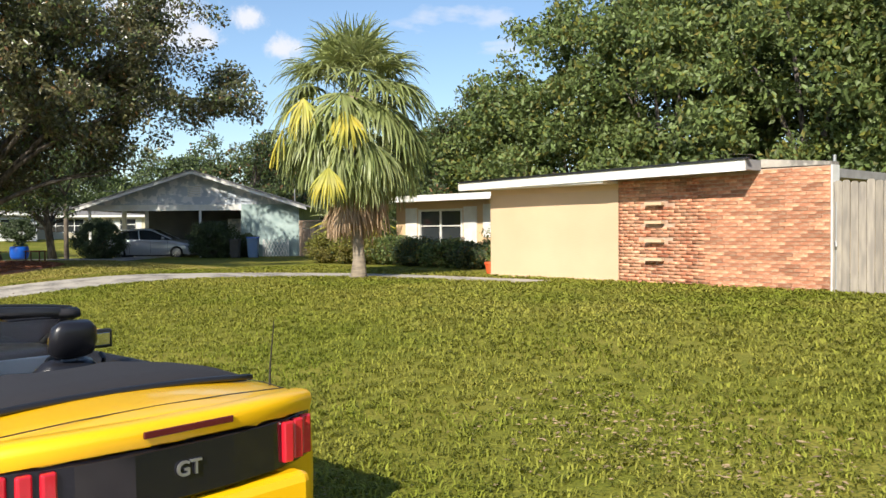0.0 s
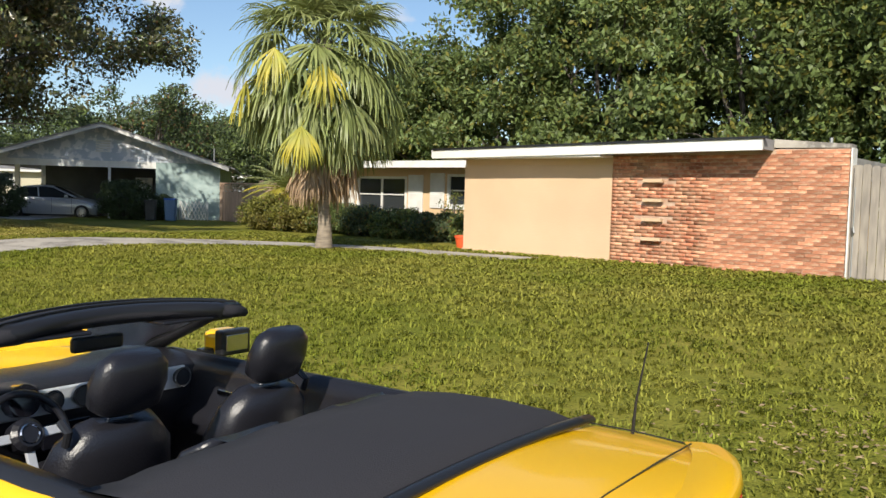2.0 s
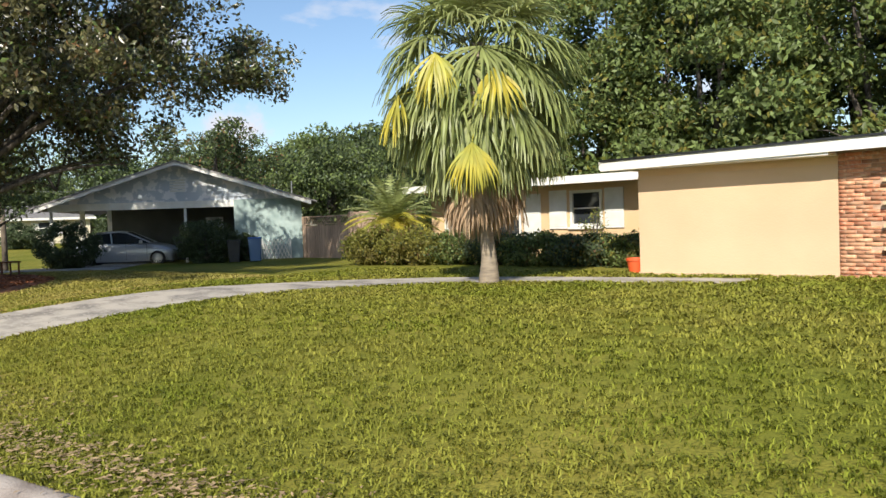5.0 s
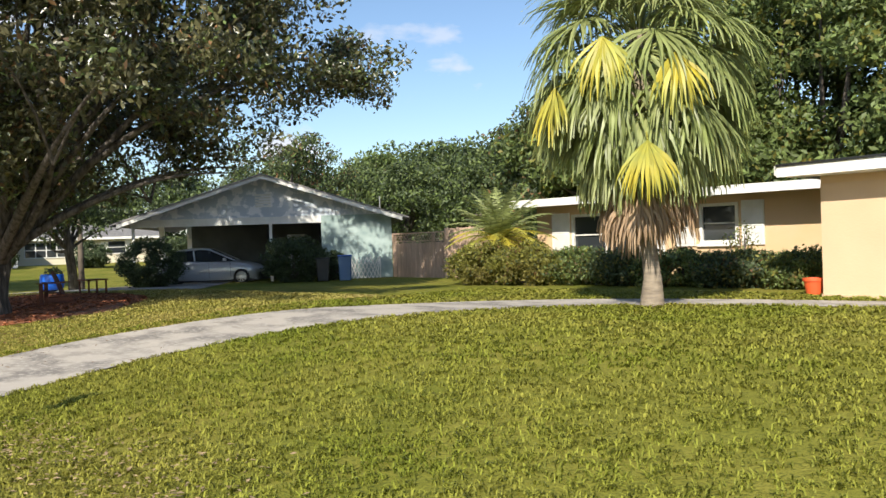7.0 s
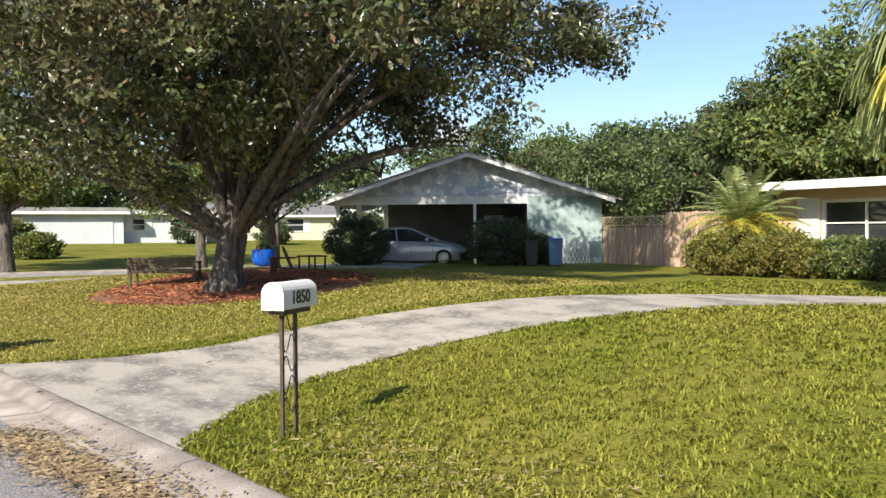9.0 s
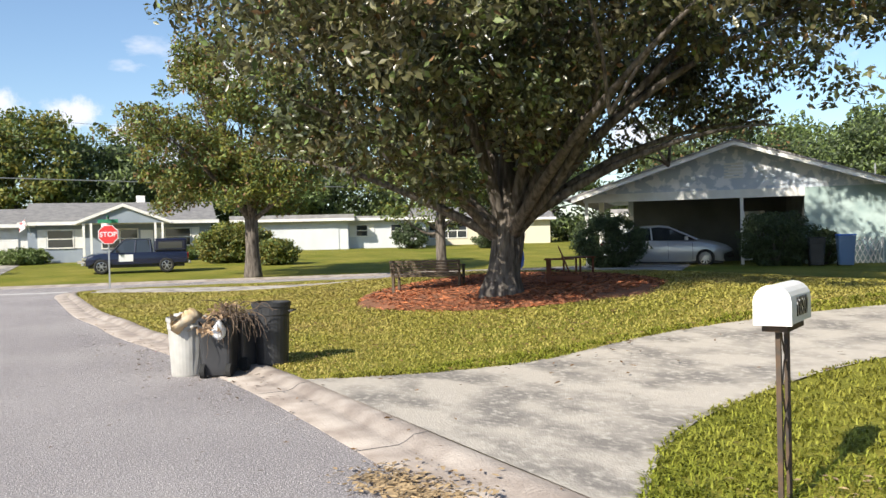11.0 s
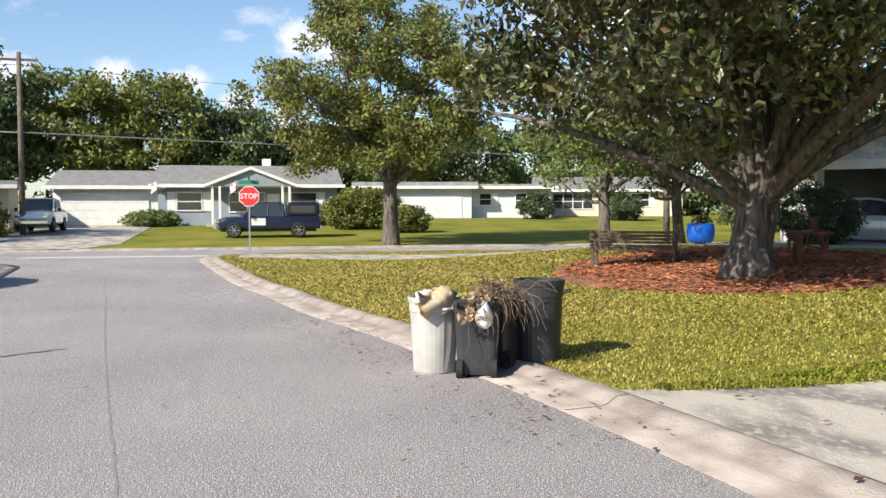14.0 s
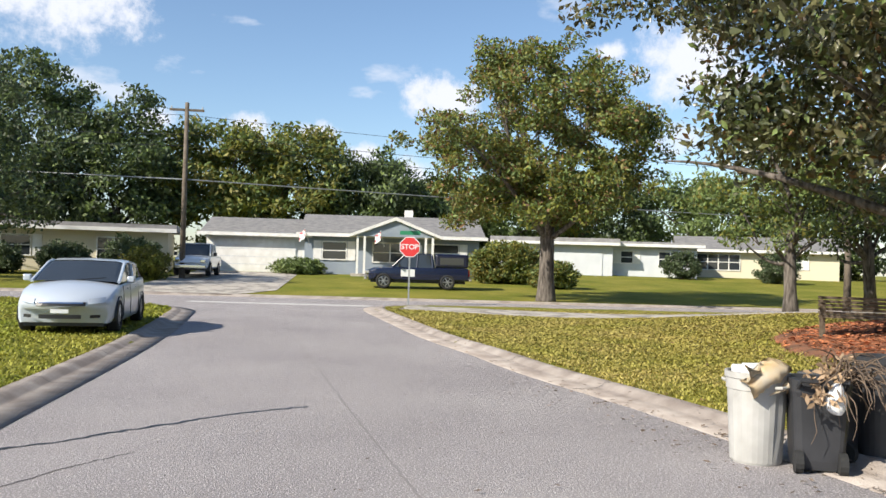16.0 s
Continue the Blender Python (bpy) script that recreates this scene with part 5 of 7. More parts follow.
    tube(bm, [mw @ Vector((0, 0, -0.05)), mw @ Vector((0, 0, 0.02)), mw @ Vector((0, 0, 0.04))], [0.07, 0.075, 0.055], 16)
    part("hub", bm, "leather", sw)
    bm = bmesh.new()
    loft(bm, [[mw @ Vector((q * math.cos(a), q * math.sin(a), h)) for q, h in ((0.036, 0.041), (0.04, 0.047), (0.045, 0.041))] for a in [2 * math.pi * k / 20 for k in range(21)]])
    part("hub_ring", bm, "chrome", sw, "chrome ring")
    for a in (0, 180, 90):
        bm = bmesh.new()
        box(bm, 0.06, 0.175, -0.02, 0.02, -0.008, 0.012, bevel=0.004, m=mw @ Matrix.Rotation(radians(a + 90), 4, "Z"))
        part("spoke", bm, "alu", sw, "metal spoke")
    boxed("centre_console", (1.5, 2.75, -0.13, 0.13, 0.34, 0.60), "leather", car, "black centre console", bevel=0.03)
    bm = bmesh.new()
    tube(bm, [(2.45, 0, 0.6), (2.45, 0.0, 0.70), (2.45, 0, 0.74)], [0.012, 0.012, 0.026], 10)
    part("gear_lever", bm, "chrome", car, "chrome gear lever")
    boxed("armrest", (1.62, 1.95, -0.11, 0.11, 0.60, 0.66), "leather", car, bevel=0.03)
    for y in (-0.38, 0.38):
        bm = bmesh.new()
        box(bm, 1.85, 2.4, y - 0.25, y + 0.25, 0.42, 0.56, bevel=0.05)
        seat = part("front_seat", bm, "leather", car, "black leather front seat", smooth=True)
        m = Matrix.Translation((1.9, y, 0.47)) @ Matrix.Rotation(radians(-20), 4, "Y")
        bm = bmesh.new()
        rows = []
        for h, w, th in ((0.0, 0.24, 0.09), (0.15, 0.26, 0.11), (0.35, 0.27, 0.11), (0.5, 0.23, 0.09), (0.58, 0.16, 0.06), (0.6, 0.1, 0.03)):
            rows.append([m @ Vector((th * math.sin(a) + (0.05 * abs(math.cos(a)) ** 3 if math.sin(a) > -0.2 else 0), w * math.cos(a), h)) for a in [2 * math.pi * k / 20 for k in range(20)]])
        loft(bm, rows, close=True, cap=True)
        part("backrest", bm, "leather", seat, "black leather backrest", smooth=True)
        bm = bmesh.new()
        rows = []
        for h, w, th in ((0.63, 0.10, 0.04), (0.66, 0.145, 0.065), (0.75, 0.155, 0.07), (0.83, 0.14, 0.06), (0.87, 0.10, 0.035)):
            rows.append([m @ Vector((th * math.copysign(abs(math.sin(a)) ** 0.7, math.sin(a)) + 0.02, w * math.copysign(abs(math.cos(a)) ** 0.7, math.cos(a)), h)) for a in [2 * math.pi * k / 16 for k in range(16)]])
        loft(bm, rows, close=True, cap=True)
        part("headrest", bm, "leather", seat, "black leather headrest", smooth=True)
        for dy in (-0.05, 0.05):
            bm = bmesh.new()
            tube(bm, [m @ Vector((0.02, dy, 0.56)), m @ Vector((0.02, dy, 0.66))], 0.007, 6)
            part("headrest_post", bm, "chrome", seat, "chrome headrest post")
        bm = bmesh.new()
        q = m @ Vector((0.0, -0.22 if y < 0 else 0.22, 0.54))
        tube(bm, [q, q + Vector((-0.02, 0, 0.05)), q + Vector((0.03, 0, 0.08))], 0.016, 8)
        part("belt_guide", bm, "black_plastic", seat)
    # rear seats and the folded top under its cover
    for y in (-0.3, 0.3):
        bm = bmesh.new()
        rows = []
        for x, z, w, th in ((1.42, 0.62, 0.2, 0.05), (1.30, 0.84, 0.22, 0.08), (1.2, 1.0, 0.2, 0.08), (1.12, 1.06, 0.15, 0.05), (1.05, 1.06, 0.1, 0.02)):
            rows.append([Vector((x + th * math.sin(a), y + w * math.cos(a), z + th * 0.4 * math.cos(a) ** 2)) for a in [2 * math.pi * k / 16 for k in range(16)]])
        loft(bm, rows, close=True, cap=True)
        part("rear_seat", bm, "leather", car, "black rear seat back", smooth=True)
    bm = bmesh.new()
    rows = []
    for x, z, edge in ((0.38, 1.04, 0.0), (0.42, 1.085, 0.0), (0.53, 1.11, 0.0), (0.75, 1.12, 0.0), (0.95, 1.11, 0.5), (1.12, 1.085, 1.0), (1.14, 1.03, 1.0)):
        row = []
        for y in np.linspace(-0.85, 0.85, 21):
            u = abs(y) / 0.85
            scallop = 0.22 * edge * (0.5 + 0.5 * math.cos(y * 2 * math.pi / 0.62 + math.pi)) * (u < 0.9) if edge else 0
            hump = 0.03 * math.exp(-((abs(y) - 0.3) / 0.13) ** 2) * edge
            side = 0.22 * (1 - u ** 2) if x < 0.5 else 0.0
            row.append((x - side * 0.0 - 0.02 * (1 - u * u) + 0.42 * edge * max(0, u - 0.72) - scallop * 0.4, y, z - 0.09 * u ** 3 + hump))
        rows.append(row)
    loft(bm, rows)
    cover = part("top_cover", bm, "canvas", car, "black canvas cover over the folded top", smooth=True)
    bm = bmesh.new()
    tube(bm, [(0.365, y, 1.055 - 0.035 * (abs(y) / 0.85) ** 2) for y in np.linspace(-0.84, 0.84, 15)], 0.03, 8, squash=0.6)
    part("cover_edge", bm, "black_plastic", cover, "dark rubber edge of the cover", smooth=True)
    for s in (-1, 1):
        bm = bmesh.new()
        loft(bm, [[(x, s * y, z) for x in (0.45, 0.9, 1.35, 2.0, 3.0)] for y, z in ((0.885, 0.955), (0.865, 0.985), (0.82, 0.99), (0.80, 0.95))])
        part("belt_trim", bm, "black_plastic", car, "black trim along the cabin edge", smooth=True)
    bm = bmesh.new()
    tube(bm, [(0.18, -0.84, 0.98), (0.17, -0.84, 1.12), (0.13, -0.84, 1.36)], [0.008, 0.005, 0.003], 6)
    part("aerial", bm, "black_plastic", car, "thin black aerial")
    for x in (0.88, 3.82):
        for s in (-1, 1):
            wheel(car, x, s * 0.85, 0.345, 0.345, 0.23, s)
            bm = bmesh.new()
            loft(bm, [[(x + 0.40 * math.cos(a), s * y, 0.345 + 0.40 * math.sin(a)) for y in (0.70, 0.968)] for a in [math.pi * k / 16 for k in range(-1, 18)]])
            part("wheel_arch", bm, "black_plastic", car, "black wheel arch")
    boxed("underbody", (0.15, 4.6, -0.72, 0.72, 0.16, 0.29), "black_plastic", car)
    for o in car.children:
        if o.name.split(".")[0] in ("tail_panel", "tail_lamp", "spoiler_lip", "brake_lamp", "rear_bumper", "badge", "number_plate"):
            o.location = o.location + Vector((-0.32, 0, 0.045))
    return car


def saloon(name, m, paint, L, W, H, label, seed=0, stations=None):
    """A small saloon: lower body, glasshouse, lamps, wheels. x forward from the rear, y to its left."""
    car = thing(name, m, label, "car")
    w = W / 2
    st = [section(0.0, w * 0.86, 0.35, 0.6, 0.88, 0.93, bow=0.2), section(0.08, w * 0.95, 0.28, 0.6, 0.96, 1.02, bow=0.16), section(0.5, w * 0.985, 0.25, 0.6, 1.0, 1.06, bow=0.05), section(0.95, w, 0.22, 0.6, 0.98, 1.04),
          section(L * 0.45, w, 0.2, 0.58, 0.93, 0.97), section(L * 0.68, w, 0.2, 0.58, 0.90, 0.96), section(L * 0.74, w, 0.22, 0.6, 0.89, 0.97, bow=-0.03), section(L * 0.86, w * 0.985, 0.24, 0.58, 0.80, 0.88, bow=-0.1), section(L * 0.95, w * 0.95, 0.20, 0.5, 0.68, 0.75, bow=-0.25), section(L * 0.985, w * 0.9, 0.20, 0.45, 0.58, 0.64, bow=-0.3), section(L, w * 0.84, 0.21, 0.40, 0.5, 0.54, bow=-0.36)]
    bm = bmesh.new()
    loft(bm, st, cap=True)
    part("body", bm, paint, car, smooth=True)
    # glasshouse
    gl = [(0.55, 0.80, 1.02), (1.15, 0.74, H - 0.06), (1.6, 0.72, H - 0.01), (L * 0.45, 0.72, H), (L * 0.53, 0.71, H - 0.04), (L * 0.735, 0.80, 0.95)]
    bm = bmesh.new()
    rows = []
    for x, wy, z in gl:
        base = 0.93
        wy = wy * w / 0.88
        rows.append([(x, w * 0.9, base), (x, wy + 0.02, max(base + 0.005, z - 0.05)), (x, wy * 0.88, z), (x, 0, z + 0.02), (x, -wy * 0.88, z), (x, -wy - 0.02, max(base + 0.005, z - 0.05)), (x, -w * 0.9, base)])
    rr = loft(bm, rows)
    part("glass", bm, "glass", car, "dark tinted windows", smooth=False)
    bm = bmesh.new()
    loft(bm, [[(x, y * 1.0, z + 0.012 if abs(y) < 0.9 else z) for x, y, z in r[1:-1]] for r in rows[1:-1]])
    part("roof", bm, paint, car, smooth=True)
    bm = bmesh.new()
    for s in (-1, 1):
        tube(bm, [(gl[0][0], s * w * 0.86, 1.0), (gl[1][0], s * (w * 0.84 + 0.0), H - 0.09), (L * 0.45, s * w * 0.84, H - 0.03), (L * 0.53, s * w * 0.83, H - 0.07), (gl[-1][0] + 0.02, s * w * 0.91, 0.94)], 0.032, 6)
        tube(bm, [(L * 0.40, s * (w * 0.92), 0.95), (L * 0.39, s * w * 0.85, H - 0.06)], 0.03, 6)
    part("pillar", bm, paint, car)
    def nose(y, z):
        return L * (1.0 - 0.15 * max(0.0, min(z, 0.64) - 0.54) - 0.32 * max(0.0, z - 0.64)) - 0.33 * (abs(y) / (0.87 * w)) ** 3 + 0.004

    def face(name, y0, y1, z0, z1, mat, parent, label="", proud=0.012, slant=0.0):
        fm = bmesh.new()
        ys = np.linspace(y0, y1, 9)
        rise = [slant * (abs(y) - min(abs(y0), abs(y1))) for y in ys]
        loft(fm, [[(nose(y, z0) + dx, y, z + r) for y, r in zip(ys, rise)] for z, dx in ((z0, -0.05), (z0, proud), (z1, proud + (nose(0, z1) - nose(0, z0))), (z1, -0.09))])
        return part(name, fm, mat, parent, label)
    face("grille", -0.42, 0.42, 0.53, 0.60, "black_plastic", car, "dark grille")
    face("grille_bar", -0.38, 0.38, 0.575, 0.60, "chrome", car, "chrome grille bar", 0.02)
    face("air_intake", -0.36, 0.36, 0.30, 0.37, "black_plastic", car, "dark lower air intake")
    face("plate_holder", -0.16, 0.15, 0.40, 0.47, "whitepaint", car, "blank front plate", 0.016)
    for s in (-1, 1):
        face("headlamp", s * 0.46, s * 0.72, 0.56, 0.66, "lamp_clear", car, "clear headlamp", 0.012, 0.12)
        face("fog_lamp", s * 0.50, s * 0.66, 0.31, 0.365, "black_plastic", car, "dark fog lamp recess")
        bm = bmesh.new()
        tube(bm, [(L * 0.733, s * 0.02, 0.975), (L * 0.70, s * 0.02 + 0.5, 1.02)], 0.008, 5)
        part("wiper", bm, "black_plastic", car, "black wiper")
        boxed("tail_lamp", (0.02, 0.1, s * w * 0.72 - 0.14, s * w * 0.72 + 0.14, 0.72, 0.88), "redlamp", car, "red tail lamp", bevel=0.03)
        boxed("door_mirror", (L * 0.64, L * 0.67, min(s * w * 1.02, s * (w + 0.17)), max(s * w * 1.02, s * (w + 0.17)), 0.93, 1.06), paint, car, bevel=0.03)
        for x in (L * 0.30, L * 0.52, L * 0.70):
            bm = bmesh.new()
            tube(bm, [(x, s * (w + 0.002), 0.28), (x, s * (w + 0.001), 0.6), (x - 0.01, s * w * 0.965, 0.88)], 0.006, 4)
            part("door_gap", bm, "black_plastic", car)
        for x in (L * 0.34, L * 0.56):
            boxed("door_handle", (x, x + 0.16, s * w * 0.985 - 0.012, s * w * 0.985 + 0.012, 0.80, 0.825), paint, car, bevel=0.006)
    boxed("underbody", (0.2, L - 0.35, -w * 0.8, w * 0.8, 0.14, 0.3), "black_plastic", car)
    for x in (L * 0.19, L * 0.79):
        for s in (-1, 1):
            wheel(car, x, s * (w - 0.10), 0.315, 0.315, 0.21, s)
            bm = bmesh.new()
            loft(bm, [[(x + 0.37 * math.cos(a), s * y, 0.315 + 0.37 * math.sin(a)) for y in (w - 0.3, w + 0.004)] for a in [math.pi * k / 14 for k in range(-1, 16)]])
            part("wheel_arch", bm, "black_plastic", car)
    return car


def pickup(name, m, paint, label, rear_view=False, canopy=True):
    car = thing(name, m, label, "pickup truck")
    L, w = 5.25, 0.93
    st = [section(x, ww, zb, 0.75, zs, zc, bow=b) for x, ww, zb, zs, zc, b in ((0, 0.88, 0.5, 1.0, 1.0, 0.05), (0.08, w, 0.45, 1.08, 1.08, 0), (1.9, w, 0.4, 1.08, 1.08, 0), (3.7, w, 0.4, 1.08, 1.12, 0), (3.9, w, 0.45, 1.06, 1.12, -0.03), (4.8, w * 0.96, 0.45, 0.98, 1.04, -0.12), (5.1, w * 0.92, 0.4, 0.88, 0.92, -0.18), (L, w * 0.88, 0.4, 0.7, 0.72, -0.2))]
    bm = bmesh.new()
    loft(bm, st, cap=True)
    part("body", bm, paint, car, smooth=False)
    bm = bmesh.new()
    rows = []
    for x, z in ((1.75, 1.06), (1.85, 1.70), (2.1, 1.76), (3.0, 1.76), (3.2, 1.72), (3.85, 1.1)):
        rows.append([(x, w * 0.94, 1.05), (x, w * 0.82 + 0.02, max(1.06, z - 0.06)), (x, w * 0.72, z), (x, -w * 0.72, z), (x, -w * 0.82 - 0.02, max(1.06, z - 0.06)), (x, -w * 0.94, 1.05)])
    loft(bm, rows)
    part("glass", bm, "glass", car, "dark cab windows")
    bm = bmesh.new()
    box(bm, 1.9, 3.15, -w * 0.73, w * 0.73, 1.74, 1.79, bevel=0.02)
    part("roof", bm, paint, car)
    for s in (-1, 1):
        for foot, head, r in (((3.86, s * w * 0.9, 1.08), (3.2, s * w * 0.8, 1.72), 0.04), ((2.65, s * w * 0.92, 1.08), (2.6, s * w * 0.8, 1.74), 0.05), ((1.85, s * w * 0.92, 1.08), (1.9, s * w * 0.8, 1.72), 0.06)):
            bm = bmesh.new()
            tube(bm, [foot, head], r, 6)
            part("pillar", bm, paint, car)
    if canopy:
        bm = bmesh.new()
        box(bm, 0.06, 1.72, -w * 0.9, w * 0.9, 1.09, 1.78, bevel=0.1)
        cp = part("canopy", bm, paint, car, "matching bed canopy")
        for s in (-1, 1):
            boxed("canopy_window", (0.3, 1.5, min(s * w * 0.9, s * w * 0.91), max(s * w * 0.9, s * w * 0.91), 1.25, 1.6), "glass", cp)
    for s in (-1, 1):
        boxed("headlamp", (L - 0.25, L - 0.03, s * 0.65 - 0.14, s * 0.65 + 0.14, 0.72, 0.9), "chrome", car, bevel=0.03)
        boxed("tail_lamp", (-0.01, 0.08, s * 0.78 - 0.08, s * 0.78 + 0.08, 0.7, 1.02), "redlamp", car, bevel=0.02)
        boxed("door_mirror", (3.5, 3.58, min(s * 0.97, s * 1.15), max(s * 0.97, s * 1.15), 1.08, 1.28), "black_plastic", car, bevel=0.02)
        boxed("door_sign", (2.75, 3.45, min(s * w * 0.99, s * (w + 0.012)), max(s * w * 0.99, s * (w + 0.012)), 0.62, 0.98), "whitepaint", car, "white sign on the door") if canopy else None
    boxed("rear_bumper", (-0.12, 0.02, -0.85, 0.85, 0.42, 0.6), "chrome", car, "chrome bumper", bevel=0.03)
    boxed("front_bumper", (L - 0.12, L + 0.03, -0.8, 0.8, 0.42, 0.6), "chrome", car, bevel=0.03)
    if not canopy:
        boxed("rear_window", (0.4, 0.46, -0.62, 0.62, 1.12, 1.6), "glass", car)
        boxed("number_plate", (-0.02, -0.005, -0.16, 0.16, 0.75, 0.9), "whitepaint", car)
    for x in (1.1, 4.3):
        for s in (-1, 1):
            wheel(car, x, s * (w - 0.1), 0.38, 0.38, 0.25, s, 6)
            bm = bmesh.new()
            loft(bm, [[(x + 0.45 * math.cos(a), s * y, 0.38 + 0.45 * math.sin(a)) for y in (w - 0.3, w + 0.006)] for a in [math.pi * k / 14 for k in range(-1, 16)]])
            part("wheel_arch", bm, "black_plastic", car)
    boxed("underbody", (0.2, L - 0.3, -0.7, 0.7, 0.3, 0.5), "black_plastic", car)
    return car


yellow_convertible()
saloon("parked_saloon", pose(-34.9, -2.35, 0.085, 0, 0, 2.6), "silver", 4.5, 1.75, 1.37, "pale silver-blue saloon parked half on the grass across the street")
# the saloon in the carport stands along its front
CM = Matrix.Translation((-31.75, 24.95, 0.45)) @ Matrix.Rotation(math.atan2(0.775, 0.63), 4, "Z")
saloon("carport_saloon", CM @ pose(-4.5, 1.15, 0.03, 0, 0, 0), "silver2", 4.5, 1.75, 1.45, "silver-grey saloon parked under the carport")
pickup("pickup_truck", facing(-57.9, 10.3, ZW, 177), "navy", "dark blue pickup truck with bed canopy parked at the kerb")
pickup("white_pickup", facing(-66.5, -4.1, ZW, 180) @ pose(0, 0, 0, 0, 0, 90) @ pose(0, 0, 0), "whitepaint", "white pickup truck seen from behind on the far driveway", canopy=False)
strip("far_driveway", [(-49.9, -1.0), (-53.4, 0.7), (-70.4, 1.4)], [(-50.6, -6.8), (-53.6, -5.8), (-70.6, -5.0)], "concrete", 0.02, label="pale concrete driveway of the porch house", category="driveway")
for fy in (1.9, 6.6):
    fl = thing("small_flag", facing(-68.8, fy, 1.9, -90), "small striped flag on a short pole at the porch", "flag", "porch flags")
    bm = bmesh.new()
    tube(bm, [(0, 0, 0.0), (0.5, -0.3, 1.0)], 0.02, 6)
    part("flag_pole", bm, "white", fl)
    bm = bmesh.new()
    loft(bm, [[(0.48 - 0.1 * u, -0.28 - 0.35 * u, 0.95 - 0.55 * v - 0.25 * u) for u in (0, 0.35, 0.7, 1)] for v in (0, 0.5, 1)])
    part("flag_cloth", bm, "flag", fl)


# ---- things at the kerb ----
def mailbox():
    x, y = -13.1, 8.41
    d = math.degrees(math.atan2(0.483, -0.31))
    t = thing("mailbox", pose(x, y, gz(x, y) + 0.08, 0, 0, d), "white metal mailbox on a pair of rusty iron posts", "mailbox")
    # local x runs along the box away from the street
    bm = bmesh.new()
    outline = [(-0.085, 0.0), (0.085, 0.0), (0.085, 0.115)] + [(0.085 * math.cos(a), 0.115 + 0.085 * math.sin(a)) for a in [math.pi * k / 10 for k in range(1, 10)]] + [(-0.085, 0.115)]
    a = [bm.verts.new((-0.05, p * 1.15, 1.0 + q * 1.1)) for p, q in outline]
    b = [bm.verts.new((0.47, p * 1.15, 1.0 + q * 1.1)) for p, q in outline]
    bm.faces.new(a), bm.faces.new(b)
    for k in range(len(a)):
        bm.faces.new((a[k], a[(k + 1) % len(a)], b[(k + 1) % len(a)], b[k]))
    bx = part("box", bm, "white", t, "chalky white mailbox", smooth=False)
    bm = bmesh.new()
    a = [bm.verts.new((-0.075, p * 1.22, 0.995 + q * 1.14)) for p, q in outline]
    b = [bm.verts.new((-0.052, p * 1.22, 0.995 + q * 1.14)) for p, q in outline]
    bm.faces.new(a), bm.faces.new(b)
    for k in range(len(a)):
        bm.faces.new((a[k], a[(k + 1) % len(a)], b[(k + 1) % len(a)], b[k]))
    part("door", bm, "white", bx, "white mailbox door")
    lettering("house_number", "1850", 0.15, 0.003, "black_plastic", bx, Matrix.Translation((0.20, -0.101, 1.085)) @ Matrix.Rotation(radians(90), 4, "X"), "black house number")
    boxed("support", (-0.02, 0.4, -0.07, 0.07, 0.955, 0.998), "rust", t, "rusty support plate")
    for px in (0.06, 0.27):
        bm = bmesh.new()
        box(bm, px - 0.014, px + 0.014, -0.014, 0.014, -0.15, 0.955)
        part("post", bm, "rust", t, "rusty iron post")
    bm = bmesh.new()
    for k in range(5):
        z = 0.12 + 0.17 * k
        pts = [(0.075 + 0.18 * u, 0.0, z + 0.075 + 0.07 * math.sin(2 * math.pi * u + (math.pi if k % 2 else 0))) for u in np.linspace(0, 1, 12)]
        tube(bm, pts, 0.005, 5)
    part("scroll", bm, "rust", t, "wrought iron scrollwork")


def round_bin(name, x, y, r, h, mat, label, turn=0.0):
    t = thing(name, pose(x, y, 0.0 if y < 6.7 else 0.03, 0, 0, turn), label, "rubbish bin", "bins at the kerb")
    bm = bmesh.new()
    n = 32
    rows = []
    for z, q in ((0.0, 0.80), (0.02, 0.83), (h * 0.35, 0.88), (h * 0.72, 0.94), (h * 0.8, 0.95), (h * 0.81, 0.985), (h * 0.93, 1.0), (h * 0.935, 1.04), (h, 1.05), (h, 0.97), (h * 0.9, 0.95), (h * 0.3, 0.84), (0.05, 0.78)):
        rows.append([(r * q * (1 - (0.035 if (k % 8) == 0 and 0.03 < z < h * 0.78 else 0)) * math.cos(2 * math.pi * k / n), r * q * (1 - (0.035 if (k % 8) == 0 and 0.03 < z < h * 0.78 else 0)) * math.sin(2 * math.pi * k / n), z) for k in range(n)])
    loft(bm, rows, close=True, cap=True)
    part("tub", bm, mat, t, smooth=False)
    for a in (0, math.pi):
        bm = bmesh.new()
        c, s = math.cos(a), math.sin(a)
        tube(bm, [(r * 1.02 * c - 0.08 * s, r * 1.02 * s + 0.08 * c, h * 0.86), ((r + 0.06) * c - 0.07 * s, (r + 0.06) * s + 0.07 * c, h * 0.87), ((r + 0.06) * c + 0.07 * s, (r + 0.06) * s - 0.07 * c, h * 0.87), (r * 1.02 * c + 0.08 * s, r * 1.02 * s - 0.08 * c, h * 0.86)], 0.014, 6)
        part("handle", bm, mat, t)
    return t


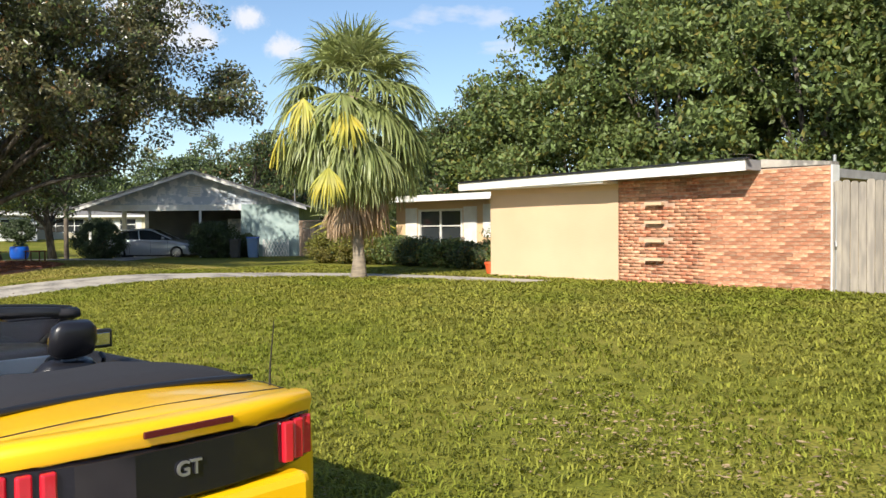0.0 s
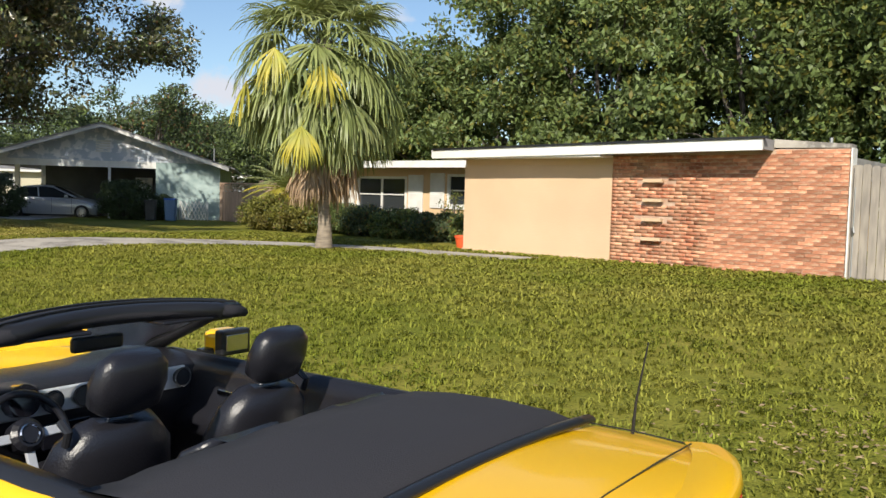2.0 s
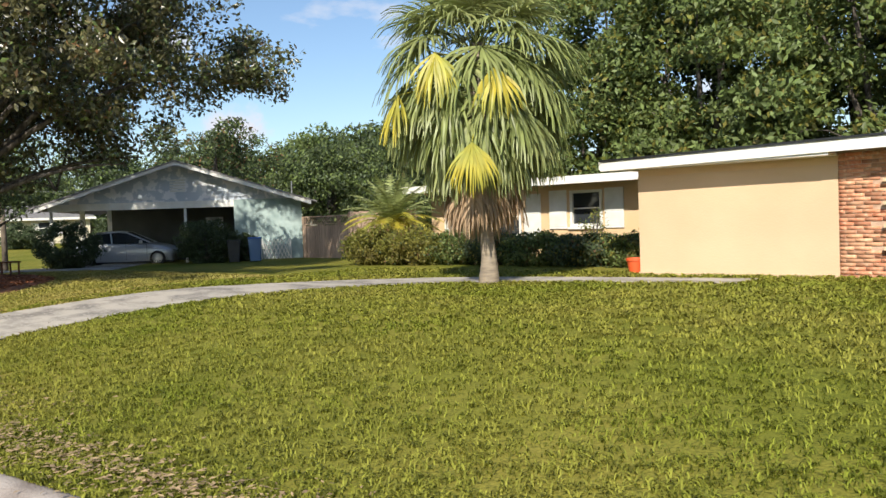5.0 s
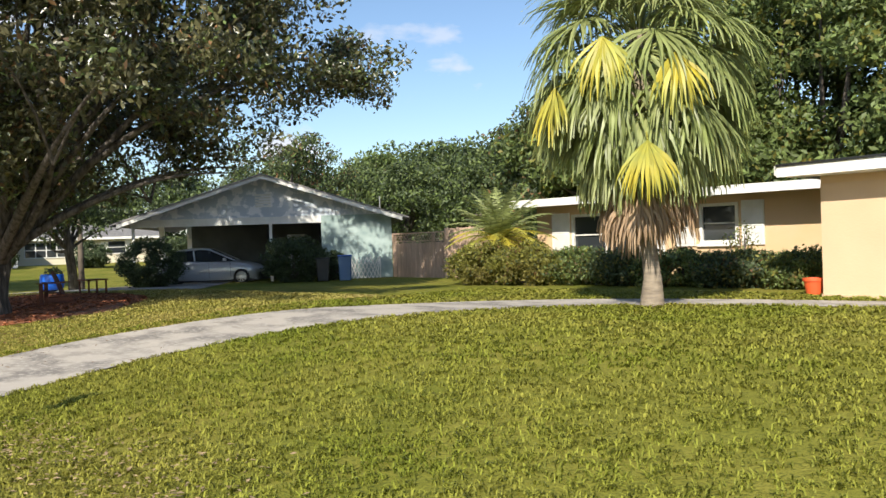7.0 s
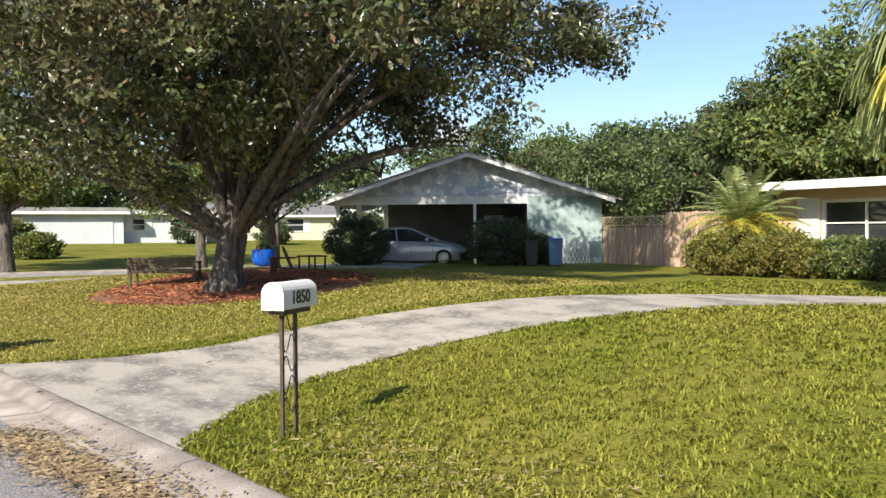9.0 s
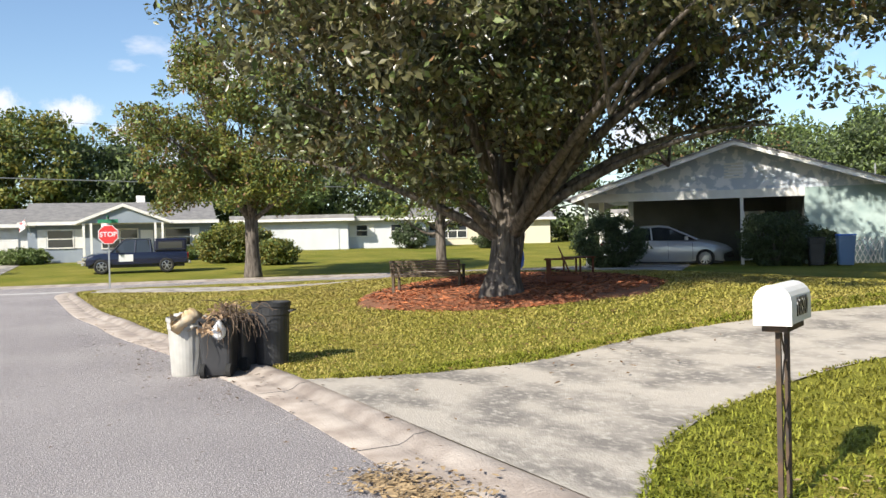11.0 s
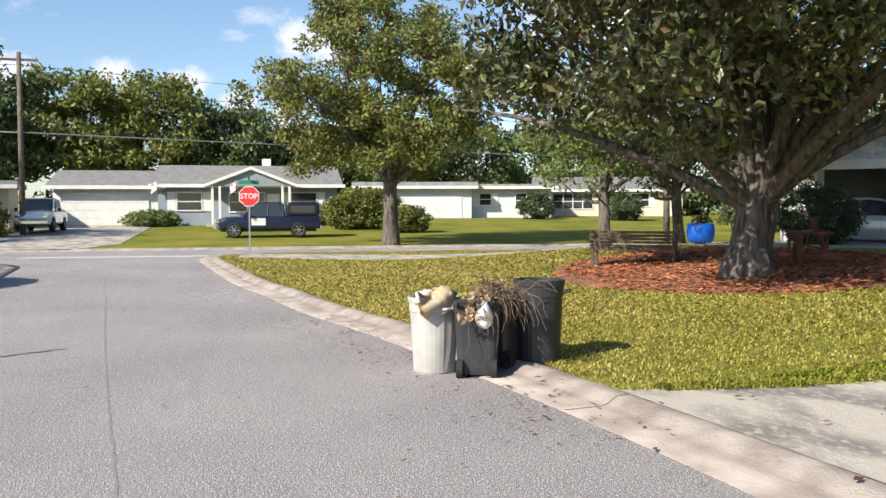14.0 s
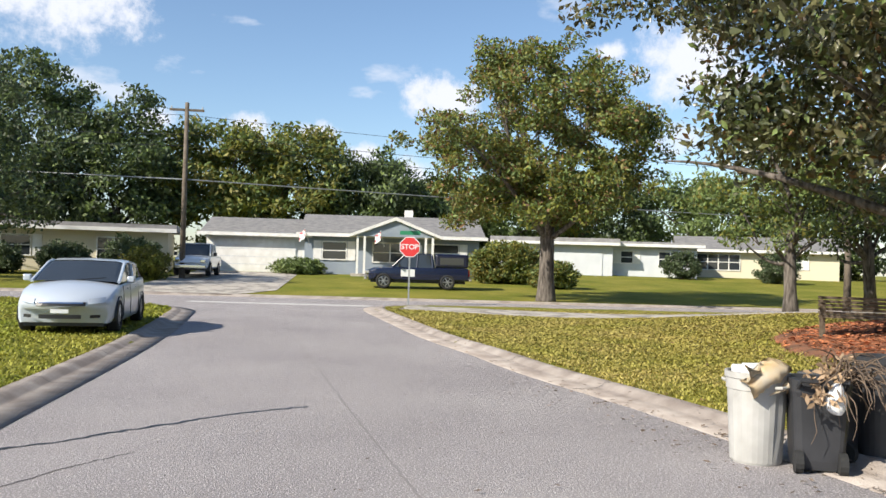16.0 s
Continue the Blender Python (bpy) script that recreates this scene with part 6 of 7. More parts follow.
def wheeled_bin(name, m, w, d, h, mat, label, lid=True, group=""):
    t = thing(name, m, label, "wheelie bin", group)
    bm = bmesh.new()
    rows = []
    for z, q in ((0.03, 0.80), (0.1, 0.84), (h * 0.75, 0.96), (h * 0.8, 1.0), (h * 0.92, 1.02)):
        rr = []
        for sx, sy in ((1, 1), (-1, 1), (-1, -1), (1, -1)):
            for k in range(4):
                a = {(1, 1): 0, (-1, 1): 90, (-1, -1): 180, (1, -1): 270}[(sx, sy)] + k * 30
                rr.append((sx * (w / 2 * q - 0.06) + 0.06 * math.cos(radians(a)), sy * (d / 2 * q - 0.06) + 0.06 * math.sin(radians(a)), z))
        rows.append(rr)
    loft(bm, rows, close=True, cap=True)
    part("tub", bm, mat, t)
    if lid:
        boxed("lid", (-w / 2 * 1.05, w / 2 * 1.05, -d / 2 * 1.08, d / 2 * 1.05, h * 0.925, h * 0.975), mat if mat != "bin_blue" else "barrel_blue", t, "hinged lid", bevel=0.02)
    bm = bmesh.new()
    tube(bm, [(-w * 0.4, d * 0.5, h * 0.85), (-w * 0.38, d * 0.5 + 0.09, h * 0.93), (w * 0.38, d * 0.5 + 0.09, h * 0.93), (w * 0.4, d * 0.5, h * 0.85)], 0.018, 6)
    part("handle", bm, mat, t)
    for s in (-1, 1):
        bm = bmesh.new()
        tube(bm, [(s * w * 0.36 - 0.03, d * 0.42, 0.09), (s * w * 0.36 + 0.03, d * 0.42, 0.09)], 0.09, 14)
        part("wheel", bm, "tyre", t)
    return t


mailbox()
round_bin("rubbish_bin", -20.85, 6.07, 0.25, 0.75, "bin_grey", "pale grey round rubbish bin stuffed with cloth", 20)
wheeled_bin("wheeled_bin", pose(-20.56, 6.43, 0.0, 0, 0, -112), 0.45, 0.46, 0.80, "bin_black", "charcoal wheeled bin heaped with dry branches", lid=False, group="bins at the kerb")
wheeled_bin("wheeled_bin", pose(-20.88, 6.8, 0.02, 0, 0, -60), 0.43, 0.43, 0.74, "bin_black", "dark wheeled bin behind the others", group="bins at the kerb")
round_bin("rubbish_bin", -20.72, 7.14, 0.25, 0.87, "bin_black", "tall black round rubbish bin", 60)
rng = np.random.default_rng(4)
# cloth over the pale bin
bm = bmesh.new()
rows = []
for i in range(9):
    rows.append([(-20.85 + 0.20 + 0.09 * math.sin(j * 1.1 + i), 5.84 + 0.05 * j, 0.81 - 0.028 * i - 0.05 * math.sin(j * 0.9 + i * 0.7) + (0.02 if i < 3 else 0)) for j in range(9)])
loft(bm, [[(x + 0.028 * i * (0.6 if i < 4 else 0.2), y, z) for x, y, z in r] for i, r in enumerate(rows)])
bmesh.ops.solidify(bm, geom=bm.faces[:], thickness=0.012)
tagged(part("cloth", bm, "cloth", smooth=True), "crumpled pale orange cloth hanging over the bin rim", "cloth")
bm = bmesh.new()
for k in range(5):
    box(bm, -21.03 + 0.08 * k, -20.95 + 0.08 * k, 5.92 + 0.05 * (k % 3), 6.22, 0.70, 0.79 + 0.02 * (k % 2), bevel=0.02)
tagged(part("packaging", bm, "whitepaint"), "pale crumpled packaging filling the grey bin", "rubbish")


def branches():
    t = thing("dry_branches", pose(-20.42, 6.48, -0.02), "tangle of dry branches hanging out of the charcoal bin", "branches")
    rg = np.random.default_rng(12)
    for k in range(46):
        bm = bmesh.new()
        p = Vector((rg.uniform(-0.15, 0.12), rg.uniform(-0.1, 0.25), 0.70 + rg.uniform(0, 0.1)))
        d = Vector((rg.uniform(0.2, 1.0), rg.uniform(-0.3, 0.7), rg.uniform(0.0, 0.7))).normalized()
        pts = [p]
        for j in range(7):
            d = (d + Vector(rg.normal(size=3) * 0.28) + Vector((0, 0, -0.48 if j > 1 else 0.1))).normalized()
            p = p + d * rg.uniform(0.05, 0.11)
            p.z = max(p.z, 0.03)
            pts.append(p.copy())
        tube(bm, pts, [0.009 * (1 - 0.75 * j / 7) for j in range(8)], 5)
        part("branch", bm, "twig", t)
    pts = crown_points(rg, [(0.05, -0.05, 0.86), (0.12, -0.15, 0.78), (0.2, -0.22, 0.66), (0, 0.1, 0.85)], 0.16, 45)
    leaf_mesh(pts, 0.08, rg, "frond_d", "dry_leaves", t)
    bm = bmesh.new()
    rows = [[(0.20 + 0.05 * math.cos(a), -0.10 + q * math.sin(a), z) for a in [2 * math.pi * j / 10 for j in range(10)]] for z, q in ((0.52, 0.03), (0.56, 0.08), (0.64, 0.09), (0.72, 0.05), (0.76, 0.02))]
    loft(bm, rows, close=True, cap=True)
    part("plastic_bag", bm, "whitepaint", t, "white plastic bag", smooth=True)


branches()


def stop_sign():
    x, y = -46.3, 6.3
    t = thing("stop_sign", facing(x, y, 0.0, -6), "red octagonal stop sign on a post with green name blades", "road sign")
    boxed("post", (-0.03, 0.03, 0.0, 0.05, -0.2, 2.5), "galv", t, "steel post")
    bm = bmesh.new()
    for q, ya, yb in ((0.405, -0.014, -0.001),):
        prism(bm, [(q * math.cos(radians(22.5 + 45 * k)), 2.07 + q * math.sin(radians(22.5 + 45 * k))) for k in range(8)], ya, yb)
    pl = part("sign_plate", bm, "whitepaint", t, "white edged octagonal plate")
    bm = bmesh.new()
    prism(bm, [(0.375 * math.cos(radians(22.5 + 45 * k)), 2.07 + 0.375 * math.sin(radians(22.5 + 45 * k))) for k in range(8)], -0.02, -0.0145)
    part("sign_face", bm, "stop", pl, "red sign face")
    lettering("stop_letters", "STOP", 0.27, 0.003, "whitepaint", pl, Matrix.Translation((0, -0.024, 2.07)) @ Matrix.Rotation(radians(90), 4, "X"), "white letters")
    boxed("name_blade", (-0.38, 0.38, 0.0, 0.02, 2.52, 2.67), "green_sign", t, "green street name blade")
    boxed("name_blade", (-0.01, 0.01, -0.35, 0.40, 2.68, 2.83), "green_sign", t)


M["green_sign"] = material("green_sign", (0.02, 0.19, 0.09), 0.5)
stop_sign()


def utility_pole(x, y, h, label):
    x, y = beyond(x, y)
    t = thing("utility_pole", pose(x, y, gz(x, y)), label, "utility pole")
    bm = bmesh.new()
    tube(bm, [(0, 0, -0.3), (0, 0, h)], [0.16, 0.11], 10)
    part("shaft", bm, "pole", t, smooth=True)
    boxed("crossarm", (-0.06, 0.06, -0.9, 0.9, h - 0.45, h - 0.33), "pole", t)
    for yy in (-0.8, 0, 0.8):
        bm = bmesh.new()
        tube(bm, [(0, yy, h - 0.33), (0, yy, h - 0.2)], 0.04, 8)
        part("insulator", bm, "galv", t)
    return t


utility_pole(-61.5, -4.55, 9.4, "weathered wooden utility pole with a short crossarm")
for z0, z1, zl, sag, thick in ((5.3, 4.9, 6.6, 0.15, 0.035), (7.1, 6.4, 7.6, 0.3, 0.014), (7.7, 7.2, 8.2, 0.3, 0.014), (8.75, 8.2, 9.2, 0.4, 0.012)):
    for x1_, y1_, ze in ((-73.0, 52.0, z1), (-64.0, -55.0, zl)):
        bm = bmesh.new()
        tube(bm, [(-61.5 + (x1_ + 61.5) * u, -4.55 + (y1_ + 4.55) * u, z0 + (ze - z0) * u - sag * 4 * u * (1 - u)) for u in np.linspace(0, 1, 14)], thick, 5)
        bmesh.ops.transform(bm, matrix=pose(*beyond(0, 0), gz(*beyond(-61.5, -4.55)), 0, 0, -1.4), verts=bm.verts)
        tagged(part("cable", bm, "galv" if thick > 0.03 else "black_plastic"), "overhead cable running from the utility pole", "cable", "overhead cables")
utility_pole(-47.5, 24.5, 4.6, "slim pole behind the trees")


def bench():
    x, y = -26.2, 11.3
    ang = math.degrees(math.atan2(12.02 - 10.92, -25.82 + 26.5))
    t = thing("garden_bench", pose(-28.4, 12.45, gz(-28.4, 12.45), 0, 0, ang - 6), "weathered slatted wooden bench with its back to the street", "bench")
    w = 1.75
    for k in range(6):
        z = 0.36 + 0.07 * k
        boxed("back_slat", (-w / 2, w / 2, -0.02 - 0.02 * k - 0.02, -0.02 * k - 0.02, z, z + 0.052), "benchwood", t, "dark brown back slat")
    for k in range(5):
        boxed("seat_slat", (-w / 2, w / 2, 0.04 + 0.09 * k, 0.11 + 0.09 * k, 0.38, 0.405), "benchwood", t, "dark brown seat slat")
    for s in (-1, 1):
        xx = s * (w / 2 - 0.05)
        bm = bmesh.new()
        box(bm, xx - 0.03, xx + 0.03, 0.42, 0.48, 0, 0.62)
        box(bm, xx - 0.03, xx + 0.03, -0.03, 0.03, 0, 0.42)
        box(bm, xx - 0.035, xx + 0.035, -0.06, 0.52, 0.62, 0.65)
        box(bm, xx - 0.03, xx + 0.03, -0.0, 0.45, 0.34, 0.379)
        box(bm, xx - 0.025, xx + 0.025, -0.02, 0.0, 0.42, 0.76)
        part("end_frame", bm, "benchwood", t)


bench()


def garden_chair():
    x, y = -25.35, 14.6
    t = thing("garden_chair", pose(x, y, gz(x, y), 0, 0, -32), "red-brown reclining wooden garden chair beside the tree", "chair")
    for k in range(5):
        boxed("back_slat", (-0.26 + 0.11 * k, -0.17 + 0.11 * k, -0.01, 0.01, 0.3, 0.92 - 0.03 * abs(k - 2)), "chairwood", t, m=Matrix.Translation((0, 0.0, 0)) @ Matrix.Rotation(radians(-0), 4, "X") @ Matrix.Shear("XY", 4, (0, 0)) @ Matrix.Translation((0, 0.1, 0)) @ Matrix.Rotation(radians(22), 4, "X"))
    for k in range(5):
        boxed("seat_slat", (-0.28, 0.28, -0.5 + 0.1 * k, -0.42 + 0.1 * k, 0.36 - 0.02 * k, 0.38 - 0.02 * k), "chairwood", t)
    for s in (-1, 1):
        boxed("front_leg", (s * 0.3 - 0.02, s * 0.3 + 0.02, -0.5, -0.41, 0, 0.55), "chairwood", t)
        boxed("arm", (s * 0.33 - 0.06, s * 0.33 + 0.06, -0.55, 0.1, 0.551, 0.575), "chairwood", t)
        boxed("back_leg", (s * 0.27 - 0.015, s * 0.27 + 0.015, -0.4, 0.25, 0.1, 0.2), "chairwood", t)


garden_chair()
boxed("garden_table", (-0.35, 0.35, -0.3, 0.3, 0.42, 0.46), "chairwood")
tagged(bpy.data.objects["garden_table"], "small red-brown garden table", "table")
bpy.data.objects["garden_table"].location = (-28.2, 16.6, gz(-28.2, 16.6))
for sx in (-0.3, 0.3):
    for sy in (-0.25, 0.25):
        bm = bmesh.new()
        box(bm, sx - 0.02, sx + 0.02, sy - 0.02, sy + 0.02, 0, 0.419)
        part("table_leg", bm, "chairwood", bpy.data.objects["garden_table"])

# blue barrel on its stand behind the tree
bb = thing("blue_barrel", pose(-34.1, 17.8, gz(-34.1, 17.8)), "bright blue plastic barrel planter on a short stand", "barrel")
bm = bmesh.new()
loft(bm, [[(r_ * math.cos(a), r_ * math.sin(a), z) for a in [2 * math.pi * k / 20 for k in range(20)]] for z, r_ in ((0.05, 0.3), (0.12, 0.36), (0.32, 0.4), (0.55, 0.38), (0.6, 0.36), (0.58, 0.33), (0.45, 0.33))], close=True, cap=True)
part("barrel", bm, "barrel_blue", bb, smooth=True)
bm = bmesh.new()
tube(bm, [(0, 0, -0.05), (0, 0, 0.06)], 0.16, 8)
part("stand", bm, "black_plastic", bb)
leaf_mesh(crown_points(np.random.default_rng(3), [(0, 0, 0.68), (0.15, 0.1, 0.7), (-0.15, 0, 0.68)], 0.25, 60), 0.12, np.random.default_rng(3), "leaf_dark", "plant", bb)

bm = bmesh.new()
loft(bm, [[(r_ * math.cos(a), r_ * math.sin(a), z) for a in [2 * math.pi * k / 20 for k in range(20)]] for z, r_ in ((0.0, 0.13), (0.02, 0.14), (0.3, 0.19), (0.3, 0.21), (0.36, 0.21), (0.36, 0.18), (0.1, 0.13))], close=True, cap=True)
pot = tagged(part("plant_pot", bm, "orange", smooth=False), "orange plastic plant pot on the lawn at the wall", "plant pot")
pot.location = (-10.25, 22.9, gz(-10.25, 22.9) - 0.01)

# bins beside the carport
wheeled_bin("wheeled_bin", pose(-28.2, 26.0, 0.56, 0, 0, 50), 0.5, 0.55, 0.98, "bin_blue", "blue recycling bin beside the carport wall", group="bins by the carport")
wheeled_bin("wheeled_bin", pose(-28.75, 25.4, 0.56, 0, 0, 50), 0.48, 0.5, 0.9, "bin_black", "black wheeled bin in the carport's shade", group="bins by the carport")
lp = thing("lattice_screen", CM @ pose(3.85, -0.25, 0.1), "small white lattice screen leaning at the carport wall", "lattice")
for s in (-1, 1):
    for k in range(9):
        bm = bmesh.new()
        x0 = -0.62 + 0.155 * k
        a_, b_ = Vector((x0, s * 0.006, 0)), Vector((x0 + s * 0.4, s * 0.006, 0.85))
        a_.x, b_.x = max(-0.6, min(0.6, a_.x)), max(-0.6, min(0.6, b_.x))
        tube(bm, [a_, b_], 0.018, 4)
        part("lath", bm, "white", lp)


# ---- bushes and hedges ----
def bush(name, x, y, z, radii, clumps, per, spread, leaf, mats, label, seed, category="bush", group=""):
    rg = np.random.default_rng(seed)
    t = thing(name, pose(x, y, z), label, category, group)
    tips = ellipsoid_tips(rg, clumps, (0, 0, radii[2] * 0.95), radii, 0.5, 0.12)
    tips[:, 2] = np.maximum(tips[:, 2], 0.08)
    bm = bmesh.new()
    limbs(bm, rg, None, tips[:10], 0.035, (0, 0, 0.0), 4, 5, 0.1)
    part("stem", bm, "bark", t)
    pts = crown_points(rg, tips, spread, per)
    pts[:, 2] = np.maximum(pts[:, 2], 0.03)
    lo, split = 0, rg.uniform(size=len(pts))
    for mat, share in mats:
        sel = (split >= lo) & (split < lo + share)
        lo += share
        leaf_mesh(pts[sel], leaf, rg, mat, "foliage", t)
    return t


bush("round_shrub", -33.1, 20.9, 0.5, (1.15, 1.15, 0.95), 260, 60, 0.22, 0.09, [("leaf_dark", 1.0)], "dark rounded shrub at the carport corner", 1, group="carport shrubs")
sp = CM @ Vector((1.15, -1.3, 0))
bush("round_shrub", sp.x, sp.y, 0.5, (1.15, 1.1, 0.95), 260, 60, 0.22, 0.09, [("leaf_dark", 1.0)], "dark rounded shrub in front of the carport", 2, group="carport shrubs")
sp = CM @ Vector((2.6, -0.9, 0))
bush("small_shrub", sp.x, sp.y, 0.5, (0.5, 0.5, 0.62), 90, 50, 0.16, 0.09, [("leaf_dark", 1.0)], "small dark shrub beside the larger one", 3, group="carport shrubs")
for k, (x, y, rx, rz, mt) in enumerate([(-20.4, 25.0, 1.3, 0.62, "leaf_yellow"), (-18.9, 25.0, 1.2, 0.6, "leaf_yellow"), (-17.6, 25.5, 1.2, 0.55, "leaf_oak"), (-16.0, 25.4, 1.2, 0.52, "leaf_dark"), (-14.4, 25.3, 1.2, 0.48, "leaf_oak"), (-12.8, 25.2, 1.1, 0.46, "leaf_dark"), (-11.3, 25.2, 0.95, 0.45, "leaf_oak")]):
    bush("hedge_shrub", x, y, 0.5, (rx, 0.9, rz), 200, 55, 0.25, 0.10, [(mt, 0.75), ("leaf_yellow", 0.15), ("leaf_dead", 0.03), ("leaf_dark", 0.07)],
         "leafy green shrub along the peach house" if mt != "leaf_dark" else "dark green shrub in the shade of the peach house", 10 + k, group="hedge along the peach house")
bush("flowering_shrub", -13.2, 26.2, 0.6, (0.45, 0.4, 0.8), 22, 30, 0.25, 0.09, [("leaf_yellow", 0.6), ("leaf_oak", 0.4)], "thin tall yellow-green shrub above the hedge", 18)
bush("clipped_hedge", *beyond(-65.0, 13.7), gz(*beyond(-65.0, 13.7)), (1.4, 2.4, 1.2), 260, 60, 0.5, 0.22, [("leaf_yellow", 0.6), ("leaf_oak", 0.4)], "bright green hedge across the side street", 30, "hedge")
bush("clipped_hedge", *beyond(-61.0, 15.6), gz(*beyond(-61.0, 15.6)), (1.0, 1.3, 0.75), 130, 60, 0.4, 0.2, [("leaf_yellow", 0.5), ("leaf_oak", 0.5)], "lower bright green hedge beside the street tree", 31, "hedge")
for k, (x, y, rx, rz, mt) in enumerate([(-60.0, -6.0, 1.1, 0.85, "leaf_yellow"), (-64, -7.6, 1.5, 1.1, "leaf_dark"), (-63, -11, 1.2, 0.9, "leaf_dark"), (-62.5, -14.5, 1.5, 0.8, "leaf_dark"), (-64, -19, 2, 1.2, "leaf_dark"), (-70.2, 1.2, 1.6, 0.45, "leaf_oak"), (-70.0, 10.8, 1.2, 0.4, "leaf_oak"), (-77.5, 30, 1.4, 1.1, "leaf_dark"), (-74, 36, 1.6, 1.1, "leaf_dark"), (-58, 36, 1.5, 1.3, "leaf_dark")]):
    x, y = beyond(x, y)
    bush("garden_bush", x, y, gz(x, y), (rx, rx, rz), 110, 50, 0.4, 0.2, [(mt, 1.0)], {"leaf_yellow": "bright green bush by the far driveway", "leaf_dark": "dark green bush in front of a far house", "leaf_oak": "low green bush under far windows"}[mt], 40 + k, group="far garden bushes")


def sago(x, y, z):
    t = thing("feather_palm", pose(x, y, z), "low feather palm with golden fronds and a skirt of dead leaves", "palm tree")
    rg = np.random.default_rng(8)
    bm = bmesh.new()
    tube(bm, [(0, 0, -0.1), (0, 0, 1.2)], [0.2, 0.17], 10)
    part("trunk", bm, "palmbark", t)
    for k in range(72):
        az, u = k * 2.4, k / 72
        el = radians(80 - 115 * u)
        mat = "frond" if u < 0.35 else "frond_y" if u < 0.68 else "frond_d"
        d = Vector((math.cos(az) * math.cos(el), math.sin(az) * math.cos(el), math.sin(el)))
        q, dv = Vector((0, 0, 1.25)), d.copy()
        v, f = [], []
        spine = [q.copy()]
        for j in range(12):
            dv = (dv + Vector((0, 0, -0.10 - (0.06 if u > 0.6 else 0)))).normalized()
            q = q + dv * 0.135
            q.z = max(q.z, -0.0)
            spine.append(q.copy())
        side = Vector((-math.sin(az), math.cos(az), 0))
        for j in range(1, 13):
            p = spine[j]
            dl = (spine[j] - spine[j - 1]).normalized()
            ln = 0.34 * math.sin(math.pi * min(1, (j + 1.5) / 14)) + 0.05
            for s in (-1, 1):
                for e in (0.0, 0.5):
                    pb = p - dl * 0.135 * e
                    tip = pb + (side * s + dl * 0.6 + Vector((0, 0, -0.25 + rg.normal() * 0.1))).normalized() * ln
                    i0 = len(v)
                    v += [pb - dl * 0.03, pb + dl * 0.03, tip]
                    f.append((i0, i0 + 1, i0 + 2))
        tagged(mesh_part("frond", v, f, mat, t), "")
        bm = bmesh.new()
        tube(bm, spine, 0.012, 4)
        part("frond_stalk", bm, mat, t)
    return t


SAGO = sago(-21.0, 26.3, 0.5)
SAGO.scale = (1.15, 1.15, 1.12)


# ---- fences ----
def fence(name, a, b, z, h, width, mat, label, lattice=False, gap=0.012, jitter=0.02):
    a, b = Vector(a), Vector(b)
    L = (b - a).length
    t = thing(name, Matrix.Translation((a.x, a.y, z)) @ Matrix.Rotation(math.atan2(b.y - a.y, b.x - a.x), 4, "Z"), label, "fence")
    n = int(L / (width + gap))
    rg = np.random.default_rng(7)
    hh = h - (0.38 if lattice else 0)
    for k in range(n):
        x0 = k * (width + gap)
        top = hh + rg.uniform(-jitter, jitter)
        yy = rg.uniform(-0.006, 0.006)
        bm = bmesh.new()
        c = 0.03
        prism(bm, [(x0, -0.05), (x0 + width, -0.05), (x0 + width, top - c), (x0 + width - c, top), (x0 + c, top), (x0, top - c)], yy - 0.011, yy + 0.011)
        part("board", bm, mat, t)
    for zz in (0.25, hh - 0.3):
        boxed("rail", (0, L, 0.013, 0.05, zz, zz + 0.09), mat, t)
    x = 0.0
    while x < L + 0.1:
        boxed("post", (x - 0.05, x + 0.05, 0.052, 0.15, -0.05, h), mat, t)
        x += 2.4
    if lattice:
        boxed("cap_rail", (0, L, -0.02, 0.04, h - 0.05, h), mat, t)
        boxed("cap_rail", (0, L, -0.02, 0.04, hh + 0.021, hh + 0.06), mat, t)
        for s in (-1, 1):
            for k in range(int(L / 0.16) + 1):
                x0 = k * 0.16
                x1 = min(max(x0 + s * 0.27, 0), L)
                bm = bmesh.new()
                tube(bm, [(x0, s * 0.004, hh + 0.05), (x1, s * 0.004, h - 0.04)], 0.014, 4)
                part("lath", bm, mat, t)


fence("board_fence", (-0.78, 22.5), (6.5, 22.2), 0.5, 2.2, 0.14, "fence_grey", "weathered grey board fence beside the brick wall", jitter=0.03)
fence("lattice_fence", (-28.5, 28.7), (-25.3, 28.35), 0.52, 1.75, 0.14, "fence_tan", "tan board fence with a lattice top between the houses", lattice=True)
fence("tan_fence", (-25.3, 28.3), (-21.6, 28.2), 0.52, 1.85, 0.14, "fence_tan", "tan board fence next to the feather palm")

# ---- mulch ring ----
rg = np.random.default_rng(5)
MC = (-26.9, 13.75)
bm = bmesh.new()
c0 = bm.verts.new((*MC, gz(*MC) + 0.07))
ring0, ring1 = [], []
for k in range(60):
    a = 2 * math.pi * k / 60
    r_ = 3.5 + 0.18 * math.sin(3 * a + 1) + 0.1 * math.sin(7 * a) + 0.06 * math.sin(13 * a)
    x, y = MC[0] + r_ * 1.22 * math.cos(a), MC[1] + r_ * 0.9 * math.sin(a)
    ring1.append(bm.verts.new((x, y, gz(x, y) + 0.004)))
    x, y = MC[0] + r_ * 0.93 * 1.22 * math.cos(a), MC[1] + r_ * 0.93 * 0.9 * math.sin(a)
    ring0.append(bm.verts.new((x, y, gz(x, y) + 0.05)))
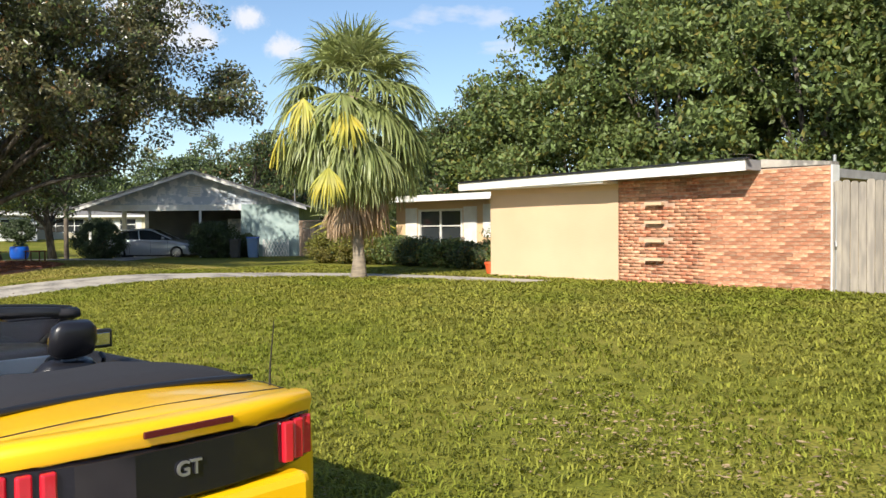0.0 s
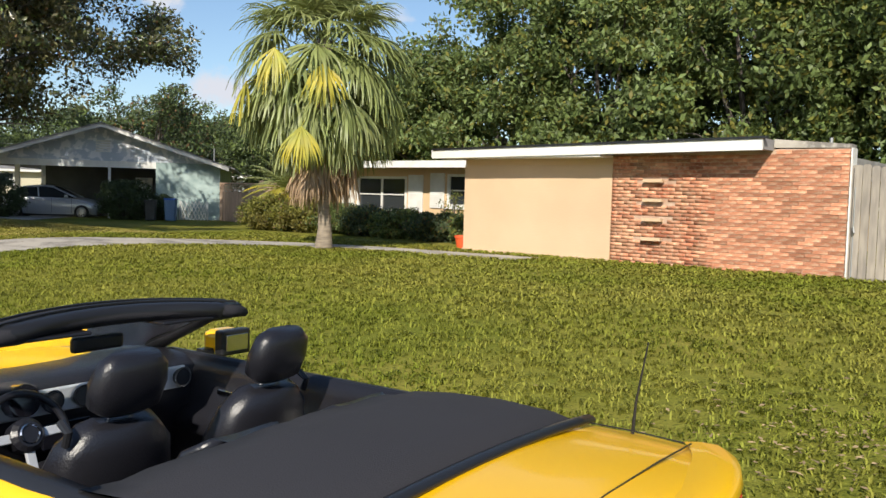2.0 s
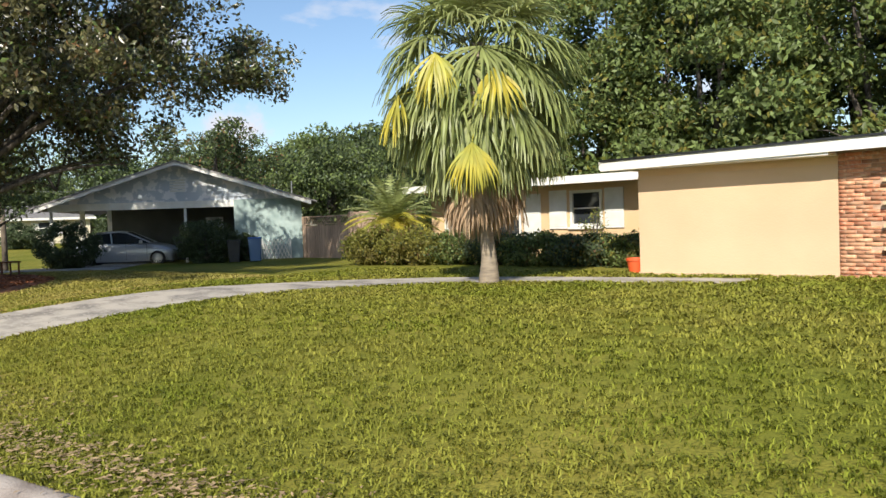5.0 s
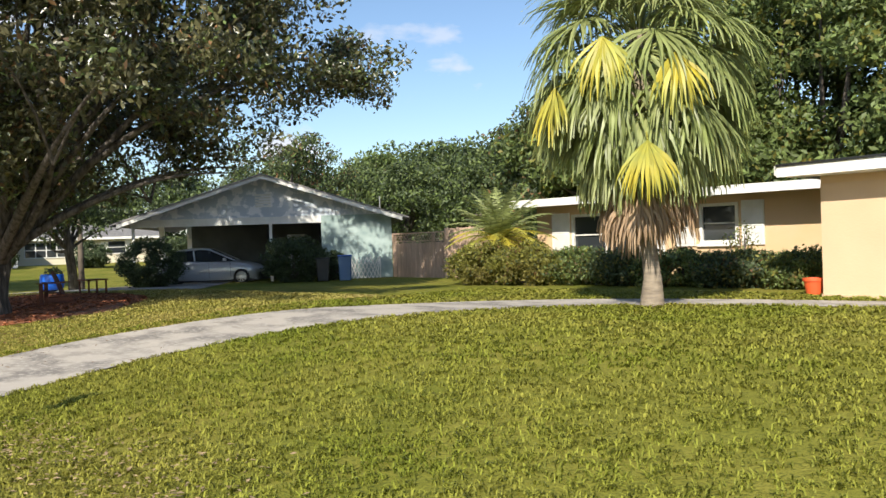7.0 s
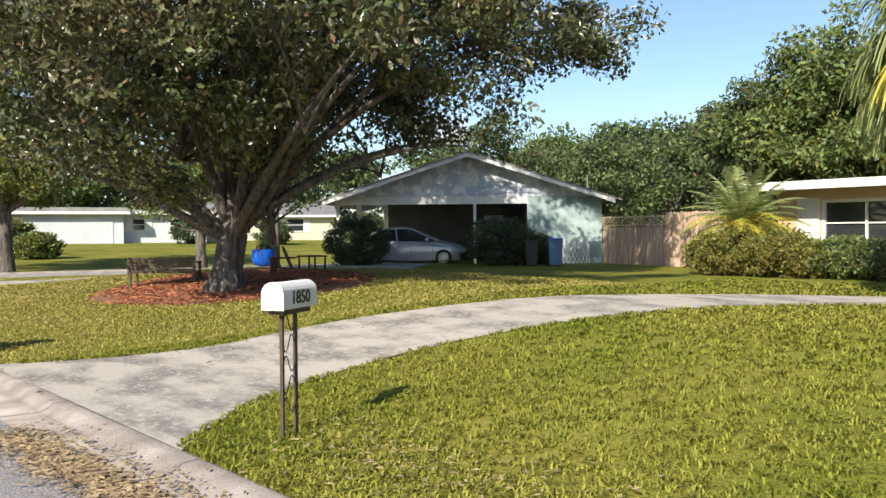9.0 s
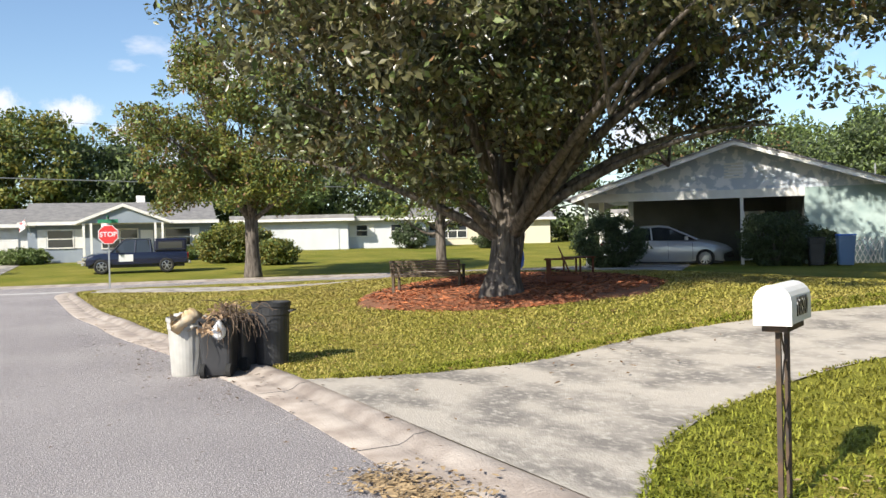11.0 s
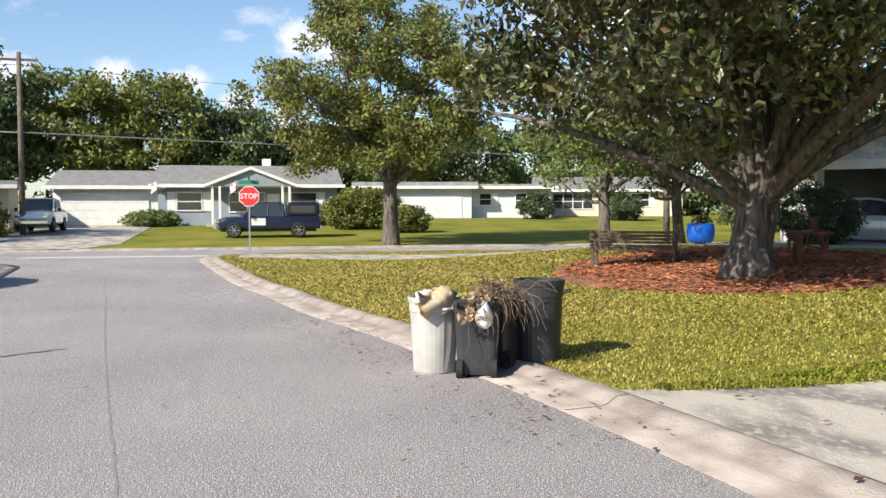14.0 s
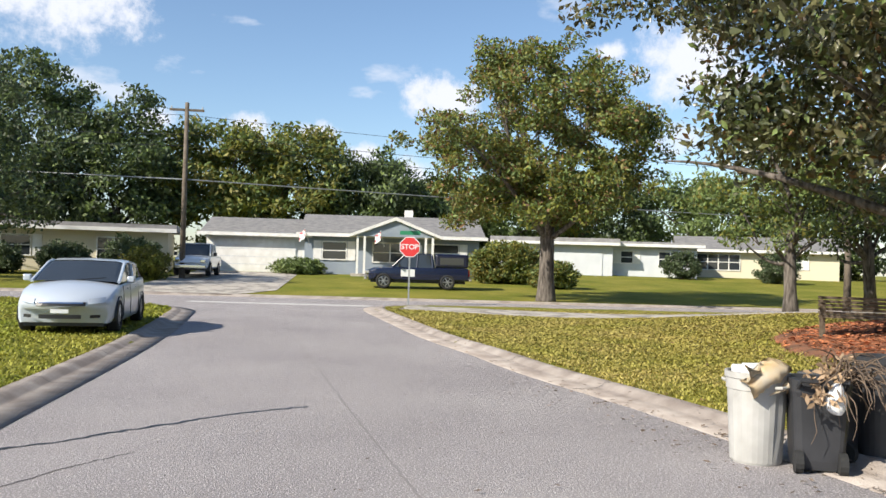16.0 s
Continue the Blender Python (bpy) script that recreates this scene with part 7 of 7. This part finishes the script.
for k in range(60):
    bm.faces.new((c0, ring0[k], ring0[(k + 1) % 60]))
    bm.faces.new((ring0[k], ring1[k], ring1[(k + 1) % 60], ring0[(k + 1) % 60]))
tagged(part("mulch_bed", bm, "mulch_bed", smooth=True), "round bed of red wood mulch under the shade tree", "mulch bed", "", "structure")


def scatter(name, pts, size, mat, label, category, rg, flat=0.35):
    n = len(pts)
    z = lawn_z(pts[:, 0], pts[:, 1])
    a = rg.uniform(0, 6.283, n)
    L = size * rg.uniform(0.5, 1.5, n)
    W = L * rg.uniform(0.2, 0.5, n)
    d = np.stack([np.cos(a), np.sin(a), rg.uniform(-flat, flat, n)], -1)
    s = np.stack([-np.sin(a), np.cos(a), rg.uniform(-flat, flat, n)], -1)
    c = np.stack([pts[:, 0], pts[:, 1], pts[:, 2] + L * 0.15], -1)
    v = np.stack([c - d * L[:, None] / 2, c + s * W[:, None] / 2 + [0, 0, 0.006], c + d * L[:, None] / 2, c - s * W[:, None] / 2], 1).reshape(-1, 3)
    i = np.arange(n)[:, None] * 4
    f = np.concatenate([i + [0, 1, 2], i + [0, 2, 3]], 1).reshape(-1, 3)
    return tagged(mesh_part(name, v, f, mat), label, category, "", "stuff")


n = 14000
a = rg.uniform(0, 6.283, n)
r_ = 3.55 * np.sqrt(rg.uniform(0, 1, n))
p = np.stack([MC[0] + 1.22 * r_ * np.cos(a), MC[1] + 0.9 * r_ * np.sin(a)], -1)
zz = lawn_z(p[:, 0], p[:, 1]) + 0.05 * np.clip((3.5 - r_) * 3, 0.1, 1)
scatter("mulch_chips", np.column_stack([p, zz]), 0.1, "mulch", "red wood chips and fallen leaves", "mulch", rg)
m_ = rg.uniform(size=n) < 0.35


# ---- grass ----
def grass_blades(name, n, sample, h0, mat, rg, label, bend=0.5, width=0.008):
    p = sample(n)
    drive = DRIVE_POLY
    dd = line_distance(p[:, 0], p[:, 1], drive)
    indr = inside(p[:, 0], p[:, 1], drive) | (inside(p[:, 0], p[:, 1], SIDE_POLY) & (line_distance(p[:, 0], p[:, 1], SIDE_POLY) > 0.1))
    inr = inside(p[:, 0], p[:, 1], ROAD)
    dr = line_distance(p[:, 0], p[:, 1], ROAD, )
    mul = ((p[:, 0] - MC[0]) / 1.22) ** 2 + ((p[:, 1] - MC[1]) / 0.9) ** 2 < 3.5 ** 2
    keep = ~(indr & (dd > 0.06)) & ~inr & (dr > 0.03) & ~mul
    p = p[keep]
    n = len(p)
    dist = np.hypot(p[:, 0] - np.clip(p[:, 0], -15, 6), p[:, 1] - 5)
    scale = np.clip(dist / 7, 1.0, 3.2)
    a = rg.uniform(0, 6.283, n)
    h = h0 * rg.uniform(0.5, 1.25, n) * (0.9 + 0.1 * scale)
    w = width * scale * rg.uniform(0.7, 1.3, n)
    z = lawn_z(p[:, 0], p[:, 1])
    d = np.stack([np.cos(a), np.sin(a), np.zeros(n)], -1)
    s = np.stack([-np.sin(a), np.cos(a), np.zeros(n)], -1)
    base = np.column_stack([p, z - 0.004])
    mid = base + d * (h * bend * 0.35)[:, None] + np.array([0, 0, 1]) * (h * 0.7)[:, None]
    tip = base + d * (h * bend * rg.uniform(0.8, 2.0, n))[:, None] + np.array([0, 0, 1]) * (h * rg.uniform(0.55, 1.0, n))[:, None]
    v = np.stack([base - s * w[:, None] / 2, base + s * w[:, None] / 2, mid + s * w[:, None] / 2, mid - s * w[:, None] / 2, tip], 1).reshape(-1, 3)
    i = np.arange(n)[:, None] * 5
    f = np.concatenate([i + [0, 1, 2], i + [0, 2, 3], i + [3, 2, 4]], 1).reshape(-1, 3)
    return tagged(mesh_part(name, v, f, mat), label, "grass", "", "stuff")


rg = np.random.default_rng(77)


def near_lawn(n):
    y = 7.55 + 15.7 * rg.uniform(0, 1, n) ** 1.6
    x = rg.uniform(-19.2, 6.5, n)
    # blades stand in tufts
    tufts = max(1, n // 7)
    k = rg.integers(0, tufts, n)
    return np.stack([x[k], y[k]], -1) + rg.normal(size=(n, 2)) * 0.035


def tree_lawn(n):
    return np.stack([rg.uniform(-42, -18.5, n), 4.7 + 15.3 * rg.uniform(0, 1, n)], -1)


def south_lawn(n):
    return np.stack([rg.uniform(-44, -22, n), -1.0 - 7 * rg.uniform(0, 1, n) ** 1.4], -1)


grass_blades("lawn_grass", 330000, near_lawn, 0.058, "blade", rg, "thick mown grass of the front lawn", 1.0, 0.012)
grass_blades("lawn_grass", 210000, tree_lawn, 0.038, "blade_dry", rg, "thin yellowing grass under the shade tree", 0.9, 0.014)
grass_blades("lawn_grass", 25000, south_lawn, 0.05, "blade", rg, "grass across the street", 0.8, 0.014)


# ---- the street's wear ----
def ribbon(name, pts, w, z, mat, label, category):
    """A thin crooked ribbon on the road."""
    rg = np.random.default_rng(len(pts))
    l = smooth_line(pts, 0.08)
    d = np.gradient(l, axis=0)
    d /= np.linalg.norm(d, axis=1)[:, None]
    nrm = np.stack([-d[:, 1], d[:, 0]], -1)
    l = l + nrm * (rg.normal(size=len(l)) * w * 0.35)[:, None]
    ww = w * rg.uniform(0.5, 1.2, len(l))[:, None]
    v = np.concatenate([np.column_stack([l - nrm * ww / 2, np.full(len(l), z)]), np.column_stack([l + nrm * ww / 2, np.full(len(l), z)])])
    n = len(l)
    i = np.arange(n - 1)
    return tagged(mesh_part(name, v, np.stack([i, i + 1, i + n + 1, i + n], -1), mat), label, category, "", "structure")


ribbon("road_crack", [(-21.0, -0.4), (-21.4, -0.04), (-21.86, 0.48), (-22.49, 1.08), (-23.09, 1.76), (-23.44, 2.36)], 0.06, 0.003, "black_plastic", "long dark crack across the street", "road crack")
ribbon("road_crack", [(-19.9, 0.1), (-20.28, 0.35), (-20.8, 0.64), (-21.3, 1.0)], 0.022, 0.003, "tar", "thin crack in the street", "road crack")
ribbon("road_seam", [(-16.5, 3.42), (-18.0, 3.32), (-21.13, 3.0), (-24.22, 2.7), (-29.2, 2.25), (-33.3, 1.85), (-38, 1.6)], 0.02, 0.003, "seam", "worn dark seam along the middle of the street", "road seam")


def debris(name, n, line, spread, offset, size, mat, label, rg, clumpy=False):
    k = rg.integers(0, len(line) - 1, n)
    u = rg.uniform(0, 1, n)[:, None]
    p = line[k] * (1 - u) + line[k + 1] * u
    p = p + rg.normal(size=(n, 2)) * spread + offset
    on = inside(p[:, 0], p[:, 1], ROAD)
    dk = line_distance(p[:, 0], p[:, 1], ROAD)
    z = np.where(on, np.where(dk < 0.42, 0.09 - 0.17 * np.clip(dk - 0.1, 0, 0.42), 0.012), lawn_z(p[:, 0], p[:, 1]) + 0.03)
    return scatter(name, np.column_stack([p, z + 0.004]), size, mat, label, "leaves", rg, 0.2)


rg = np.random.default_rng(15)
near_kerb = KERB_N[(KERB_N[:, 0] > -40) & (KERB_N[:, 0] < 2)]
debris("gutter_leaves", 320, near_kerb, 0.34, (0, -0.55), 0.055, "leaf_dead", "dead leaves along the gutter", rg)
debris("gutter_leaves", 300, near_kerb[(near_kerb[:, 0] > -26) & (near_kerb[:, 0] < -18)], 0.35, (0, -0.9), 0.06, "twig", "dark litter in the gutter by the bins", rg)
debris("gutter_thatch", 5000, np.array([(-15.2, 6.75), (-13.6, 6.95), (-12.2, 7.15), (-10.8, 7.3)]), 0.16, (0, 0), 0.06, "dry", "dry grass clippings in the gutter", rg)
debris("gutter_thatch", 3500, np.array([(-9.5, 8.5), (-4.5, 8.6), (1.5, 8.6)]), 0.22, (0, 0.1), 0.06, "dry", "brown thatch along the kerb", rg)
debris("road_specks", 260, np.array([(-44, 2.5), (-30, 3.5), (-14, 4.5)]), 1.9, (0, 0), 0.045, "twig", "scattered bits on the street", rg)
debris("fallen_leaves", 1800, np.array([(-34, 12), (-28, 12), (-23, 11), (-19.5, 11)]), 1.9, (0, 0), 0.08, "leaf_dead", "brown leaves fallen on the lawn", rg)
debris("dry_patch", 900, np.array([(1.2, 11.8), (2.6, 11.4), (4.6, 10.9)]), 0.55, (0, 0), 0.05, "dry", "dry brown patch in the lawn", rg)
debris("dry_patch", 700, np.array([(-13.0, 8.7), (-9.5, 9.0)]), 0.4, (0, 0), 0.05, "dry", "dry thatch round the mailbox", rg)


# ---- bricks of the front wall ----
def brick_wall():
    house = bpy.data.objects["brick_backing"]
    rg = np.random.default_rng(31)
    course, joint, ln = 0.077, 0.011, 0.30
    shapes = []
    for k in range(8):
        bm = bmesh.new()
        half = ln / 2 if k < 6 else ln / 4
        vs = box(bm, -half + joint / 2, half - joint / 2, -0.03, 0.0, joint / 2, course - joint / 2)
        for v in vs:
            if v.co.y < -0.01:
                v.co.x += rg.normal() * 0.003
                v.co.z += rg.normal() * 0.0025
                v.co.y += rg.normal() * 0.004
        me = bpy.data.meshes.new("brick")
        bmesh.ops.recalc_face_normals(bm, faces=bm.faces)
        bm.to_mesh(me)
        bm.free()
        me.materials.append(M["brick"])
        shapes.append(me)
    x0, x1, z0 = -5.8, -0.88, 0.46
    made, rest_v, rest_f = 0, [], []
    places = []
    for row in range(33):
        z = z0 + row * course
        x = x0 - (ln / 2 if row % 2 else 0) - 0.02 * (row % 3)
        while x < x1 - 0.02:
            a, b = max(x, x0), min(x + ln, x1)
            top = 2.90 + 0.1 * (a > -2.25)
            ledge = any(a < -4.56 and b > -4.99 and z < 2.34 - 0.42 * k + 0.07 and z + course > 2.34 - 0.42 * k for k in range(4))
            if b - a > 0.05 and z + course < top + 0.03 and not ledge:
                places.append((a, b, z))
            x += ln
    places.sort(key=lambda q: -q[0])
    for a, b, z in places:
        y = 22.592 + rg.uniform(-0.006, 0.004)
        if made < 300:
            full = b - a > ln * 0.9
            me = shapes[int(rg.integers(0, 6))] if full else shapes[6 + int(rg.integers(0, 2))]
            ob = new("brick", me)
            ob.parent = house
            ob.location = ((a + b) / 2, y, z)
            if not full:
                ob.scale = ((b - a) / (ln / 2), 1, 1)
            made += 1
        else:
            i = len(rest_v)
            j = joint / 2
            for px in (a + j, b - j):
                for py in (y - 0.03 + rg.normal() * 0.003, y):
                    for pz in (z + j, z + course - j):
                        rest_v.append((px, py, pz))
            rest_f += [[i + q for q in f] for f in ((0, 1, 3, 2), (4, 6, 7, 5), (0, 4, 5, 1), (2, 3, 7, 6), (0, 2, 6, 4), (1, 5, 7, 3))]
    tagged(mesh_part("brick_rest", rest_v, rest_f, "brick_joined", house), "", "", "", "stuff")


brick_wall()
